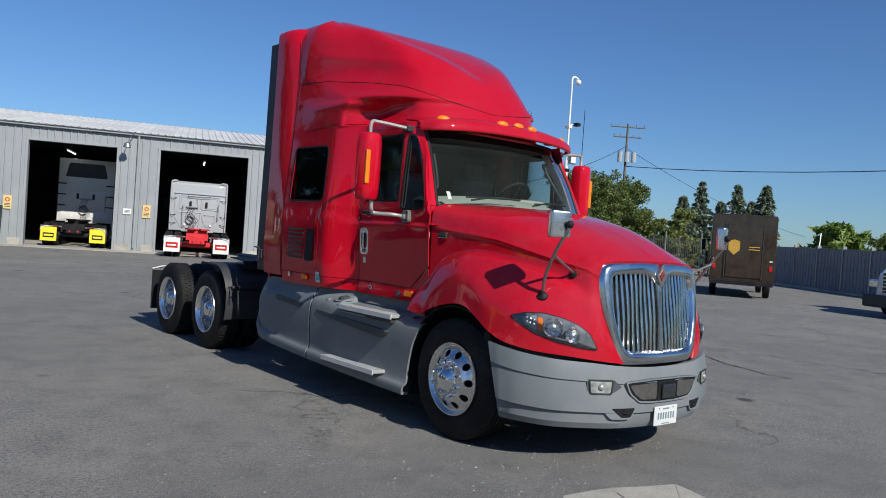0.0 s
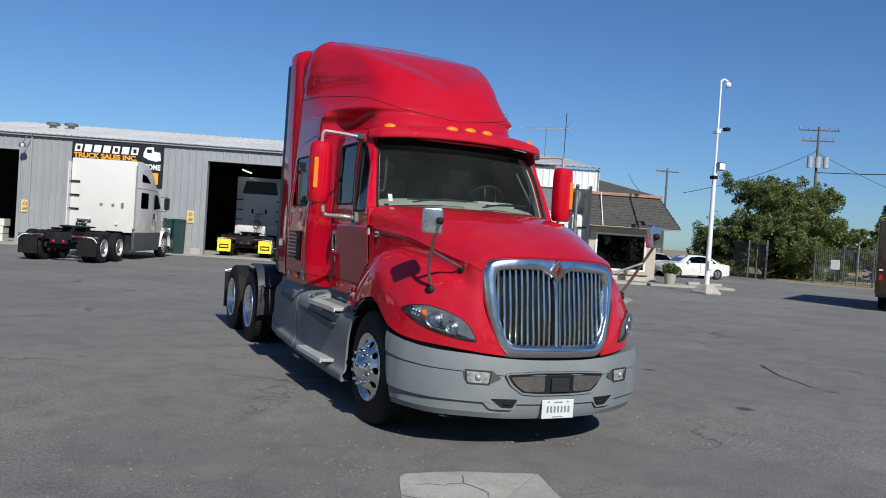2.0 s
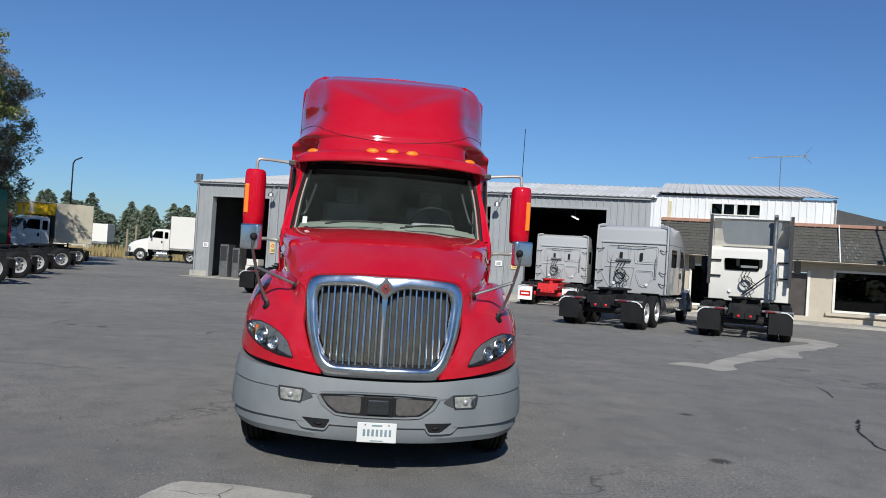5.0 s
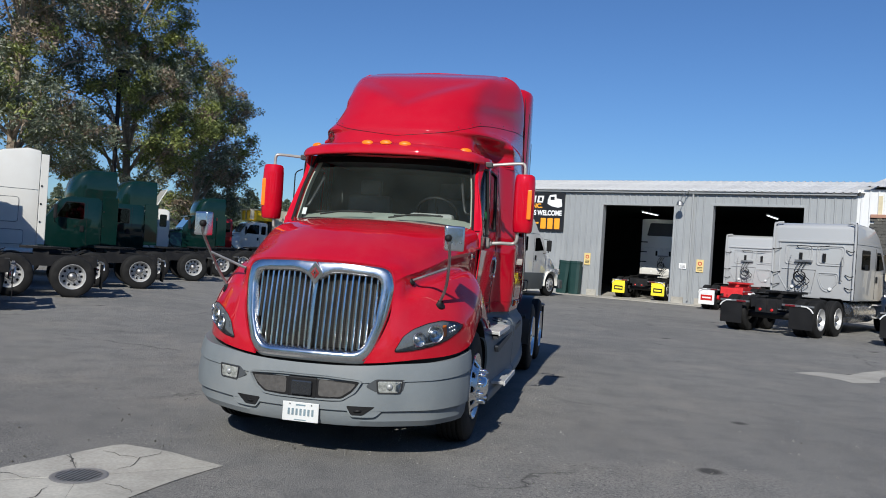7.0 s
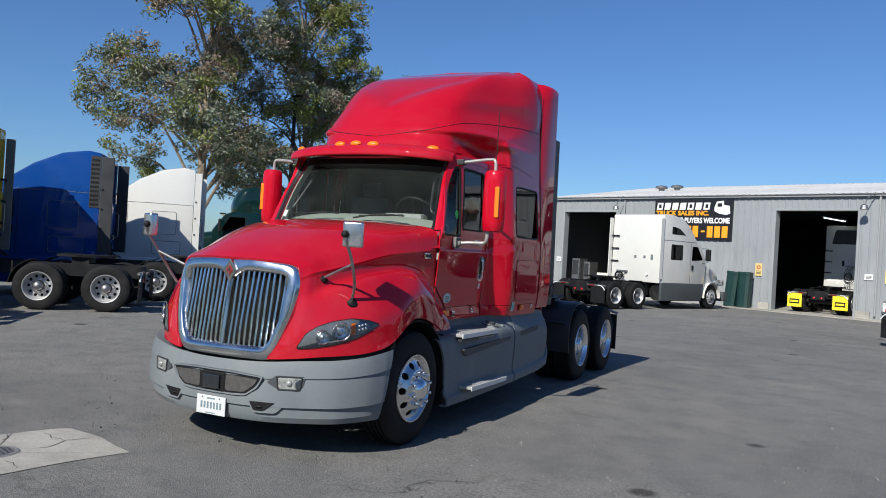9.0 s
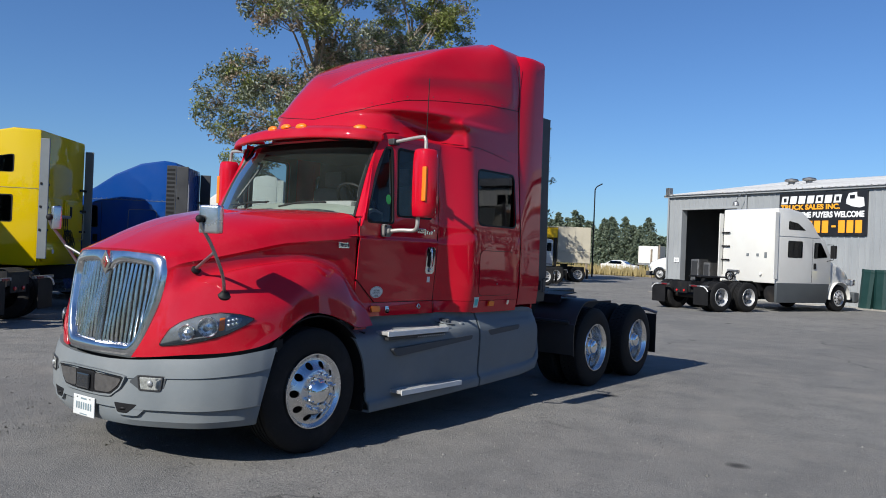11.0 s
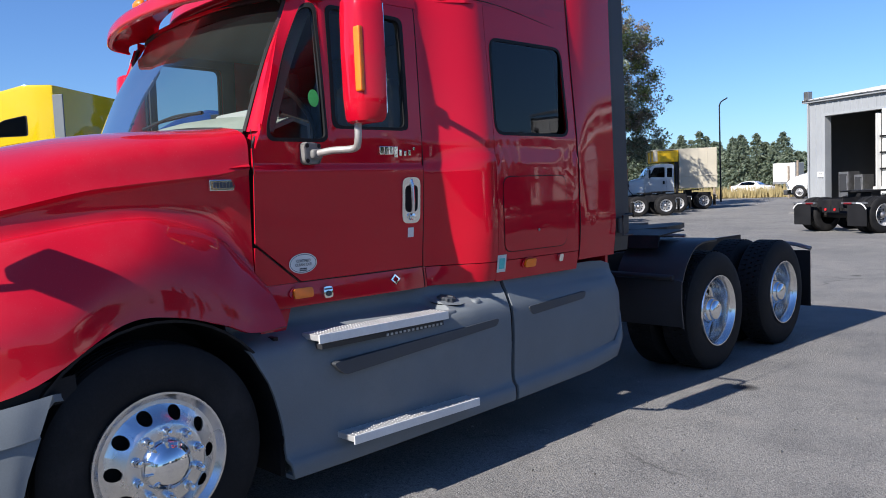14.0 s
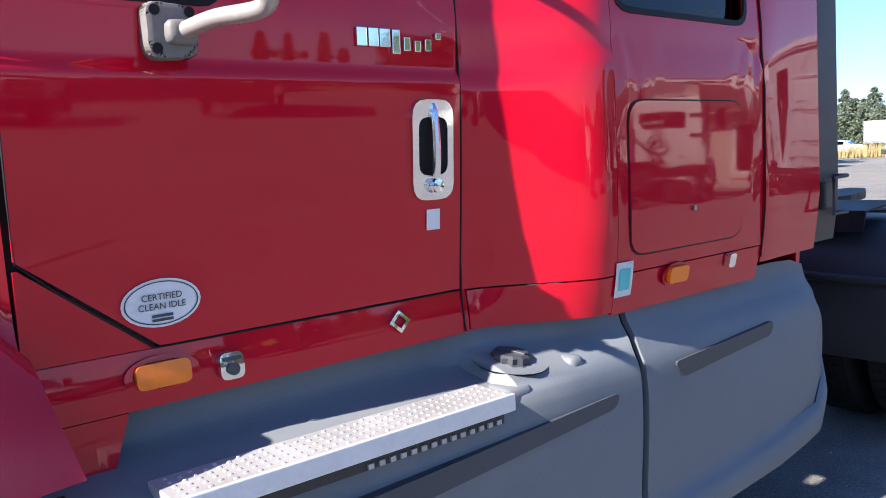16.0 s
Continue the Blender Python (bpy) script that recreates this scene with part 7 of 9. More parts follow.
for y in (-2.6, -3.7, -5.53, -7.0):
    part("cross_member", boxed(-.4, .4, y - .06, y + .06, .76, .95, .006), M_frame, hero)
part("rear_deck", boxed(-.42, .42, -4.3, -3.55, 1.0, 1.03, .006), M_black, hero)
for k in range(6):
    part("deck_bar", boxed(-.40, .40, -4.27 + k * .12, -4.22 + k * .12, 1.03, 1.042, .004), M_black, hero)
for x, y, z, r in ((-.62, -3.75, .95, .10), (.62, -3.75, .95, .10)):
    part("air_dryer", rod(bmesh.new(), (x, y, z - .2), (x, y, z + .14), r, 16), M_frame, hero, smooth=40)
# fifth wheel
fw = thing("fifth_wheel")
fw.parent = hero
poly = [(-.45, -5.0), (-.5, -5.35), (-.42, -5.75), (-.30, -6.05), (-.16, -6.12), (-.07, -5.7), (.07, -5.7), (.16, -6.12), (.30, -6.05), (.42, -5.75), (.5, -5.35), (.45, -5.0)]
bm = bmesh.new()
prism(bm, poly, 1.13, 1.18, "z", .006)
part("top_plate", bm, surface("greasy_steel", (0.014, 0.013, 0.012), 0.6, 0.2, vary=0.3, scale=8, bump=0.2), fw, "greasy black coupling plate")
part("pedestal", boxed(-.42, -.3, -5.6, -5.25, .99, 1.13, .02), M_frame, fw)
part("pedestal", boxed(.3, .42, -5.6, -5.25, .99, 1.13, .02), M_frame, fw)
bm = bmesh.new()
tube(bm, [(-.3, -5.2, 1.12), (-.8, -5.15, 1.11)], .015, 6)
part("release_handle", bm, M_steel, fw)
# hoses and latch behind the sleeper
for k, x in enumerate((-.2, 0.0, .2)):
    bm = bmesh.new()
    tube(bm, [(x, -3.48, 1.9), (x + .05, -3.65, 1.5), (x + .15, -3.75, 1.2), (x + .05, -3.9, 1.08)], .018, 6, 16)
    part("air_hose", bm, M_black, hero, smooth=True)
for s in (1, -1):
    bm = bmesh.new()
    tube(bm, [(s * 1.20, -3.56, 1.23), (s * 1.255, -3.56, 1.235), (s * 1.26, -3.43, 1.235), (s * 1.26, -3.43, 1.375), (s * 1.255, -3.56, 1.38), (s * 1.20, -3.56, 1.38)], .008, 6)
    part("extender_latch", bm, M_plastic_dark, hero, "bent dark wire latch", smooth=True)
    part("latch_plate", boxed(*sorted((s * 1.19, s * 1.225)), -3.50, -3.44, 1.25, 1.36, .008), M_plastic_dark, hero)

# ---- parked tractors ----
M_yellow = car_paint("yellow_paint", (0.60, 0.42, 0.0), 0.35, 0.03)
M_blue = car_paint("blue_paint", (0.004, 0.05, 0.235), 0.3, 0.012)
M_green = car_paint("green_paint", (0.0018, 0.0165, 0.0142), 0.3, 0.01)
M_truck_white = car_paint("truck_white", (0.66, 0.65, 0.61), 0.35, 0.12)
M_truck_silver = car_paint("truck_silver", (0.38, 0.39, 0.40), 0.32, 0.10)
M_truck_red = car_paint("truck_red", (0.42, 0.012, 0.015), 0.35, 0.08)
M_red_frame = surface("red_chassis", (0.62, 0.02, 0.025), 0.45, vary=0.15, scale=4, fine=60, bump=0.1)
M_flap_yellow = surface("yellow_flap", (0.85, 0.68, 0.03), 0.5, vary=0.1, scale=4, fine=60, bump=0.05)
M_flap_white = surface("white_flap", (0.75, 0.75, 0.74), 0.5, vary=0.1, scale=4, fine=60, bump=0.05, dirt=(0.35, 0.32, 0.28))
M_rim = surface("weathered_aluminium", (0.52, 0.52, 0.52), 0.4, 0.4, vary=0.1, scale=5, fine=80, bump=0.08, dirt=(0.4, 0.37, 0.32), dirt_amount=0.35)
M_side_glass = glass("truck_side_glass", (0.10, 0.14, 0.14))


MASTER = {}


def shared_wheel(parent, x, y, side, deep, name):
    """Wheels of the parked trucks share their meshes: tyre, disc and hub."""
    at = pose(x, y, 0.5, 0, 0, 0 if side > 0 else 180)
    if "tyre" not in MASTER:
        o = part(name, tyre_mesh(0.5, 0.275, 3, 36), M_tyre, parent, smooth=True, at=at)
        MASTER["tyre"] = o
    else:
        o = again(MASTER["tyre"], parent, at, name)
    if deep is None:
        return o
    key = "deep" if deep else "flush"
    if key not in MASTER:
        bm = bmesh.new()
        d = -0.15 if deep else 0.0
        revolve(bm, [(0.302, 0.002), (0.298, 0.012), (0.285, 0.008), (0.262, -0.03), (0.25, d * 0.9 - 0.02), (0.24, d - 0.02)], 32)
        holed_ring(bm, 0.165, 0.24, 10, 0.033, 0.205, lambda r: d - 0.02 + (0.0 if deep else 0.05) * (0.24 - r) / 0.075, n=8)
        revolve(bm, [(0.165, d - 0.02 + (0 if deep else .05)), (0.11, d + (0 if deep else .05))], 24)
        MASTER[key] = part("rim", bm, M_rim, o, smooth=35)
        bm = bmesh.new()
        h = d + 0.17 if deep else 0.15
        revolve(bm, [(0.095, d - 0.03), (0.092, h - 0.05), (0.065, h - 0.02), (0.03, h), (0.001, h)], 18)
        for k in range(10):
            a = 2 * math.pi * k / 10
            rod(bm, (d + .0, .14 * math.cos(a), .14 * math.sin(a)), (d + .075 if not deep else d + .05, .14 * math.cos(a), .14 * math.sin(a)), .017, 6)
        MASTER[key + "hub"] = part("hub", bm, M_steel, o, smooth=40)
        bm = bmesh.new()
        revolve(bm, [(0.26, d - 0.06), (0.02, d - 0.06)], 20)
        MASTER[key + "drum"] = part("drum", bm, M_black, o)
    else:
        again(MASTER[key], o, Matrix())
        again(MASTER[key + "hub"], o, Matrix())
        again(MASTER[key + "drum"], o, Matrix())
    return o


def glass_patch(t, poly, x, s, name="side_window"):
    """A dark window set in a rubber seal on a cab's side."""
    bm = bmesh.new()
    prism(bm, rounded(poly, .06, 3), *sorted((s * (x - .03), s * (x + .004))), "x")
    w = part(name, bm, M_black, t)
    cy, cz = sum(p[0] for p in poly) / len(poly), sum(p[1] for p in poly) / len(poly)
    bm = bmesh.new()
    prism(bm, rounded([(cy + (a - cy) * .92, cz + (b - cz) * .92) for a, b in poly], .05, 3), *sorted((s * (x + .004), s * (x + .010))), "x")
    part("pane", bm, M_side_glass, w)


SHAPES = {
    "high": [(0, .98), (0, 3.86), (.35, 3.92), (.95, 3.80), (1.6, 3.45), (2.15, 3.0), (2.45, 2.72), (2.62, 2.62), (3.02, 1.98), (3.02, .98)],
    "tall": [(0, .98), (0, 3.95), (.6, 3.98), (1.3, 3.84), (1.85, 3.4), (2.2, 2.9), (2.45, 2.66), (2.62, 2.58), (3.02, 1.98), (3.02, .98)],
    "mid": [(0, .98), (0, 2.98), (.25, 3.06), (1.6, 3.03), (2.2, 2.85), (2.6, 2.6), (3.02, 1.98), (3.02, .98)],
    "day": [(0, .98), (0, 2.66), (.15, 2.74), (1.0, 2.74), (1.3, 2.62), (1.75, 1.98), (1.75, .98)],
}


M_tail_dark = surface("dark_red_lens", (0.16, 0.008, 0.012), 0.3, vary=0.2, scale=20, fine=200, bump=0.1, coat=0.6)


def tractor(name, label, at, paint, kind="high", gap=2.1, half=1.2, chassis=None, flaps=None, fairing=None, skirt=None, extender=None,
            wheelbase=None, lower=None, hood=True, detail_back=True, rail_end=-1.25, top=1.0, ext_len=.2, panes=True, opening=False, panels=True, ribs=False, tidy=False):
    t = thing(name, label, "truck", at=at)
    g = gap
    fr = chassis or M_frame
    body = [(y + g, z if z < 2.6 else 2.6 + (z - 2.6) * top) for y, z in SHAPES[kind]]
    L = 1.75 if kind == "day" else 3.02
    bm = bmesh.new()
    prism(bm, body, -half, half, "x", .075)
    part("cab", bm, paint, t, smooth=50)
    steer = g + L + 0.55
    # chassis
    for s in (1, -1):
        part("frame_rail", boxed(*sorted((s * .40, s * .43)), rail_end, steer + .6, .70, .98), fr, t)
        for y in (-.665, .665):
            shared_wheel(t, s * 1.24, y, s, True, "drive_wheel")
            shared_wheel(t, s * .90, y, s, None, "inner_wheel")
        shared_wheel(t, s * 1.16, steer, s, False, "front_wheel")
        fl = flaps or M_black
        f = part("mud_flap", boxed(*sorted((s * .64, s * 1.26)), -1.33, -1.315, .22, .82), fl, t)
        part("flap_bracket", boxed(*sorted((s * .45, s * 1.27)), -1.345, -1.29, .82, .87), M_steel, t)
        bm = bmesh.new()
        tube(bm, [(s * .95, -1.352, .842), (s * 1.10, -1.352, .83), (s * 1.20, -1.352, .77), (s * 1.27, -1.352, .68)], .018, 5)
        part("flap_trim", bm, M_white, t)
        if fl is M_flap_white:
            part("flap_mark", boxed(*sorted((s * .72, s * 1.18)), -1.337, -1.331, .38, .6), M_redlens, t, "red oval mark")
            part("flap_stroke", boxed(*sorted((s * .78, s * 1.12)), -1.3395, -1.336, .46, .52), M_flap_white, t)
        if fl is M_flap_yellow:
            part("flap_mark", boxed(*sorted((s * .74, s * 1.16)), -1.337, -1.331, .36, .56), M_black, t, "dark lettering block")
            part("flap_stroke", boxed(*sorted((s * .78, s * 1.12)), -1.3395, -1.336, .42, .5), M_flap_yellow, t)
        bm = bmesh.new()
        arc = [(yy, zz) for yy, zz in [(.665 + .58 * math.cos(a), .5 + .58 * math.sin(a)) for a in [radians(5 + 70 * k / 8) for k in range(9)]]]
        grid_faces(bm, [[Vector((s * x, y, z)) for y, z in arc] for x in (.66, 1.24)])
        if kind != "day" or fairing is None:
            part("quarter_fender", thicken(bm, .015), M_black, t, smooth=True)
        else:
            bm.free()
        part("axle", rod(bmesh.new(), (0, -.665, .5), (s * 1.0, -.665, .5), .1, 10), fr, t)
        part("axle", rod(bmesh.new(), (0, .665, .5), (s * 1.0, .665, .5), .1, 10), fr, t)
        # windows
        if kind == "day":
            glass_patch(t, [(g + .55, 2.55), (g + 1.15, 2.55), (g + 1.45, 2.0), (g + .55, 1.95)], half, s)
            if fairing is None:
                glass_patch(t, [(g + .12, 2.5), (g + .42, 2.5), (g + .42, 1.95), (g + .12, 1.95)], half, s)
        else:
            glass_patch(t, [(g + 2.0, 2.5), (g + 2.38, 2.5), (g + 2.78, 1.98), (g + 1.98, 1.92)], half, s)
            if panes:
              glass_patch(t, [(g + .55, 2.52), (g + 1.35, 2.52), (g + 1.35, 1.92), (g + .55, 1.92)], half, s, "sleeper_window")
            if panes and kind in ("high", "tall"):
                glass_patch(t, [(g + .55, 2.6 + .80 * top), (g + 1.05, 2.6 + .72 * top), (g + 1.5, 2.6 + .40 * top), (g + .55, 2.6 + .40 * top)], half, s, "upper_window")
        # door lines and handle
        dy = g + (.48 if kind == "day" else 1.9)
        bm = bmesh.new()
        tube(bm, [(s * (half + .001), dy, 1.05), (s * (half + .001), dy, 2.6)], .006, 4)
        part("door_gap", bm, M_black, t)
        part("door_handle", boxed(*sorted((s * half, s * (half + .03))), dy + .08, dy + .2, 1.55, 1.75, .01), M_black, t)
        # mirrors
        my = g + L - .28
        bm = bmesh.new()
        tube(bm, [(s * half, my, 2.45), (s * (half + .25), my, 2.45), (s * (half + .25), my, 1.9), (s * half, my, 1.85)], .015, 5)
        part("mirror_arm", bm, M_black, t)
        part("mirror", boxed(*sorted((s * (half + .16), s * (half + .36))), my - .06, my + .05, 1.95, 2.42, .03), M_black, t)
        # tank, steps and skirts
        part("fuel_tank", rod(bmesh.new(), (s * .88, g + .15, .62), (s * .88, g + L - .75, .62), .31, 20), M_alu if skirt is None else M_frame, t, smooth=40)
        if skirt is not None:
            bm = bmesh.new()
            prism(bm, [(g + .02, .32), (g + .02, 1.02), (g + L - .1, 1.02), (g + L - .25, .32)], *sorted((s * (half - .1), s * (half + .01))), "x", .03)
            part("side_skirt", bm, skirt, t, smooth=50)
        else:
            for z in (.45, .85):
                part("step", boxed(*sorted((s * 1.08, s * 1.26)), g + L - .9, g + L - .45, z, z + .04, .01), M_tread, t)
        if extender is not None:
            part("side_extender", boxed(*sorted((s * (half - .01), s * (half + .03))), g - ext_len, g - .0, 1.15, 2.6 + 1.15 * top if kind in ("high", "tall") else 2.78 if fairing else 2.9, .012), extender, t)
    # fifth wheel
    fw = thing("fifth_wheel")
    fw.parent = t
    bm = bmesh.new()
    prism(bm, [(-.45, .5), (-.5, .1), (-.42, -.3), (-.28, -.6), (-.14, -.65), (-.07, -.2), (.07, -.2), (.14, -.65), (.28, -.6), (.42, -.3), (.5, .1), (.45, .5)], 1.12, 1.17, "z")
    part("top_plate", bm, chassis if chassis else M_black, fw)
    part("pedestal", boxed(-.4, .4, -.15, .2, .98, 1.12), fr, fw)
    part("cross_member", boxed(-.4, .4, rail_end, rail_end + .1, .72, .96), fr, t)
    part("cross_member", boxed(-.4, .4, g - .6, g - .45, .74, .95), fr, t)
    for s in (1, -1):
        bm = bmesh.new()
        revolve(bm, [(.04, 0), (.04, -.02), (.02, -.03), (.001, -.032)], 14, "y")
        part("tail_lamp", bm, M_redlens, t, at=pose(s * .16, rail_end - .012, .66))
        part("marker_bar", boxed(*sorted((s * .54, s * .80)), -1.36, -1.342, .815, .862, .006), M_tail_dark, t)
        part("tail_box", boxed(*sorted((s * .004, s * .30)), rail_end - .01, rail_end + .02, .58, .92, .006), fr, t)
    # front: hood, fenders, bumper, windscreen
    if hood:
        h0 = g + L
        rows_ = []
        for y, w, z0, z1 in ((h0 - .02, 1.12, .75, 1.97), (h0 + .5, 1.08, .75, 1.86), (h0 + 1.1, .98, .72, 1.68), (h0 + 1.5, .85, .70, 1.50), (h0 + 1.68, .72, .70, 1.35)):
            pts = [(-w, z0), (-w, z1 - .25), (-w * .93, z1 - .1), (-w * .75, z1 - .02), (0, z1 + .03), (w * .75, z1 - .02), (w * .93, z1 - .1), (w, z1 - .25), (w, z0)]
            rows_.append([Vector((a, y, b)) for a, b in pts])
        bm = bmesh.new()
        vs = grid_faces(bm, rows_)
        bm.faces.new(vs[-1])
        bmesh.ops.recalc_face_normals(bm, faces=bm.faces[:])
        part("hood", bm, paint, t, smooth=50)
        for s in (1, -1):
            bm = bmesh.new()
            arc = [(steer + .60 * math.cos(a), .5 + .60 * math.sin(a)) for a in [radians(-5 + 190 * k / 14) for k in range(15)]]
            grid_faces(bm, [[Vector((s * x, y, z)) for y, z in arc] for x in (.8, 1.14, 1.22, 1.23)])
            part("front_fender", thicken(bm, .015), paint, t, smooth=60)
            part("headlight", boxed(*sorted((s * .72, s * 1.1)), h0 + 1.45, h0 + 1.62, .95, 1.2, .05), M_alu, t)
        part("front_bumper", boxed(-1.18, 1.18, h0 + 1.45, h0 + 1.78, .32, .72, .07), lower or skirt or M_plastic_dark, t)
        part("grille", boxed(-.5, .5, h0 + 1.66, h0 + 1.72, .8, 1.42, .03), M_plastic_dark, t)
        for k in range(5):
            part("grille_bar", boxed(-.48, .48, h0 + 1.715, h0 + 1.74, .86 + k * .11, .89 + k * .11), M_alu, t)
        # windscreen on the sloped front of the cab
        za, ya, zb, yb = 2.02, h0 - .02, 2.56, g + L - .40
        bm = bmesh.new()
        d = Vector((0, .64, .40)).normalized() * .012
        vs = [bm.verts.new(Vector(v) + d) for v in ((-1.05, ya, za), (1.05, ya, za), (.98, yb, zb), (-.98, yb, zb))]
        bm.faces.new(vs)
        part("windscreen", bm, M_side_glass, t)
    if fairing is not None:
        w = half - .03
        rows_ = []
        for z, yf, k in ((2.68, 1.14, 1.0), (2.88, 1.16, 1.0), (3.12, 1.12, 1.0), (3.34, 1.04, .99), (3.51, .93, .97), (3.63, .77, .92), (3.70, .55, .83)):
            rows_.append([(0, g + yf, z), (w * .5 * k, g + yf - .04, z), (w * .86 * k, g + yf - .16, z), (w * k, g + yf * .62, z), (w * k, g + yf * .3, z), (w * k, g - (.42 if ext_len > .4 else -.02), z)])
        fr_ = net(rows_, 18, 16)
        fr_.append([Vector((p.x * .3, p.y, 3.745)) for p in fr_[-1]])
        bm = bmesh.new()
        grid_faces(bm, mirror_rows(fr_))
        bmesh.ops.remove_doubles(bm, verts=bm.verts[:], dist=1e-5)
        part("roof_fairing", thicken(bm, .02), fairing, t, "rounded roof fairing", smooth=60)
        part("cab_visor", boxed(-half + .1, half - .1, g + 1.28, g + 1.5, 2.62, 2.67, .02), fairing, t)
    for s in (1, -1):
        if kind != "day" and not panes:
            # flush hatches and the swept seam on the sleeper's side
            for a, b, z0, z1 in ((.5, 1.2, 1.75, 2.42), (.35, 1.15, 1.14, 1.52)):
                bm = bmesh.new()
                prism(bm, rounded([(g + a, z0), (g + b, z0), (g + b, z1), (g + a, z1)], .07), *sorted((s * half, s * (half + .008))), "x")
                part("side_hatch", bm, paint, t)
                edge_ = [Vector((s * (half + .007), p[0], p[1])) for p in rounded([(g + a - .01, z0 - .01), (g + b + .01, z0 - .01), (g + b + .01, z1 + .01), (g + a - .01, z1 + .01)], .08)]
                bm = bmesh.new()
                tube(bm, edge_ + edge_[:1], .007, 4)
                part("hatch_gap", bm, M_plastic_grey, t)
        if kind != "day":
            bm = bmesh.new()
            tube(bm, [(s * (half + .002), g + .03, 2.66), (s * (half + .002), g + 1.2, 2.67), (s * (half + .002), g + 2.3, 2.66)], .007, 4, 10)
            part("body_seam", bm, M_plastic_grey, t)
    if detail_back:
        crest = 2.6 + (max(z for y, z in SHAPES[kind] if y < .3) - 2.6) * top
        yb = g - .004
        mid_z = min(crest - .55, 2.15)
        for x0, x1, z0, z1 in () if not panels or ribs else ((-half + .14, -.06, 1.62, mid_z + .35), (.06, half - .14, 1.62, mid_z + .35), (-half + .14, half - .14, 1.08, 1.5)):
            bm = bmesh.new()
            prism(bm, rounded([(x0, z0), (x1, z0), (x1, z1), (x0, z1)], .10), yb - .035, g + .02, "y", .012)
            part("back_panel", bm, paint, t, smooth=30)
            bm = bmesh.new()
            k = .07
            prism(bm, rounded([(x0 + k, z0 + k), (x1 - k, z0 + k), (x1 - k, z1 - k), (x0 + k, z1 - k)], .07), yb - .05, yb - .02, "y", .008)
            part("back_panel", bm, paint, t, smooth=30)
        # flat dark panel stands in for the shaded hollow of the fairing
        if opening:
            bm = bmesh.new()
            prism(bm, rounded([(-half + .3, crest - .85), (half - .3, crest - .85), (half - .45, crest - .2), (-half + .45, crest - .2)], .08), yb - .012, g + .02, "y")
            part("fairing_opening", bm, M_plastic_dark, t, "dark panel for the shaded hollow of the roof fairing")
        for x in (-.34, .34) if kind != "high" and not tidy else ():
            part("vent_slot", boxed(x - .05, x + .05, yb - .065, yb - .045, mid_z - .05, mid_z + .2, .008), M_black, t)
        for s in (1, -1):
            part("round_lamp", rod(bmesh.new(), (s * .55, yb - .06, 1.3), (s * .55, yb - .02, 1.3), .05, 14), M_white, t)
            for z in (1.75, 2.25, 2.75):
                if z < crest - .2 and not ribs and not (tidy and s > 0):
                    part("hinge_bar", boxed(*sorted((s * (half - .36), s * (half + .05))), g - .07, g - .03, z, z + .05, .008), M_black, t)
        if ribs:
            # pressed ribs: two upper fields, a header and the outline round the lower field
            fields = [[(-.81, 2.0), (-.04, 2.0), (-.04, 2.58), (-.81, 2.58)], [(.12, 2.0), (.89, 2.0), (.89, 2.58), (.12, 2.58)],
                      [(.17, 1.60), (.30, 1.27), (.48, 1.20), (.75, 1.52), (.75, 1.77), (.17, 1.77)]]
            for poly in fields:
                for k, r, d in ((0.0, .020, .004), (.075, .010, .002)):
                    cx, cz = sum(p[0] for p in poly) / len(poly), sum(p[1] for p in poly) / len(poly)
                    shrunk = [(cx + (px - cx) * (1 - k * 2.2), cz + (pz - cz) * (1 - k * 2.6)) for px, pz in poly]
                    ring = [Vector((p[0], yb - d, p[1])) for p in rounded(shrunk, .09)]
                    bm = bmesh.new()
                    tube(bm, ring + ring[:1], r, 6)
                    part("pressed_rib", bm, paint, t, smooth=True)
            bm = bmesh.new()
            tube(bm, [(-1.0, yb - .004, 2.66), (-1.0, yb - .004, 1.62), (-.72, yb - .004, 1.18), (.0, yb - .004, 1.15), (.1, yb - .004, 1.85), (-.9, yb - .004, 1.85)], .018, 6)
            part("pressed_rib", bm, paint, t, smooth=True)
            part("header", boxed(-half + .16, half - .03, yb - .045, g + .01, 2.66, 2.72, .014), paint, t)
            for s in (1, -1):
                bm = bmesh.new()
                tube(bm, [(s * (half - .02), g - .05, 1.02), (s * (half - .02), g - .05, crest - .25), (s * (half - .08), g - .02, crest - .03), (s * (half - .26), g + .05, crest)], .035, 8, 18)
                part("corner_post", bm, paint, t, "bright rounded corner upright", smooth=True)
                bm = bmesh.new()
                tube(bm, [(s * (half + .012), g - .02, 1.02), (s * (half + .012), g - .02, crest - .2), (s * (half - .05), g + .02, crest + .01)], .012, 5, 12)
                part("edge_seal", bm, M_black, t, smooth=True)
                for z in (1.35, 1.72, 2.45):
                    bm = bmesh.new()
                    tube(bm, [(s * (half - .01), g - .09, z), (s * (half - .1), g - .11, z - .03), (s * (half - .26), g - .03, z + .02)], .014, 5, 8)
                    part("tie_hook", bm, M_black, t, smooth=True)
            bm = bmesh.new()
            tube(bm, [(-.43, g - .03, 2.5), (-.42, g - .1, 2.56), (.2, g - .1, 2.54), (.5, g - .12, 2.58)], .012, 5, 10)
            part("hose_arm", bm, M_black, t, smooth=True)
            bm = bmesh.new()
            tube(bm, [(-.62, g - .08, 2.25), (-.66, g - .1, 2.1), (-.66, g - .1, 1.3), (-.6, g - .06, 1.2)], .012, 5, 10)
            part("grab_bar", bm, M_steel, t, smooth=True)
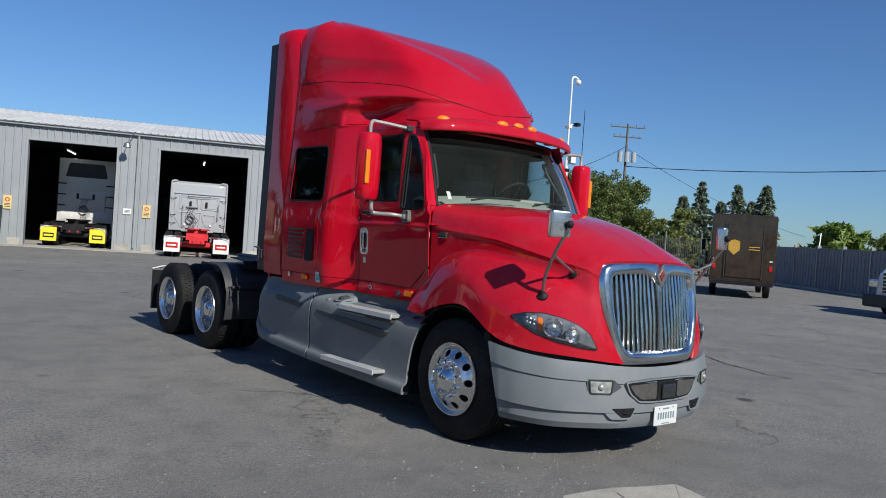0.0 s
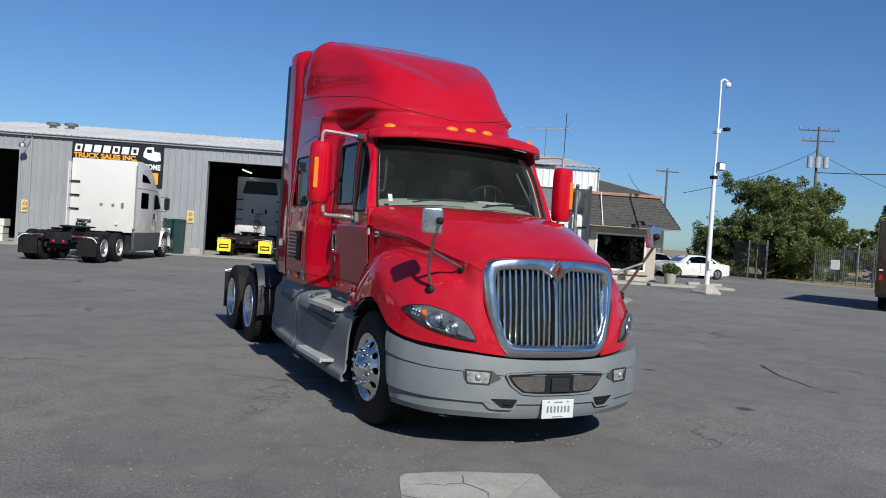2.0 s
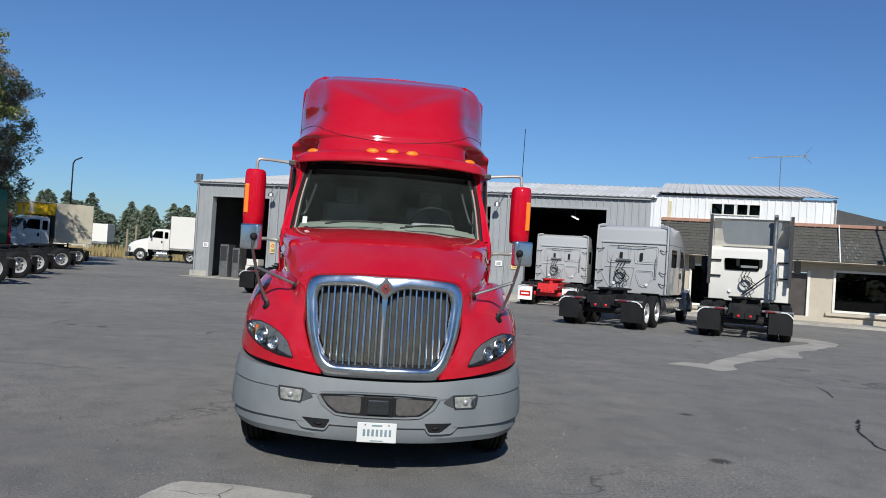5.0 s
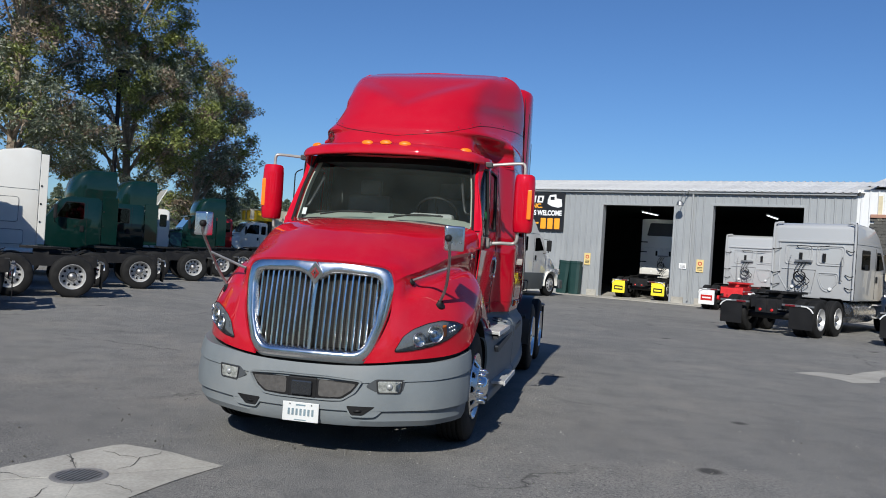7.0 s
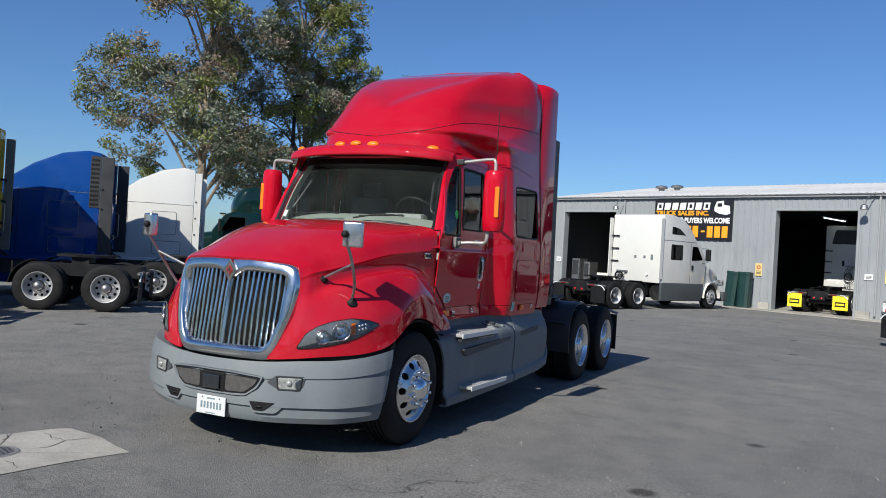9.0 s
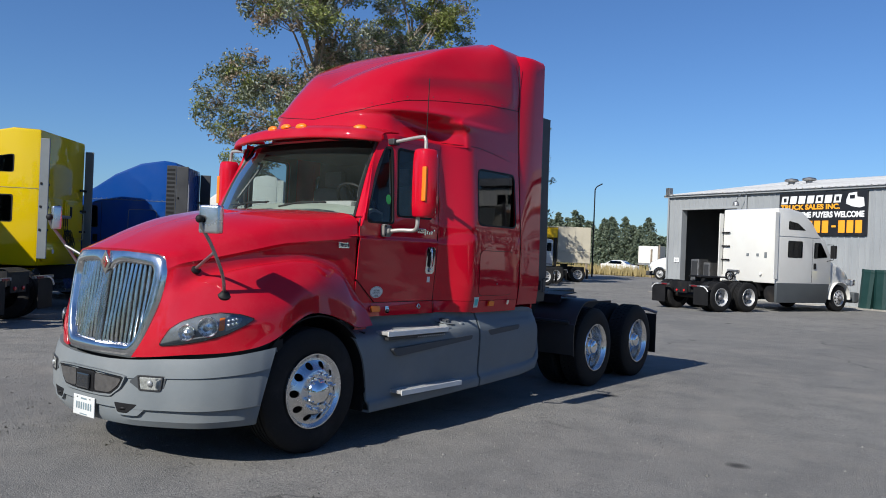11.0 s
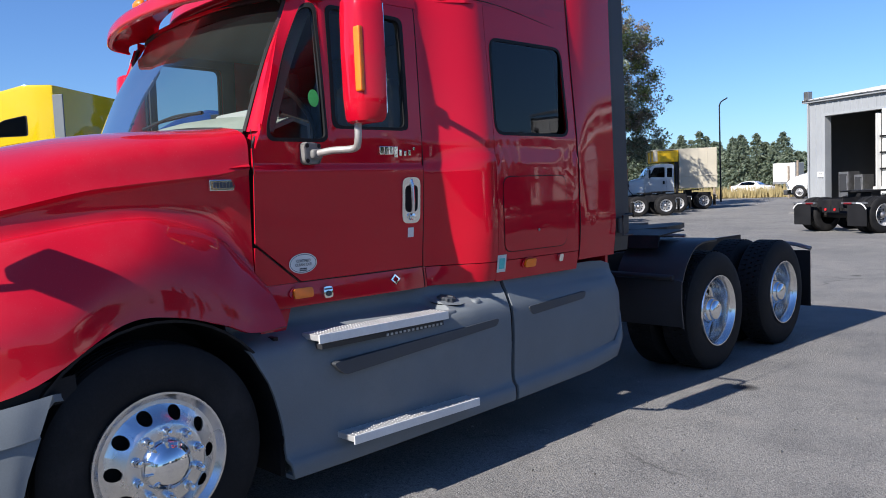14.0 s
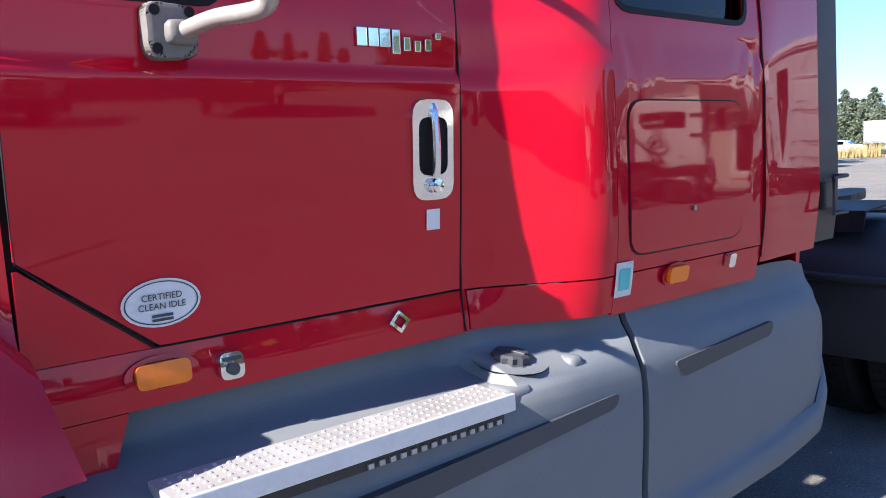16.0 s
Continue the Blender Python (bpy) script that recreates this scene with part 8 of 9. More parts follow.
        hx_, hz_ = (-.5, -.62) if kind == "high" else (-.25, 0) if ribs else (-.62, -.72) if tidy else (0, 0)
        for k, x in enumerate((hx_ - .10, hx_, hx_ + .10)):
            bm = bmesh.new()
            tube(bm, [(x, g - .08, 2.08 + hz_), (x - .12, g - .16, 1.75 + hz_ * .7), (x + .16, g - .2, 1.5 + hz_ * .5), (x - .05, g - .24, 1.28 + hz_ * .2), (x + .1, g - .45, 1.05)], .012, 5, 16)
            part("air_hose", bm, M_black, t, smooth=True)
        bm = bmesh.new()
        tube(bm, [(hx_ - .05 + .17 * math.cos(a * .7), g - .13 - .004 * a, 1.62 + hz_ * .6 + .17 * math.sin(a * .7)) for a in range(28)], .013, 5)
        part("coiled_cable", bm, M_black, t, smooth=True)
        part("hose_bracket", boxed(hx_ - .25, hx_ + .25, g - .10, g - .02, 2.06 + hz_, 2.13 + hz_, .006), M_steel, t)
        if tidy:
            for x, h in ((-.05, .05), (.38, .05), (.72, .1)):
                part("back_fitting", boxed(x - .05, x + .05, g - .02, g + .005, 1.98 - h, 1.98 + h, .008), M_plastic_grey, t)
            return t
        bm = bmesh.new()
        tube(bm, [(half - .34, g - .06, 1.55), (half - .34, g - .14, 1.6), (half - .34, g - .14, 2.2), (half - .34, g - .06, 2.25)], .016, 6)
        part("grab_bar", bm, M_steel, t, smooth=True)
    return t


def heading(x, y, a):
    """A pose on the ground whose +y axis points at the angle a (degrees from +x)."""
    return pose(x, y, 0, 0, 0, a - 90)


ROW = 40
tractor("white_sleeper_truck", "white high-roof sleeper tractor with grey skirts, parked by the bays", heading(3.45, -23.15, 246.4), M_truck_white, "tall", skirt=M_skirt_dark, lower=M_skirt_dark, extender=M_truck_white, top=.77, panels=False, tidy=True)
tractor("white_bay_truck", "white sleeper tractor standing in a workshop bay, yellow mud flaps", B_AT @ pose(14.75, 1.55, 0.025), M_truck_white, "tall", flaps=M_flap_yellow, skirt=M_truck_white, hood=True, opening=True)
tractor("silver_bay_truck", "silver sleeper tractor with bright red chassis and white flaps", B_AT @ pose(19.75, -1.75, 0.0), M_truck_silver, "mid", chassis=M_red_frame, flaps=M_flap_white, gap=2.3, top=1.37, ribs=True)
tractor("grey_sleeper_truck", "silver-grey mid-roof sleeper tractor with chrome tanks", heading(-7.3, -16.9, 237.3), M_truck_silver, "mid", gap=2.0, top=1.45, ribs=True)
tractor("white_day_cab_truck", "white day cab tractor with open roof fairing and chrome stack", heading(-10.85, -15.3, 243.2), M_truck_white, "day", gap=1.9, panels=False)
tractor("yellow_sleeper_truck", "bright yellow high-roof sleeper tractor in the parked row", heading(10.7, -6.2, ROW), M_yellow, "tall", extender=M_plastic_grey, ext_len=.2)
tractor("white_end_truck", "white high-roof sleeper tractor at the end of the parked row", heading(10.3, -1.75, ROW), M_truck_white, "high", extender=M_plastic_grey, skirt=M_truck_white)
tractor("blue_sleeper_truck", "deep blue high-roof sleeper tractor in the parked row", heading(11.52, -10.15, ROW), M_blue, "high", top=.87, extender=M_plastic_dark, skirt=M_blue, panes=False, ext_len=.3)
tractor("white_row_truck", "plain white high-roof sleeper tractor in the parked row", heading(12.42, -14.35, ROW), M_truck_white, "high", top=.92, extender=M_truck_white, skirt=M_truck_white, panes=False)
tractor("green_day_cab_truck", "dark green day cab tractor with rounded roof fairing", heading(13.7, -19.7, ROW), M_green, "day", gap=2.5, fairing=M_green, extender=M_green, ext_len=.5)
tractor("green_day_cab_truck", "dark green day cab tractor with rounded roof fairing", heading(14.75, -23.9, ROW), M_green, "day", gap=2.5, fairing=M_green, extender=M_green, ext_len=.5)
tractor("white_row_day_cab", "white day cab tractor with its engine cover raised", heading(15.7, -27.8, ROW), M_truck_white, "day", gap=2.75)
tractor("green_day_cab_truck", "dark green day cab tractor with rounded roof fairing", heading(17.2, -34.3, ROW), M_green, "day", gap=2.4, fairing=M_green, extender=M_green, ext_len=.5)
tractor("red_day_cab_truck", "dull red day cab tractor between parked trucks", heading(18.45, -37.75, ROW), M_truck_red, "day", gap=2.0)

# louvre slots along the back edge of the blue sleeper
lv = bpy.data.objects["blue_sleeper_truck"]
for s in (1, -1):
    part("louvre_strip", boxed(*sorted((s * 1.199, s * 1.210)), 2.11, 2.36, 2.30, 3.62, .004), M_plastic_dark, lv)
    for k in range(11):
        part("louvre", boxed(*sorted((s * 1.208, s * 1.216)), 2.15, 2.35, 2.36 + k * .112, 2.415 + k * .112), M_black, lv)
    for k in range(14):
        part("rivet", boxed(*sorted((s * 1.2, s * 1.207)), 2.45 + k * .13, 2.465 + k * .13, 2.69, 2.705), M_steel, lv)

# ---- details of single trucks ----
# raised cover on the white day cab in the row
cover = thing("raised_cover", "white panel raised over a parked white cab", "panel", at=heading(15.7, -27.8, ROW) @ pose(0, 3.35, 2.7))
bm = bmesh.new()
prism(bm, [(0, .0), (.05, .0), (-.45, .95), (-.5, .95)], -.9, .9, "x", .01)
part("panel", bm, M_truck_white, cover)
part("stay", rod(bmesh.new(), (.5, -.35, .55), (.5, .3, .0), .015, 6), M_steel, cover)

# open roof fairing, stack and rear window of the white day cab
dc = heading(-10.85, -15.3, 243.2)
ff = thing("open_fairing", "open-backed white roof fairing with black side wings over the day cab", "fairing", at=dc @ pose(0, 1.9, 0))
for s in (1, -1):
    bm = bmesh.new()
    prism(bm, [(-.25, 1.6), (-.25, 3.68), (.35, 3.72), (1.0, 2.9), (1.0, 2.74), (.0, 2.74), (.0, 1.6)], *sorted((s * 1.16, s * 1.2)), "x", .012)
    part("wing", bm, M_truck_white, ff)
    part("wing_edge", boxed(*sorted((s * 1.14, s * 1.24)), -.32, -.25, 1.5, 3.72, .012), M_plastic_dark, ff)
bm = bmesh.new()
grid_faces(bm, [[Vector((x, y, z)) for x in (-1.15, -.6, 0, .6, 1.15)] for y, z in ((.30, 3.66), (.6, 3.48), (.95, 2.95), (1.05, 2.76))])
part("fairing_shell", thicken(bm, .02), M_truck_white, ff)
# flat grey panel stands in for the shade of the open back
bm = bmesh.new()
prism(bm, rounded([(-.78, 2.80), (.78, 2.80), (.92, 3.55), (-.92, 3.55)], .12), -.06, -.03, "y")
part("fairing_screen", bm, M_plastic_grey, ff, "grey panel for the shaded open back of the fairing")
bm = bmesh.new()
prism(bm, rounded([(-.75, 2.35), (-.72, 1.98), (.30, 1.98), (.30, 2.35)], .06), -.045, -.02, "y")
part("rear_window", bm, M_side_glass, ff, "greenish rear window")
st = thing("exhaust_stack", "tall dull chrome exhaust stack behind the cab", "exhaust", at=dc @ pose(.72, 1.62, 0))
part("pipe", rod(bmesh.new(), (0, 0, 1.0), (0, 0, 3.5), .065, 16), M_steel, st, smooth=40)
part("muffler", rod(bmesh.new(), (0, 0, 1.1), (0, 0, 2.2), .11, 18), M_alu, st, smooth=40)
bm = bmesh.new()
tube(bm, [(0, 0, 3.5), (0, -.02, 3.62), (0, -.12, 3.72)], .065, 12, 6)
part("tip", bm, M_steel, st, smooth=40)
part("brace", rod(bmesh.new(), (0, 0, 2.0), (-.9, .1, 1.2), .02, 6), M_black, st)

# ---- white straight truck with a beige dump box ----
dt = tractor("white_dump_truck", "white work truck with beige tipping box and yellow headboard", heading(19.45, -42.5, ROW), M_truck_white, "day", gap=1.0, detail_back=False)
part("box_side", boxed(-1.24, 1.24, -1.45, .72, 1.25, 3.58, .03), surface("beige_box", (0.52, 0.47, 0.36), 0.6, vary=0.08, scale=0.8, bump=0.05), dt, "beige box body")
for k in range(5):
    part("box_rib", boxed(-1.25, 1.25, -1.40 + k * .50, -1.36 + k * .50, 1.24, 3.59), bpy.data.materials["beige_box"], dt)
part("box_rail", boxed(-1.265, 1.265, -1.47, .74, 1.95, 2.03, .01), bpy.data.materials["beige_box"], dt)
part("cab_shield", boxed(-1.24, 1.24, .72, 2.25, 3.52, 3.58, .02), bpy.data.materials["beige_box"], dt)
for x in (-1.22, 0.0, 1.22):
    part("shield_web", boxed(x - .02, x + .02, 1.95, 2.2, 2.9, 3.52, .006), bpy.data.materials["beige_box"], dt)
part("headboard", boxed(-1.225, 1.225, .74, 2.12, 2.84, 3.50, .04), surface("tarp_yellow", (0.85, 0.50, 0.0), 0.5, vary=0.1, scale=3, bump=0.1), dt, "yellow headboard")
part("lift_ram", rod(bmesh.new(), (0, .86, 1.0), (0, .86, 2.86), .1, 12), M_flap_yellow, dt)
for s in (1, -1):
    part("lift_frame", boxed(*sorted((s * 1.0, s * 1.16)), .76, .92, 1.0, 2.86, .02), M_frame, dt)


# ---- brown delivery step van ----
M_brown = car_paint("brown_paint", (0.030, 0.020, 0.014), 0.4, 0.06)
M_gold = surface("gold_mark", (0.55, 0.32, 0.05), 0.4, vary=0.08, bump=0.02)
van = thing("step_van", "dark brown delivery step van parked by the boundary wall", "van", at=heading(-23.22, -11.47, 212))
part("body", boxed(-1.2, 1.2, 0.0, 6.0, .62, 3.22, .05), M_brown, van)
bm = bmesh.new()
prism(bm, [(6.0, .62), (6.0, 2.7), (6.35, 2.6), (6.75, 1.7), (7.2, 1.5), (7.25, .62)], -1.1, 1.1, "x", .05)
part("nose", bm, M_brown, van)
part("roof_cap", boxed(-1.17, 1.17, .05, 5.9, 3.2, 3.25, .02), M_brown, van)
part("rear_door", boxed(-.62, .68, -.03, 0.02, .78, 2.85, .02), M_brown, van, "roll-up rear door")
for x in (-.66, .72):
    part("door_track", boxed(x - .02, x + .02, -.04, .0, .75, 2.9), M_plastic_dark, van)
part("rear_bumper", boxed(-1.15, 1.15, -.25, .05, .5, .66, .02), M_frame, van)
bm = bmesh.new()
prism(bm, [(-.33, 2.2), (-.33, 1.85), (-.12, 1.66), (.09, 1.85), (.09, 2.2), (-.12, 2.26)], -.042, -.03, "y")
part("shield_mark", bm, M_gold, van, "gold shield mark", at=pose(-.22, 0, 0))
for z in (1.98, 1.88):
    part("text_bar", boxed(.2, .6, -.045, -.028, z, z + .035), M_gold, van)
for s in (1, -1):
    part("side_band", boxed(*sorted((s * 1.198, s * 1.206)), .4, 5.2, 1.38, 1.46), M_gold, van)
    part("side_mark", boxed(*sorted((s * 1.198, s * 1.206)), 4.6, 4.95, 1.9, 2.5), M_gold, van)
    part("tail_lamp", boxed(*sorted((s * .98, s * 1.1)), -.02, .02, 1.1, 1.3, .01), M_redlens, van)
    part("reflector", boxed(*sorted((s * .98, s * 1.1)), -.02, .02, 1.45, 1.5, .01), M_white, van)
    part("door_opening", boxed(*sorted((s * 1.196, s * 1.204)), 4.95, 5.85, .75, 2.75), M_black, van)
    for y in (1.3, 6.2):
        w = again(MASTER["tyre"], van, pose(s * 1.13, y, .42, 0, 0, 0 if s > 0 else 180) @ Matrix.Scale(.84, 4), "wheel")
        bm = bmesh.new()
        revolve(bm, [(.24, .0), (.22, -.02), (.12, .02), (.02, .03)], 20)
        part("rim", bm, M_steel, w)
    bm = bmesh.new()
    tube(bm, [(s * 1.12, 6.2, 2.3), (s * 1.5, 6.4, 2.3), (s * 1.5, 6.4, 1.8)], .02, 6)
    part("mirror_arm", bm, M_black, van)
    part("mirror", boxed(*sorted((s * 1.42, s * 1.6)), 6.36, 6.44, 1.8, 2.3, .02), M_black, van)


# ---- cars ----
def sedan(name, label, at, paint):
    t = thing(name, label, "car", at=at)
    # (y, half width, z of sill, z of shoulder, z of roof, half width of roof)
    prof = [(-2.4, .70, .35, .75, .80, .62), (-2.25, .86, .28, .92, .98, .7), (-1.7, .91, .22, .98, 1.06, .68), (-1.0, .92, .2, .98, 1.38, .58), (-.2, .92, .2, .96, 1.45, .56), (.5, .92, .2, .94, 1.40, .56),
            (1.15, .92, .2, .92, 1.02, .66), (1.8, .90, .22, .86, .92, .68), (2.25, .82, .28, .74, .80, .62), (2.42, .66, .36, .62, .66, .5)]
    rws = [[Vector((-w, y, z0)), Vector((-w * 1.0, y, (z0 + z1) / 2)), Vector((-w * .97, y, z1)), Vector((-wr, y, zr - .04)), Vector((-wr * .6, y, zr)), Vector((wr * .6, y, zr)), Vector((wr, y, zr - .04)), Vector((w * .97, y, z1)), Vector((w, y, (z0 + z1) / 2)), Vector((w, y, z0))] for y, w, z0, z1, zr, wr in prof]
    sm = [catmull([r[j] for r in rws], 40) for j in range(10)]
    bm = bmesh.new()
    vs = grid_faces(bm, [[sm[j][i] for j in range(10)] for i in range(40)])
    bm.faces.new(vs[0])
    bm.faces.new(vs[-1])
    bmesh.ops.recalc_face_normals(bm, faces=bm.faces[:])
    part("body", bm, paint, t, smooth=45)
    for s in (1, -1):
        bm = bmesh.new()
        vs = [bm.verts.new((s * x, y, z)) for x, y, z in ((.915, -1.25, 1.0), (.90, .85, .965), (.70, .45, 1.30), (.66, -.2, 1.38), (.69, -.95, 1.32))]
        bm.faces.new(vs)
        part("side_glass", thicken(bm, .01, Vector((s, 0, 0))), M_side_glass, t)
        bm = bmesh.new()
        tube(bm, [(s * .925, -.15, .3), (s * .93, -.15, .95)], .006, 4)
        part("door_gap", bm, M_black, t)
        for y in (-1.4, 1.42):
            w = again(MASTER["tyre"], t, pose(s * .92, y, .34, 0, 0, 0 if s > 0 else 180) @ Matrix.Scale(.68, 4), "wheel")
            bm = bmesh.new()
            revolve(bm, [(.32, -.0), (.30, .02), (.08, .0), (.01, .02)], 20)
            for k in range(5):
                rod(bm, (.02, 0, 0), (.03, .29 * math.cos(k * 1.2566), .29 * math.sin(k * 1.2566)), .03, 5)
            part("rim", bm, M_alu, w)
        part("mirror", boxed(*sorted((s * .92, s * 1.05)), .65, .8, .95, 1.1, .03), paint, t)
        part("headlight", boxed(*sorted((s * .5, s * .82)), 2.2, 2.36, .62, .74, .04), M_alu, t)
        part("tail_lamp", boxed(*sorted((s * .5, s * .8)), -2.38, -2.24, .78, .9, .03), M_redlens, t)
    for y0, z0, y1, z1, nm in ((1.2, 1.0, .48, 1.40, "windscreen"), (-1.75, 1.06, -1.0, 1.38, "rear_glass")):
        bm = bmesh.new()
        d = .014
        vs = [bm.verts.new(v) for v in ((-.62, y0, z0 + d), (.62, y0, z0 + d), (.5, y1, z1 + d), (-.5, y1, z1 + d))]
        bm.faces.new(vs)
        part(nm, bm, M_side_glass, t)
    return t


sedan("white_sedan", "white sedan parked beside the office", heading(-32.0, -32.1, -10), M_truck_white)
sedan("silver_sedan", "silver sedan behind the white car by the fence", heading(-30.9, -34.9, -10), M_truck_silver)
tr = tractor("white_facing_truck", "white conventional truck with black grille facing the yard", heading(-26.0, -3.1, -20), M_truck_white, "day", gap=2.0, lower=M_plastic_dark)

# ---- far trailer, box truck, work truck ----
tl = thing("box_trailer", "long white box trailer parked behind the workshop", "trailer", at=heading(10.5, -61.2, 0))
part("box", boxed(-1.28, 1.28, -6, 6.9, 1.1, 3.85, .03), M_truck_white, tl)
part("side_rail", boxed(-1.3, 1.3, -6.02, 6.92, 1.05, 1.2), M_steel, tl)
for y in (-5.6, -4.3):
    for s in (1, -1):
        again(MASTER["tyre"], tl, pose(s * 1.22, y, .5, 0, 0, 0 if s > 0 else 180), "wheel")
for s in (1, -1):
    part("landing_leg", boxed(*sorted((s * .6, s * .75)), 4.2, 4.35, 0, 1.1), M_steel, tl)
    part("skirt_panel", boxed(*sorted((s * 1.2, s * 1.24)), -3.2, 3.8, .35, 1.05), M_frame, tl)
tl2 = thing("box_trailer", "white box trailer standing far off in the field", "trailer", at=heading(36.5, -99.3, 178))
part("box", boxed(-1.28, 1.28, -1.4, 1.4, 1.15, 3.5, .03), M_truck_white, tl2)
part("side_rail", boxed(-1.3, 1.3, -1.42, 1.42, .9, 1.2), M_steel, tl2)
for s in (1, -1):
    for y in (-2.2, 1.8):
        again(MASTER["tyre"], tl2, pose(s * 1.22, y, .5, 0, 0, 0 if s > 0 else 180), "wheel")
tractor("white_far_truck", "white work truck standing far off by the field", heading(15.05, -61.2, 0), M_truck_white, "day", gap=2.4, detail_back=False)
sedan("white_far_car", "small white car far off beyond the field fence", heading(36.0, -88.0, 178), M_truck_white)

# ---- in the first bay: steel cabinets and pallets ----
for x, y, w, h, lb in ((1.75, .5, .5, 1.75, "tall grey steel machine cabinet inside the bay"), (2.35, .7, .42, 1.6, "tall grey steel machine cabinet inside the bay")):
    c = thing("machine_cabinet", lb, "cabinet", "bay cabinets", at=B_AT @ pose(x, y, .025))
    part("case", boxed(-w / 2, w / 2, -.3, .4, 0, h, .02), M_steel, c)
    part("panel", boxed(-w / 2 + .05, w / 2 - .05, -.32, -.29, h * .5, h - .1, .01), M_plastic_dark, c)
    part("pipe", rod(bmesh.new(), (w / 2, -.31, .1), (w / 2 - .05, -.32, h * .9), .025, 6), M_steel, c)
c = thing("white_boxes", "stacked white cartons on the bay floor", "boxes", at=B_AT @ pose(3.2, .9, .025))
for k, (a, b) in enumerate(((0, 0), (.0, .36), (.05, .72))):
    part("carton", boxed(-.35 + a, .35 + a, -.3, .3, b, b + .34, .02), M_truck_white, c)
# green panels leaning on the wall
for x, tilt in ((11.22, 4), (11.86, 0)):
    c = thing("waste_bin", "tall dark green plastic bin by the workshop wall", "bin", "green bins", at=B_AT @ pose(x, -.5, .0, -3, tilt, 0))
    rws = [[Vector((a * k, b * k, z)) for a, b in ((-.27, -.16), (-.14, -.24), (.14, -.24), (.27, -.16), (.28, .12), (-.28, .12))] for z, k in ((.02, .92), (1.45, 1.0), (1.5, 1.04), (1.58, 1.04))]
    bm = bmesh.new()
    vs = grid_faces(bm, rws, closed=True)
    bm.faces.new(vs[-1])
    bm.faces.new(vs[0][::-1])
    part("bin_body", bm, surface("bin_green", (0.006, 0.035, 0.032), 0.5, vary=0.15, scale=3, bump=0.05) if x < 11.5 else bpy.data.materials["bin_green"], c)
    part("lid", boxed(-.27, .27, -.2, .12, 1.575, 1.60, .012), bpy.data.materials["bin_green"], c)

# ---- trees ----
M_bark = surface("pale_bark", (0.30, 0.24, 0.18), 0.9, vary=0.35, scale=2.5, fine=25, bump=0.6, dist=0.02)
M_bark_dark = surface("dark_bark", (0.09, 0.07, 0.05), 0.9, vary=0.3, scale=3, fine=25, bump=0.6, dist=0.02)
M_pole = surface("weathered_pole", (0.15, 0.135, 0.115), 0.9, vary=0.3, scale=3, fine=30, bump=0.4, dist=0.01)
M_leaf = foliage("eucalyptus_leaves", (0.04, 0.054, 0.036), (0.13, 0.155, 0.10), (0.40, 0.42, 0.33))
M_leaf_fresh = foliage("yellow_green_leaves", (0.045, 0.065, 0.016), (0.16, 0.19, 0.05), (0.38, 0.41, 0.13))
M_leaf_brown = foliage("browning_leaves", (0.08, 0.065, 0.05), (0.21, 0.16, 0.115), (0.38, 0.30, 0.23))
M_leaf2 = foliage("broad_leaves", (0.03, 0.055, 0.014), (0.095, 0.13, 0.03), (0.2, 0.23, 0.06))
M_needle = foliage("conifer_needles", (0.06, 0.085, 0.065), (0.14, 0.18, 0.125), (0.26, 0.30, 0.21))
M_banana = foliage("bright_leaves", (0.07, 0.12, 0.02), (0.14, 0.22, 0.04), (0.25, 0.32, 0.08))


def leaf_cloud(verts, faces, centre, radius, count, size, rnd, flat=0.8):
    """Adds many small bent leaves round a centre."""
    c = np.array(centre)
    rng = np.random.default_rng(rnd.randrange(1 << 30))
    v = rng.normal(size=(count, 3)) * (1, 1, flat)
    v *= (radius * rng.random(count) ** 0.45 / np.linalg.norm(v, axis=1))[:, None]
    leaves_at(verts, faces, c + v, size, rng)


def leaves_at(verts, faces, at, size, rng, way=None, slim=0.38):
    """One bent four-cornered leaf at each place; way: the direction it hangs, or any."""
    n = len(at)
    a = rng.uniform(-1, 1, (n, 3)) * (1, 1, .8) - (0, 0, .3) if way is None else way + rng.normal(0, .35, (n, 3))
    a /= np.linalg.norm(a, axis=1)[:, None] + 1e-9
    b = np.cross(a, rng.normal(size=(n, 3)))
    b /= np.linalg.norm(b, axis=1)[:, None] + 1e-9
    s = (size * rng.uniform(.6, 1.4, n))[:, None]
    up = np.cross(a, b) * s * .12
    quad = np.stack([at - a * s, at + b * s * slim + up, at + a * s, at - b * s * slim + up], axis=1).reshape(-1, 3)
    k = len(verts)
    verts.extend(quad.tolist())
    faces.extend((np.arange(n * 4).reshape(n, 4) + k).tolist())


def mesh_part(name, verts, faces, material, parent, label=""):
    me = bpy.data.meshes.new(name)
    me.from_pydata([tuple(v) for v in verts], [], faces)
    me.materials.append(material)
    ob = new(name, me)
    ob.parent = parent
    ob["kind"] = "stuff"
    if label:
        ob["label"] = label
    return ob


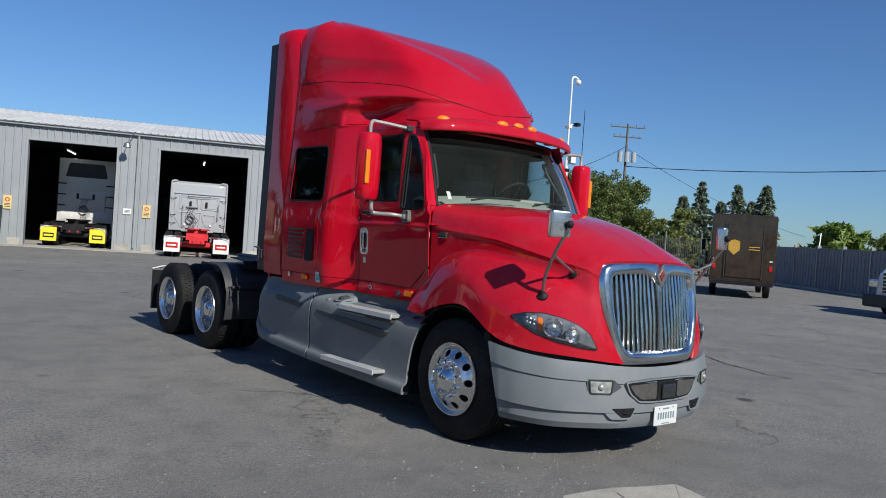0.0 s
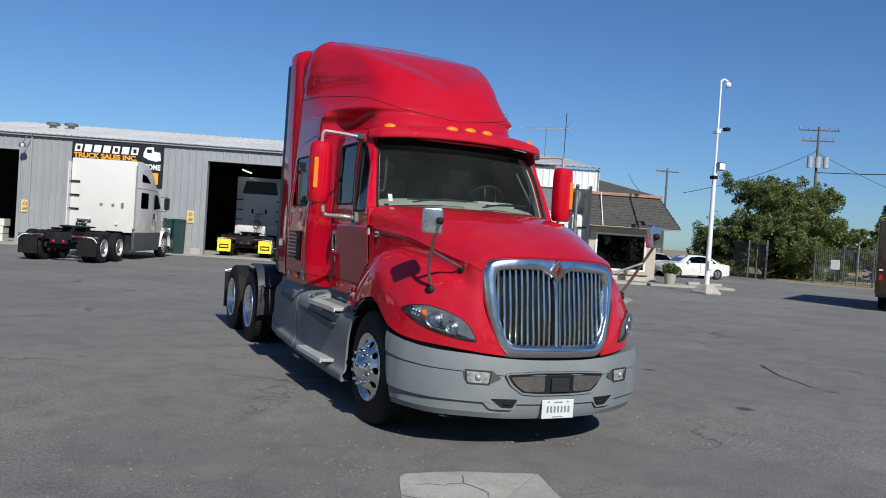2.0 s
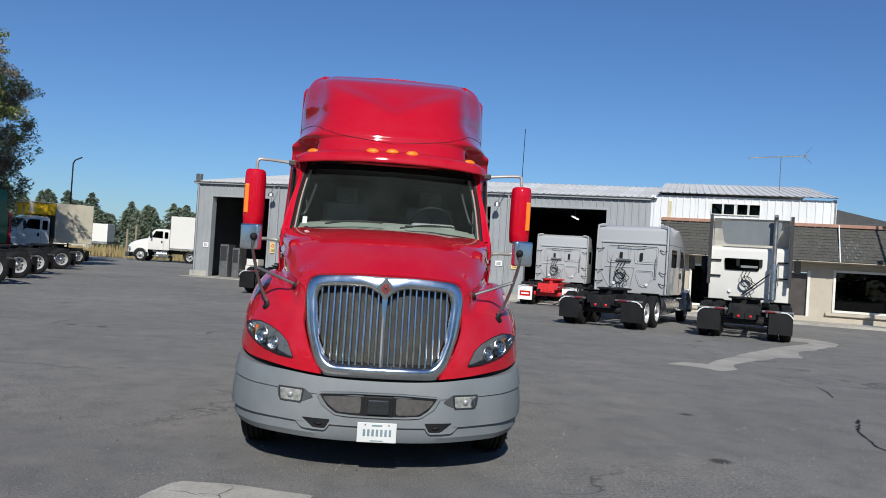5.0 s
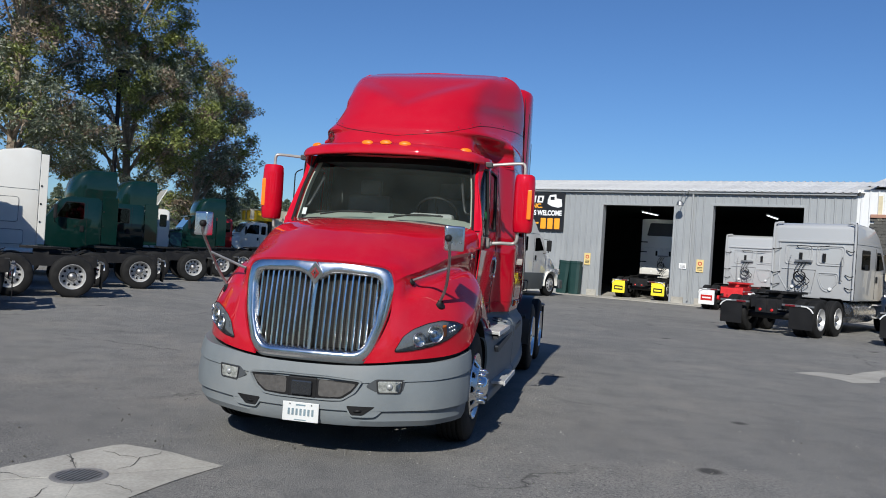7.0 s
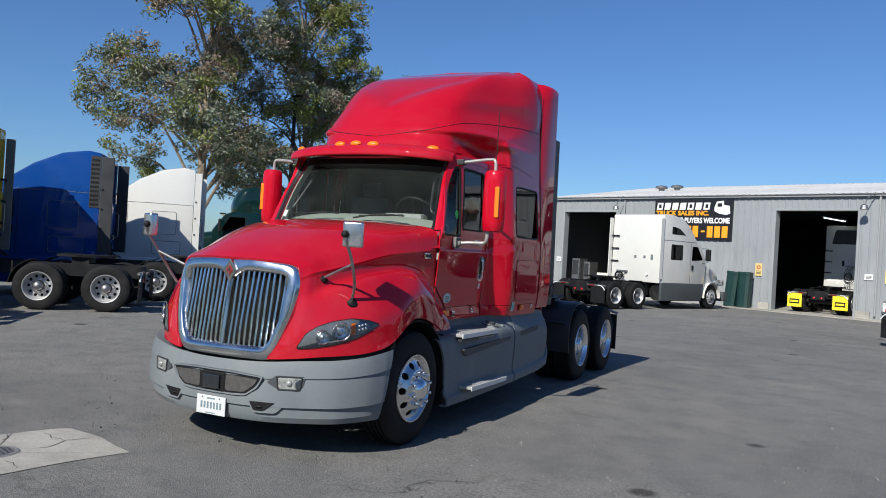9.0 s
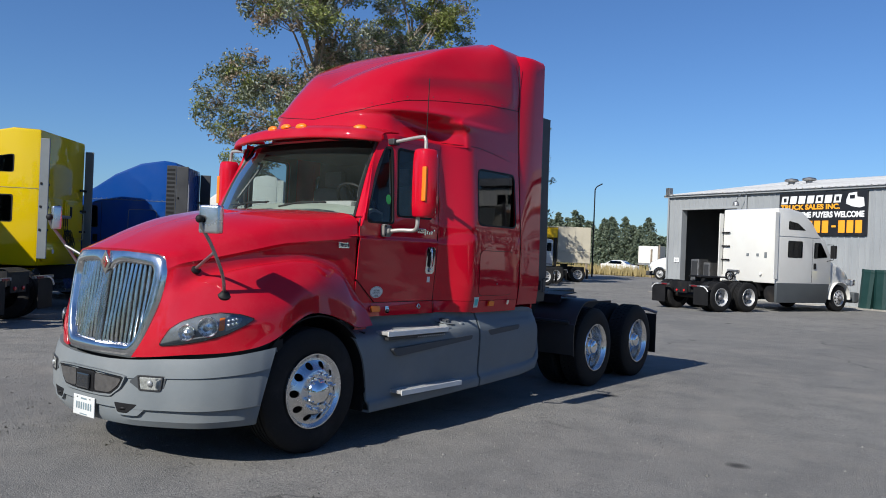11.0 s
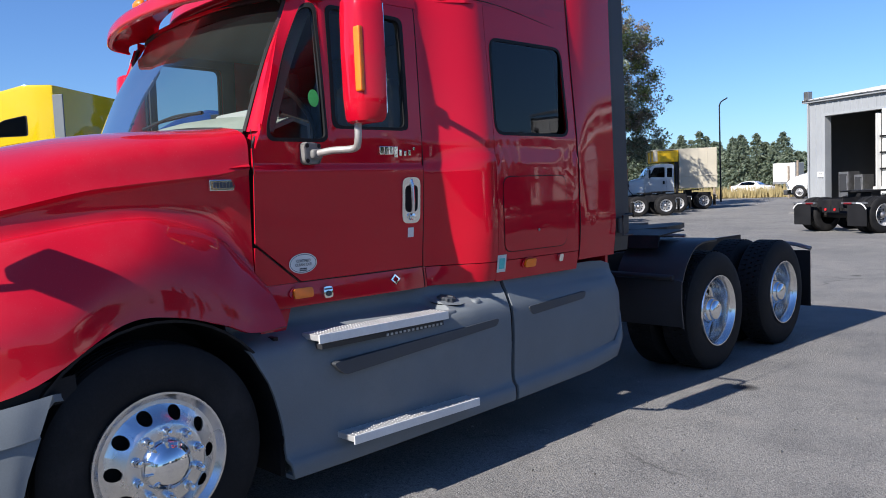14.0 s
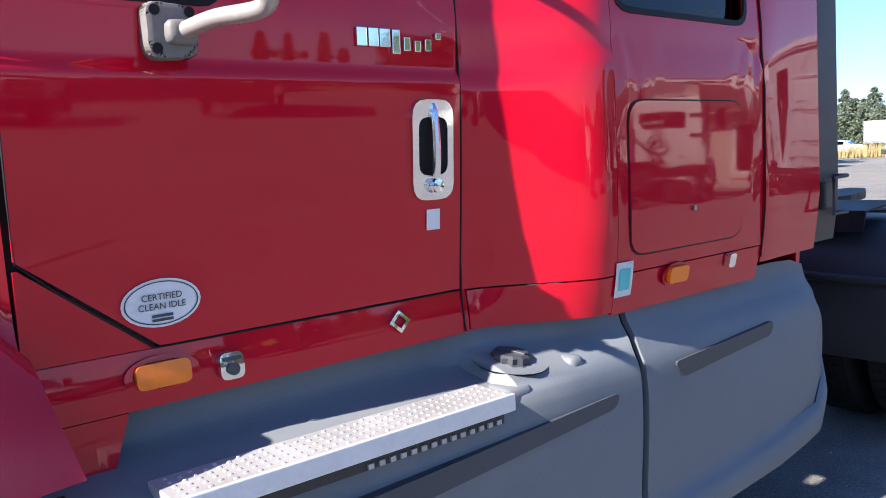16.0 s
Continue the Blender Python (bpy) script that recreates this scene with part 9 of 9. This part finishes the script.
def broad_tree(name, label, x, y, height, crown, seed, bark, leaf, leaves=14000, lean=(0, 0), low=.28, size=.16, trunk_r=.3, limbs=26, mixed=()):
    """A tapered trunk with limbs and twigs, each ending in clumps of leaves; mixed: further leaf materials with their shares."""
    rnd = random.Random(seed)
    t = thing(name, label, "tree", at=pose(x, y, 0))
    bm = bmesh.new()
    top = Vector((lean[0], lean[1], height * .82))
    line = [Vector((0, 0, -.1)), Vector((lean[0] * .25 + rnd.uniform(-.3, .3), lean[1] * .25 + rnd.uniform(-.3, .3), height * .25)), Vector((lean[0] * .6, lean[1] * .6, height * .52)), top]
    path = catmull(line, 16)
    tube(bm, path, trunk_r, 9, r2=.06)
    clumps = []
    for k in range(limbs):
        f = low + (1 - low) * (k + rnd.random()) / limbs
        base = path[min(15, int(f * 15))]
        ang = rnd.uniform(0, 6.283)
        reach = crown * (0.45 + .6 * rnd.random()) * (1.0 - .38 * max(0, f - .55) / .45)
        rise = height * (.06 + .16 * rnd.random())
        end = base + Vector((math.cos(ang) * reach, math.sin(ang) * reach, rise))
        mid_ = base.lerp(end, .5) + Vector((rnd.uniform(-.4, .4), rnd.uniform(-.4, .4), rise * .35))
        limb = catmull([base, mid_, end], 9)
        tube(bm, limb, trunk_r * .36 * (1.1 - f * .6), 6, r2=.02)
        sort = rnd.random()
        for j in (4, 6, 7, 8):
            for _ in range(2):
                p = limb[j] + Vector((rnd.uniform(-1, 1), rnd.uniform(-1, 1), rnd.uniform(-.6, .8))) * crown * .22
                tube(bm, [limb[j], limb[j].lerp(p, .6) + Vector((0, 0, .1)), p], .025, 4, r2=.008)
                for _ in range(3):
                    q = p + Vector((rnd.uniform(-1.2, 1.2), rnd.uniform(-1.2, 1.2), rnd.uniform(-1, 1))) * crown * .08
                    clumps.append((q, crown * rnd.uniform(.05, .105), (sort + rnd.gauss(0, .16)) % 1.0))
        clumps.append((end, crown * .12, sort))
    part("trunk", bm, bark, t, smooth=True)
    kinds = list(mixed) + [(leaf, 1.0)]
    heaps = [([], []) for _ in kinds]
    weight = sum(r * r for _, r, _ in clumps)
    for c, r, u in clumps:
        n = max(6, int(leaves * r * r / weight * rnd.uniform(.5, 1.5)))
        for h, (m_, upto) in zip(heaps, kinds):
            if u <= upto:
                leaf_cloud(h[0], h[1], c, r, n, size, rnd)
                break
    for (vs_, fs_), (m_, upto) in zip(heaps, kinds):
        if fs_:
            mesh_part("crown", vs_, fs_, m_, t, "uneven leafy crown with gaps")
    return t


def conifer(name, label, x, y, height, spread, seed, leaves=2600):
    """A straight trunk with whorls of drooping boughs that carry many small sprays."""
    rnd = random.Random(seed)
    rng = np.random.default_rng(seed)
    t = thing(name, label, "tree", "conifers", at=pose(x, y, 0))
    bm = bmesh.new()
    rod(bm, (0, 0, -.1), (0, 0, height * .97), .16, 7, .02)
    part("trunk", bm, M_bark_dark, t)
    verts, faces = [], []
    tiers = 24
    per = max(6, leaves // tiers // 8)
    for k in range(tiers):
        f = (k + rnd.uniform(-.3, .3)) / tiers
        z = height * (.06 + .93 * f)
        rr = spread * max(.02, 1 - f) ** .8 * rnd.uniform(.75, 1.2) + .1
        for j in range(8):
            a = 6.283 * (j + rnd.random()) / 8
            reach = rr * rnd.uniform(.65, 1.15)
            q = rng.random(per) ** .65
            side = rng.normal(0, .11, per) * reach * (1.15 - q)
            d = reach * q
            at = np.stack([math.cos(a) * d - math.sin(a) * side, math.sin(a) * d + math.cos(a) * side, z + .16 * d - .30 * d * q + rng.normal(0, .07, per)], axis=1)
            way = np.array([math.cos(a) * .8, math.sin(a) * .8, -.25])
            leaves_at(verts, faces, at, .13 + .045 * spread, rng, way, .34)
    mesh_part("crown", verts, faces, M_needle, t, "layered dark needles")
    return t


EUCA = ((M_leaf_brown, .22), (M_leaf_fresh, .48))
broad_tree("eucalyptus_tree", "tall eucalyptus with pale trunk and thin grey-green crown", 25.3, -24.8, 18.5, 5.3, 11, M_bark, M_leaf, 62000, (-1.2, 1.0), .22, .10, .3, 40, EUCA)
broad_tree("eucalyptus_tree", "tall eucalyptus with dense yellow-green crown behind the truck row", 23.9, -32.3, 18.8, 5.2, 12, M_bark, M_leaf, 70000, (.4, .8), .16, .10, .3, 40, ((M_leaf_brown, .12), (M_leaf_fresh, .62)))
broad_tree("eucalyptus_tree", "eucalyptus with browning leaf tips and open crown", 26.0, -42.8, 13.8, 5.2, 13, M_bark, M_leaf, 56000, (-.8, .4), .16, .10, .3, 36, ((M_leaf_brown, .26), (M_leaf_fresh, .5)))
broad_tree("broadleaf_tree", "dense dark green broad tree behind the yard gate", -46.5, -39.5, 7.6, 5.0, 21, M_bark_dark, M_leaf2, 52000, (0, 0), .05, .13, .22, 44)
broad_tree("broadleaf_tree", "dense dark green broad tree behind the yard gate", -51.0, -40.5, 7.5, 4.0, 22, M_bark_dark, M_leaf2, 42000, (0, 0), .05, .13, .22, 40)
broad_tree("hedge_bush", "dense dark green hedge bush at the yard fence", -44.0, -41.0, 4.6, 3.0, 26, M_bark_dark, M_leaf2, 15000, (0, 0), .04, .13, .12)
broad_tree("hedge_bush", "dense dark green hedge bush at the yard fence", -49.0, -40.5, 4.8, 3.0, 27, M_bark_dark, M_leaf2, 15000, (0, 0), .04, .13, .12)
broad_tree("hedge_bush", "dense dark green hedge bush at the yard fence", -53.5, -38.5, 4.4, 2.6, 28, M_bark_dark, M_leaf2, 12000, (0, 0), .04, .13, .12)
broad_tree("broadleaf_tree", "lower yellow-green tree beside the utility pole", -60.0, -39.5, 5.4, 2.6, 23, M_bark_dark, M_leaf_fresh, 13000, (0, 0), .12, .14, .2)
broad_tree("leafy_shrub", "bright green large-leaved shrub behind the boundary wall", -56.0, -22.5, 4.4, 2.6, 24, M_bark_dark, M_banana, 2600, (0, 0), .1, .42, .08)
broad_tree("broadleaf_tree", "rounded green tree far behind the boundary wall", -72.0, -24.0, 4.6, 3.2, 25, M_bark_dark, M_leaf2, 6000, (0, 0), .1, .2, .15)
for k, (x, y, h) in enumerate(((-64.0, -41.7, 9.0), (-65.5, -40.6, 9.4), (-66.6, -39.0, 8.6), (-67.5, -37.8, 9.4), (-68.3, -36.7, 8.8), (-66.4, -34.2, 9.2))):
    conifer("conifer", "blue-green conifer behind the boundary wall", x, y, h * (.95 if k % 2 else .82), 2.1, 40 + k, 7000)
rnd_ = random.Random(5)
for k in range(78):
    x = 26 + k * .8 + rnd_.uniform(-.8, .8)
    y = -112 + rnd_.uniform(-5, 5) + .1 * k
    conifer("conifer", "tall dark conifer in the windbreak beyond the field", x, y, rnd_.uniform(5.2, 7.6) + (1.6 if x > 42 else 0.0), rnd_.uniform(2.4, 3.4), 60 + k, 2600)
# scrub line under the windbreak and the far horizon
verts, faces = [], []
for k in range(900):
    leaf_cloud(verts, faces, Vector((rnd_.uniform(-5, 95), -106 + rnd_.uniform(-2, 2), .5)), .8, 6, .3, rnd_)
sc = mesh_part("scrub", verts, faces, M_leaf2, None)
tagged(sc, "low green scrub along the far edge of the field", "shrubs", kind="stuff")
# unseen tall trees on the street side, behind the walk, added for dark reflections
verts, faces = [], []
for k in range(420):
    x = rnd_.uniform(-42, 48)
    f = rnd_.random()
    top_z = 11.5 + 2.5 * math.sin(x * .31) + 1.5 * math.sin(x * .83)
    leaf_cloud(verts, faces, Vector((x, 42 + rnd_.gauss(0, 1.6), .4 + f * top_z)), 1.5, 55, .42, rnd_)
wb = mesh_part("street_windbreak", verts, faces, M_leaf2, None)
tagged(wb, "unseen tall dark green tree mass added for reflections", "trees", kind="stuff")
# golden grass and weeds at the near edge of the field
verts, faces = [], []
for k in range(5200):
    x, y = rnd_.uniform(12, 62), -67.5 - abs(rnd_.gauss(0, 4))
    h = rnd_.uniform(.5, 1.25)
    dx, dy = rnd_.uniform(-.12, .12), rnd_.uniform(-.12, .12)
    i = len(verts)
    verts += [Vector((x - .05, y, 0)), Vector((x + .05, y, 0)), Vector((x + dx, y + dy, h))]
    faces.append((i, i + 1, i + 2))
gr = mesh_part("tall_grass", verts, faces, foliage("golden_grass", (0.20, 0.16, 0.07), (0.30, 0.24, 0.11), (0.36, 0.28, 0.12)), None)
tagged(gr, "tall dry golden weeds along the yard edge", "grass", kind="stuff")

# ---- poles, wall, fences ----
cp = thing("camera_pole", "white steel pole with security cameras on a sloped concrete foot", "pole", at=pose(-20.1, -18.15, 0))
bm = bmesh.new()
rws = [[Vector((a * k, b * k, z)) for a, b in ((-.42, -.42), (.42, -.42), (.42, .42), (-.42, .42))] for z, k in ((0, 1), (.05, 1), (.38, .42))]
vs = grid_faces(bm, rws, closed=True)
bm.faces.new(vs[-1])
part("foot", bm, M_concrete, cp)
bm = bmesh.new()
rod(bm, (0, 0, .3), (0, 0, 5.2), .105, 14, .085)
part("post", bm, M_white, cp, smooth=40)
part("mast", rod(bmesh.new(), (0, 0, 5.1), (0, 0, 8.5), .05, 12, .04), M_white, cp, smooth=40)
bm = bmesh.new()
tube(bm, [(0, 0, 8.45), (0, 0, 8.7), (-.1, .05, 8.78), (-.25, .1, 8.72)], .045, 8, 10)
part("crook", bm, M_white, cp, smooth=True)
bm = bmesh.new()
bmesh.ops.create_uvsphere(bm, u_segments=14, v_segments=8, radius=.13, matrix=Matrix.Translation((-.28, .1, 8.58)))
part("dome_camera", bm, M_white, cp, smooth=True)
for x, y, z, mt in ((-.25, .15, 6.75, M_black), (.22, .1, 6.6, M_white), (.2, .1, 4.75, M_black)):
    part("camera_unit", boxed(x - .1, x + .1, y - .06, y + .2, z - .07, z + .07, .02), mt, cp)
    part("camera_arm", rod(bmesh.new(), (0, 0, z), (x, y, z), .025, 6), M_white, cp)
part("flood_lamp", boxed(-.32, .02, .1, .25, 5.05, 5.4, .02), M_steel, cp)
part("flood_glass", boxed(-.29, -.01, .25, .262, 5.1, 5.35, .005), M_sign_white, cp)
part("meter_box", boxed(-.1, .1, .09, .16, 1.0, 1.35, .01), M_white, cp)

up = thing("utility_pole", "weathered wooden utility pole with crossarms and transformers", "pole", at=pose(-52.6, -40.4, 0))
part("post", rod(bmesh.new(), (0, 0, -.2), (0, 0, 12.8), .15, 12, .10), M_pole, up, smooth=40)
UX = Vector((.80, -.60, 0))
for z, w in ((12.5, 1.6), (11.6, 1.25)):
    bm = bmesh.new()
    rod(bm, UX * -w + Vector((0, 0, z)), UX * w + Vector((0, 0, z)), .055, 6)
    part("crossarm", bm, M_pole, up)
    for f in (-.95, -.5, .5, .95):
        part("insulator", rod(bmesh.new(), UX * w * f + Vector((0, 0, z)), UX * w * f + Vector((0, 0, z + .28)), .05, 8), M_steel, up)
for f in (-.62, 0.0, .62):
    bm = bmesh.new()
    c = UX * f + Vector((.25, .3, 0))
    rod(bm, c + Vector((0, 0, 9.3)), c + Vector((0, 0, 10.2)), .23, 14)
    part("transformer", bm, M_truck_silver, up, smooth=40)
up2 = thing("utility_pole", "thin wooden utility pole with one crossarm, far off", "pole", at=pose(-50.8, -56.7, 0))
part("post", rod(bmesh.new(), (0, 0, -.2), (0, 0, 9.9), .14, 10, .1), M_pole, up2, smooth=40)
part("crossarm", rod(bmesh.new(), (-1.2, .3, 9.6), (1.2, -.3, 9.6), .07, 6), M_pole, up2)


def wire(name, a, b, sag, r=.02):
    a, b = Vector(a), Vector(b)
    pts = [a.lerp(b, k / 16) - Vector((0, 0, sag * 4 * (k / 16) * (1 - k / 16))) for k in range(17)]
    bm = bmesh.new()
    tube(bm, pts, r, 5)
    return tagged(part(name, bm, M_black, smooth=True), "thin dark overhead cable", "cable", "overhead cables")


wire("overhead_cable", (-52.2, -40.0, 8.9), (-58.0, 22.0, 13.0), 2.2, .035)
wire("overhead_cable", (-52.6, -40.4, 10.6), (-95.0, -44.0, 4.5), .8)
wire("overhead_cable", (-52.6, -40.4, 10.8), (-30.0, -31.0, 5.2), .4)
wire("overhead_cable", (-47.0, -58.0, 9.0), (-27.0, -30.0, 4.5), .4)

fl = thing("yard_lamp_post", "slim dark lamp post with a cranked head", "lamp post", at=pose(24.2, -56.3, 0))
part("post", rod(bmesh.new(), (0, 0, 0), (0, 0, 7.4), .07, 10, .05), M_black, fl, smooth=40)
bm = bmesh.new()
tube(bm, [(0, 0, 7.3), (-.15, 0, 7.6), (-.65, 0, 7.85)], .05, 8, 8)
part("head", bm, M_black, fl, smooth=True)
dp = thing("yard_lamp_post", "tall dark slim pole between the trees", "lamp post", at=pose(22.2, -28.3, 0))
part("post", rod(bmesh.new(), (0, 0, 0), (0, 0, 9.6), .13, 10, .1), M_black, dp, smooth=40)
part("head", boxed(-.4, .15, -.12, .12, 9.55, 9.7, .03), M_black, dp)

# television aerial on the office roof
an = thing("television_aerial", "thin metal television aerial on the office roof", "aerial", at=B_AT @ pose(29.5, 5.0, 5.9))
part("mast", rod(bmesh.new(), (0, 0, -.6), (0, 0, 1.9), .02, 6), M_steel, an)
part("boom", rod(bmesh.new(), (-1.5, 0, 1.8), (1.2, 0, 1.95), .025, 6), M_steel, an)
for k in range(11):
    x = -1.45 + k * .25
    part("element", rod(bmesh.new(), (x, -.25 - .03 * k, 1.8 + .014 * k), (x, .25 + .03 * k, 1.8 + .014 * k), .01, 5), M_steel, an)
part("element", rod(bmesh.new(), (1.0, 0, 1.94), (1.35, -.1, 2.35), .012, 5), M_steel, an)
part("element", rod(bmesh.new(), (1.0, 0, 1.94), (1.4, .1, 1.6), .012, 5), M_steel, an)

# boundary wall of grey panels
M_fence = surface("grey_concrete_panel", (0.27, 0.27, 0.27), 0.8, vary=0.15, scale=1.2, fine=30, bump=0.3, dirt=(0.16, 0.15, 0.14), dirt_amount=0.5, rand=.12)
bw = thing("wall_boundary", "grey panelled boundary wall along the yard", "wall", kind="structure")
P0, P1 = Vector((-47.5, -28.0, 0)), Vector((-22.5, 8.0, 0))
n_p = 18
dv = (P1 - P0) / n_p
ang = math.degrees(math.atan2(dv.y, dv.x))
first = None
for k in range(n_p):
    at = pose(*(P0 + dv * k), 0, 0, ang)
    if first is None:
        bm = bmesh.new()
        box(bm, .0, dv.length - .03, -.06, .06, 0, 2.35)
        for j in range(8):
            box(bm, .1 + j * dv.length / 8, .14 + j * dv.length / 8, -.085, -.055, 0, 2.35)
        first = part("wall_panel", bm, M_fence, bw, at=at)
        fpost = part("wall_post", boxed(-.06, .06, -.1, .1, 0, 2.5), M_steel, bw, at=at)
    else:
        again(first, bw, at)
        again(fpost, bw, at)
    if k % 3 == 0:
        part("strut", rod(bmesh.new(), P0 + dv * k + Vector((0, 0, 2.4)), P0 + dv * k + Vector((-.3, -.1, 3.2)), .03, 6), M_white, bw)
ob = tagged(part("kerb", boxed(0, (P1 - P0).length, .1, .5, -.02, .12, .02), M_concrete), "low concrete kerb at the foot of the boundary wall", "kerb", kind="structure")
ob.matrix_world = pose(*(P0 + Vector((.5, -.35, 0))), 0, 0, ang)


def bar_fence(name, label, a, b, height, step, material, post_every=12, posts=None):
    a, b = Vector((*a, 0)), Vector((*b, 0))
    t = thing(name, label, "fence")
    n = int((b - a).length / step)
    d = (b - a) / n
    m = None
    for k in range(n + 1):
        at = pose(*(a + d * k))
        big = k % post_every == 0
        if big:
            part("post", boxed(-.04, .04, -.04, .04, 0, height + .15), posts or material, t, at=at)
        elif m is None:
            m = part("picket", boxed(-.012, .012, -.012, .012, .08, height), material, t, at=at)
        else:
            again(m, t, at)
    for z in (.15, height - .2):
        part("rail", rod(bmesh.new(), a + Vector((0, 0, z)), b + Vector((0, 0, z)), .022, 6), material, t)


bar_fence("iron_fence", "black iron bar fence behind the parked cars", (-27.5, -36.3), (-34.8, -38.6), 2.1, .15, M_black)
bar_fence("iron_gate", "open black iron gate by the yard entrance", (-38.5, -32.0), (-40.6, -37.0), 2.6, .17, M_black, 16, M_alu)
bar_fence("mesh_gate", "dark mesh gate beside the utility pole", (-45.5, -34.0), (-47.3, -28.3), 2.6, .14, M_steel, 14)
for x, y in ((-47.2, -28.6), (-46.4, -31.2), (-43.8, -37.8)):
    t_ = thing("gate_post", "plain steel gate post", "post", "gate posts", at=pose(x, y, 0))
    part("post", rod(bmesh.new(), (0, 0, 0), (0, 0, 3.1), .07, 8), M_steel, t_)
nb = thing("gate_notice", "white notice board on the mesh gate", "sign", at=pose(-45.9, -32.6, 1.4, 0, 0, 107))
part("board", boxed(-.3, .3, -.02, .02, -.35, .35), M_sign_white, nb)
part("stay", boxed(-.02, .02, -.02, .02, -1.4, -.35), M_steel, nb)
# posts at the field edge
for x, y, h in ((21.2, -63.4, 3.0), (22.0, -63.6, 2.6), (28.6, -64.0, 2.4), (18.0, -63.0, 2.2)):
    t_ = thing("field_post", "weathered wooden post at the field edge", "post", "field posts", at=pose(x, y, 0))
    part("post", rod(bmesh.new(), (0, 0, 0), (0, 0, h), .11, 8, .09), M_bark, t_)
# tan roof and building far behind the boundary wall
hb = thing("far_house", "low house with tan roof behind the boundary wall", "house", at=pose(-64, -8, 0, 0, 0, 60))
part("wall", boxed(-9, 9, -4, 4, 0, 2.6), M_stucco, hb)
bm = bmesh.new()
prism(bm, [(-4.6, 2.5), (4.6, 2.5), (0, 4.0)], -9.5, 9.5, "x")
part("roof", bm, surface("tan_roof", (0.33, 0.25, 0.17), 0.85, vary=0.2, scale=1.5, bump=0.3), hb)
# solar lamp, planter and stones by the office corner
pl = thing("planter", "pale pot with a leafy green plant at the office corner", "planter", at=B_AT @ pose(34.6, -1.35, .1))
bm = bmesh.new()
revolve(bm, [(.2, 0), (.26, .25), (.28, .5), (.24, .5), (.2, .42), (.01, .42)], 20, "z")
part("pot", bm, M_concrete, pl, smooth=40)
verts, faces = [], []
leaf_cloud(verts, faces, Vector((0, 0, .68)), .36, 300, .13, random.Random(3))
mesh_part("plant", verts, faces, M_leaf2, pl)
for x, y in ((36.0, -.6), (36.6, -1.1), (37.0, -.8)):
    t_ = thing("kerb_stone", "short pale concrete parking stop", "stone", "parking stops", at=B_AT @ pose(x, y, .1, 0, 0, 20))
    part("stone", boxed(-.35, .35, -.1, .1, 0, .14, .03), M_concrete, t_)
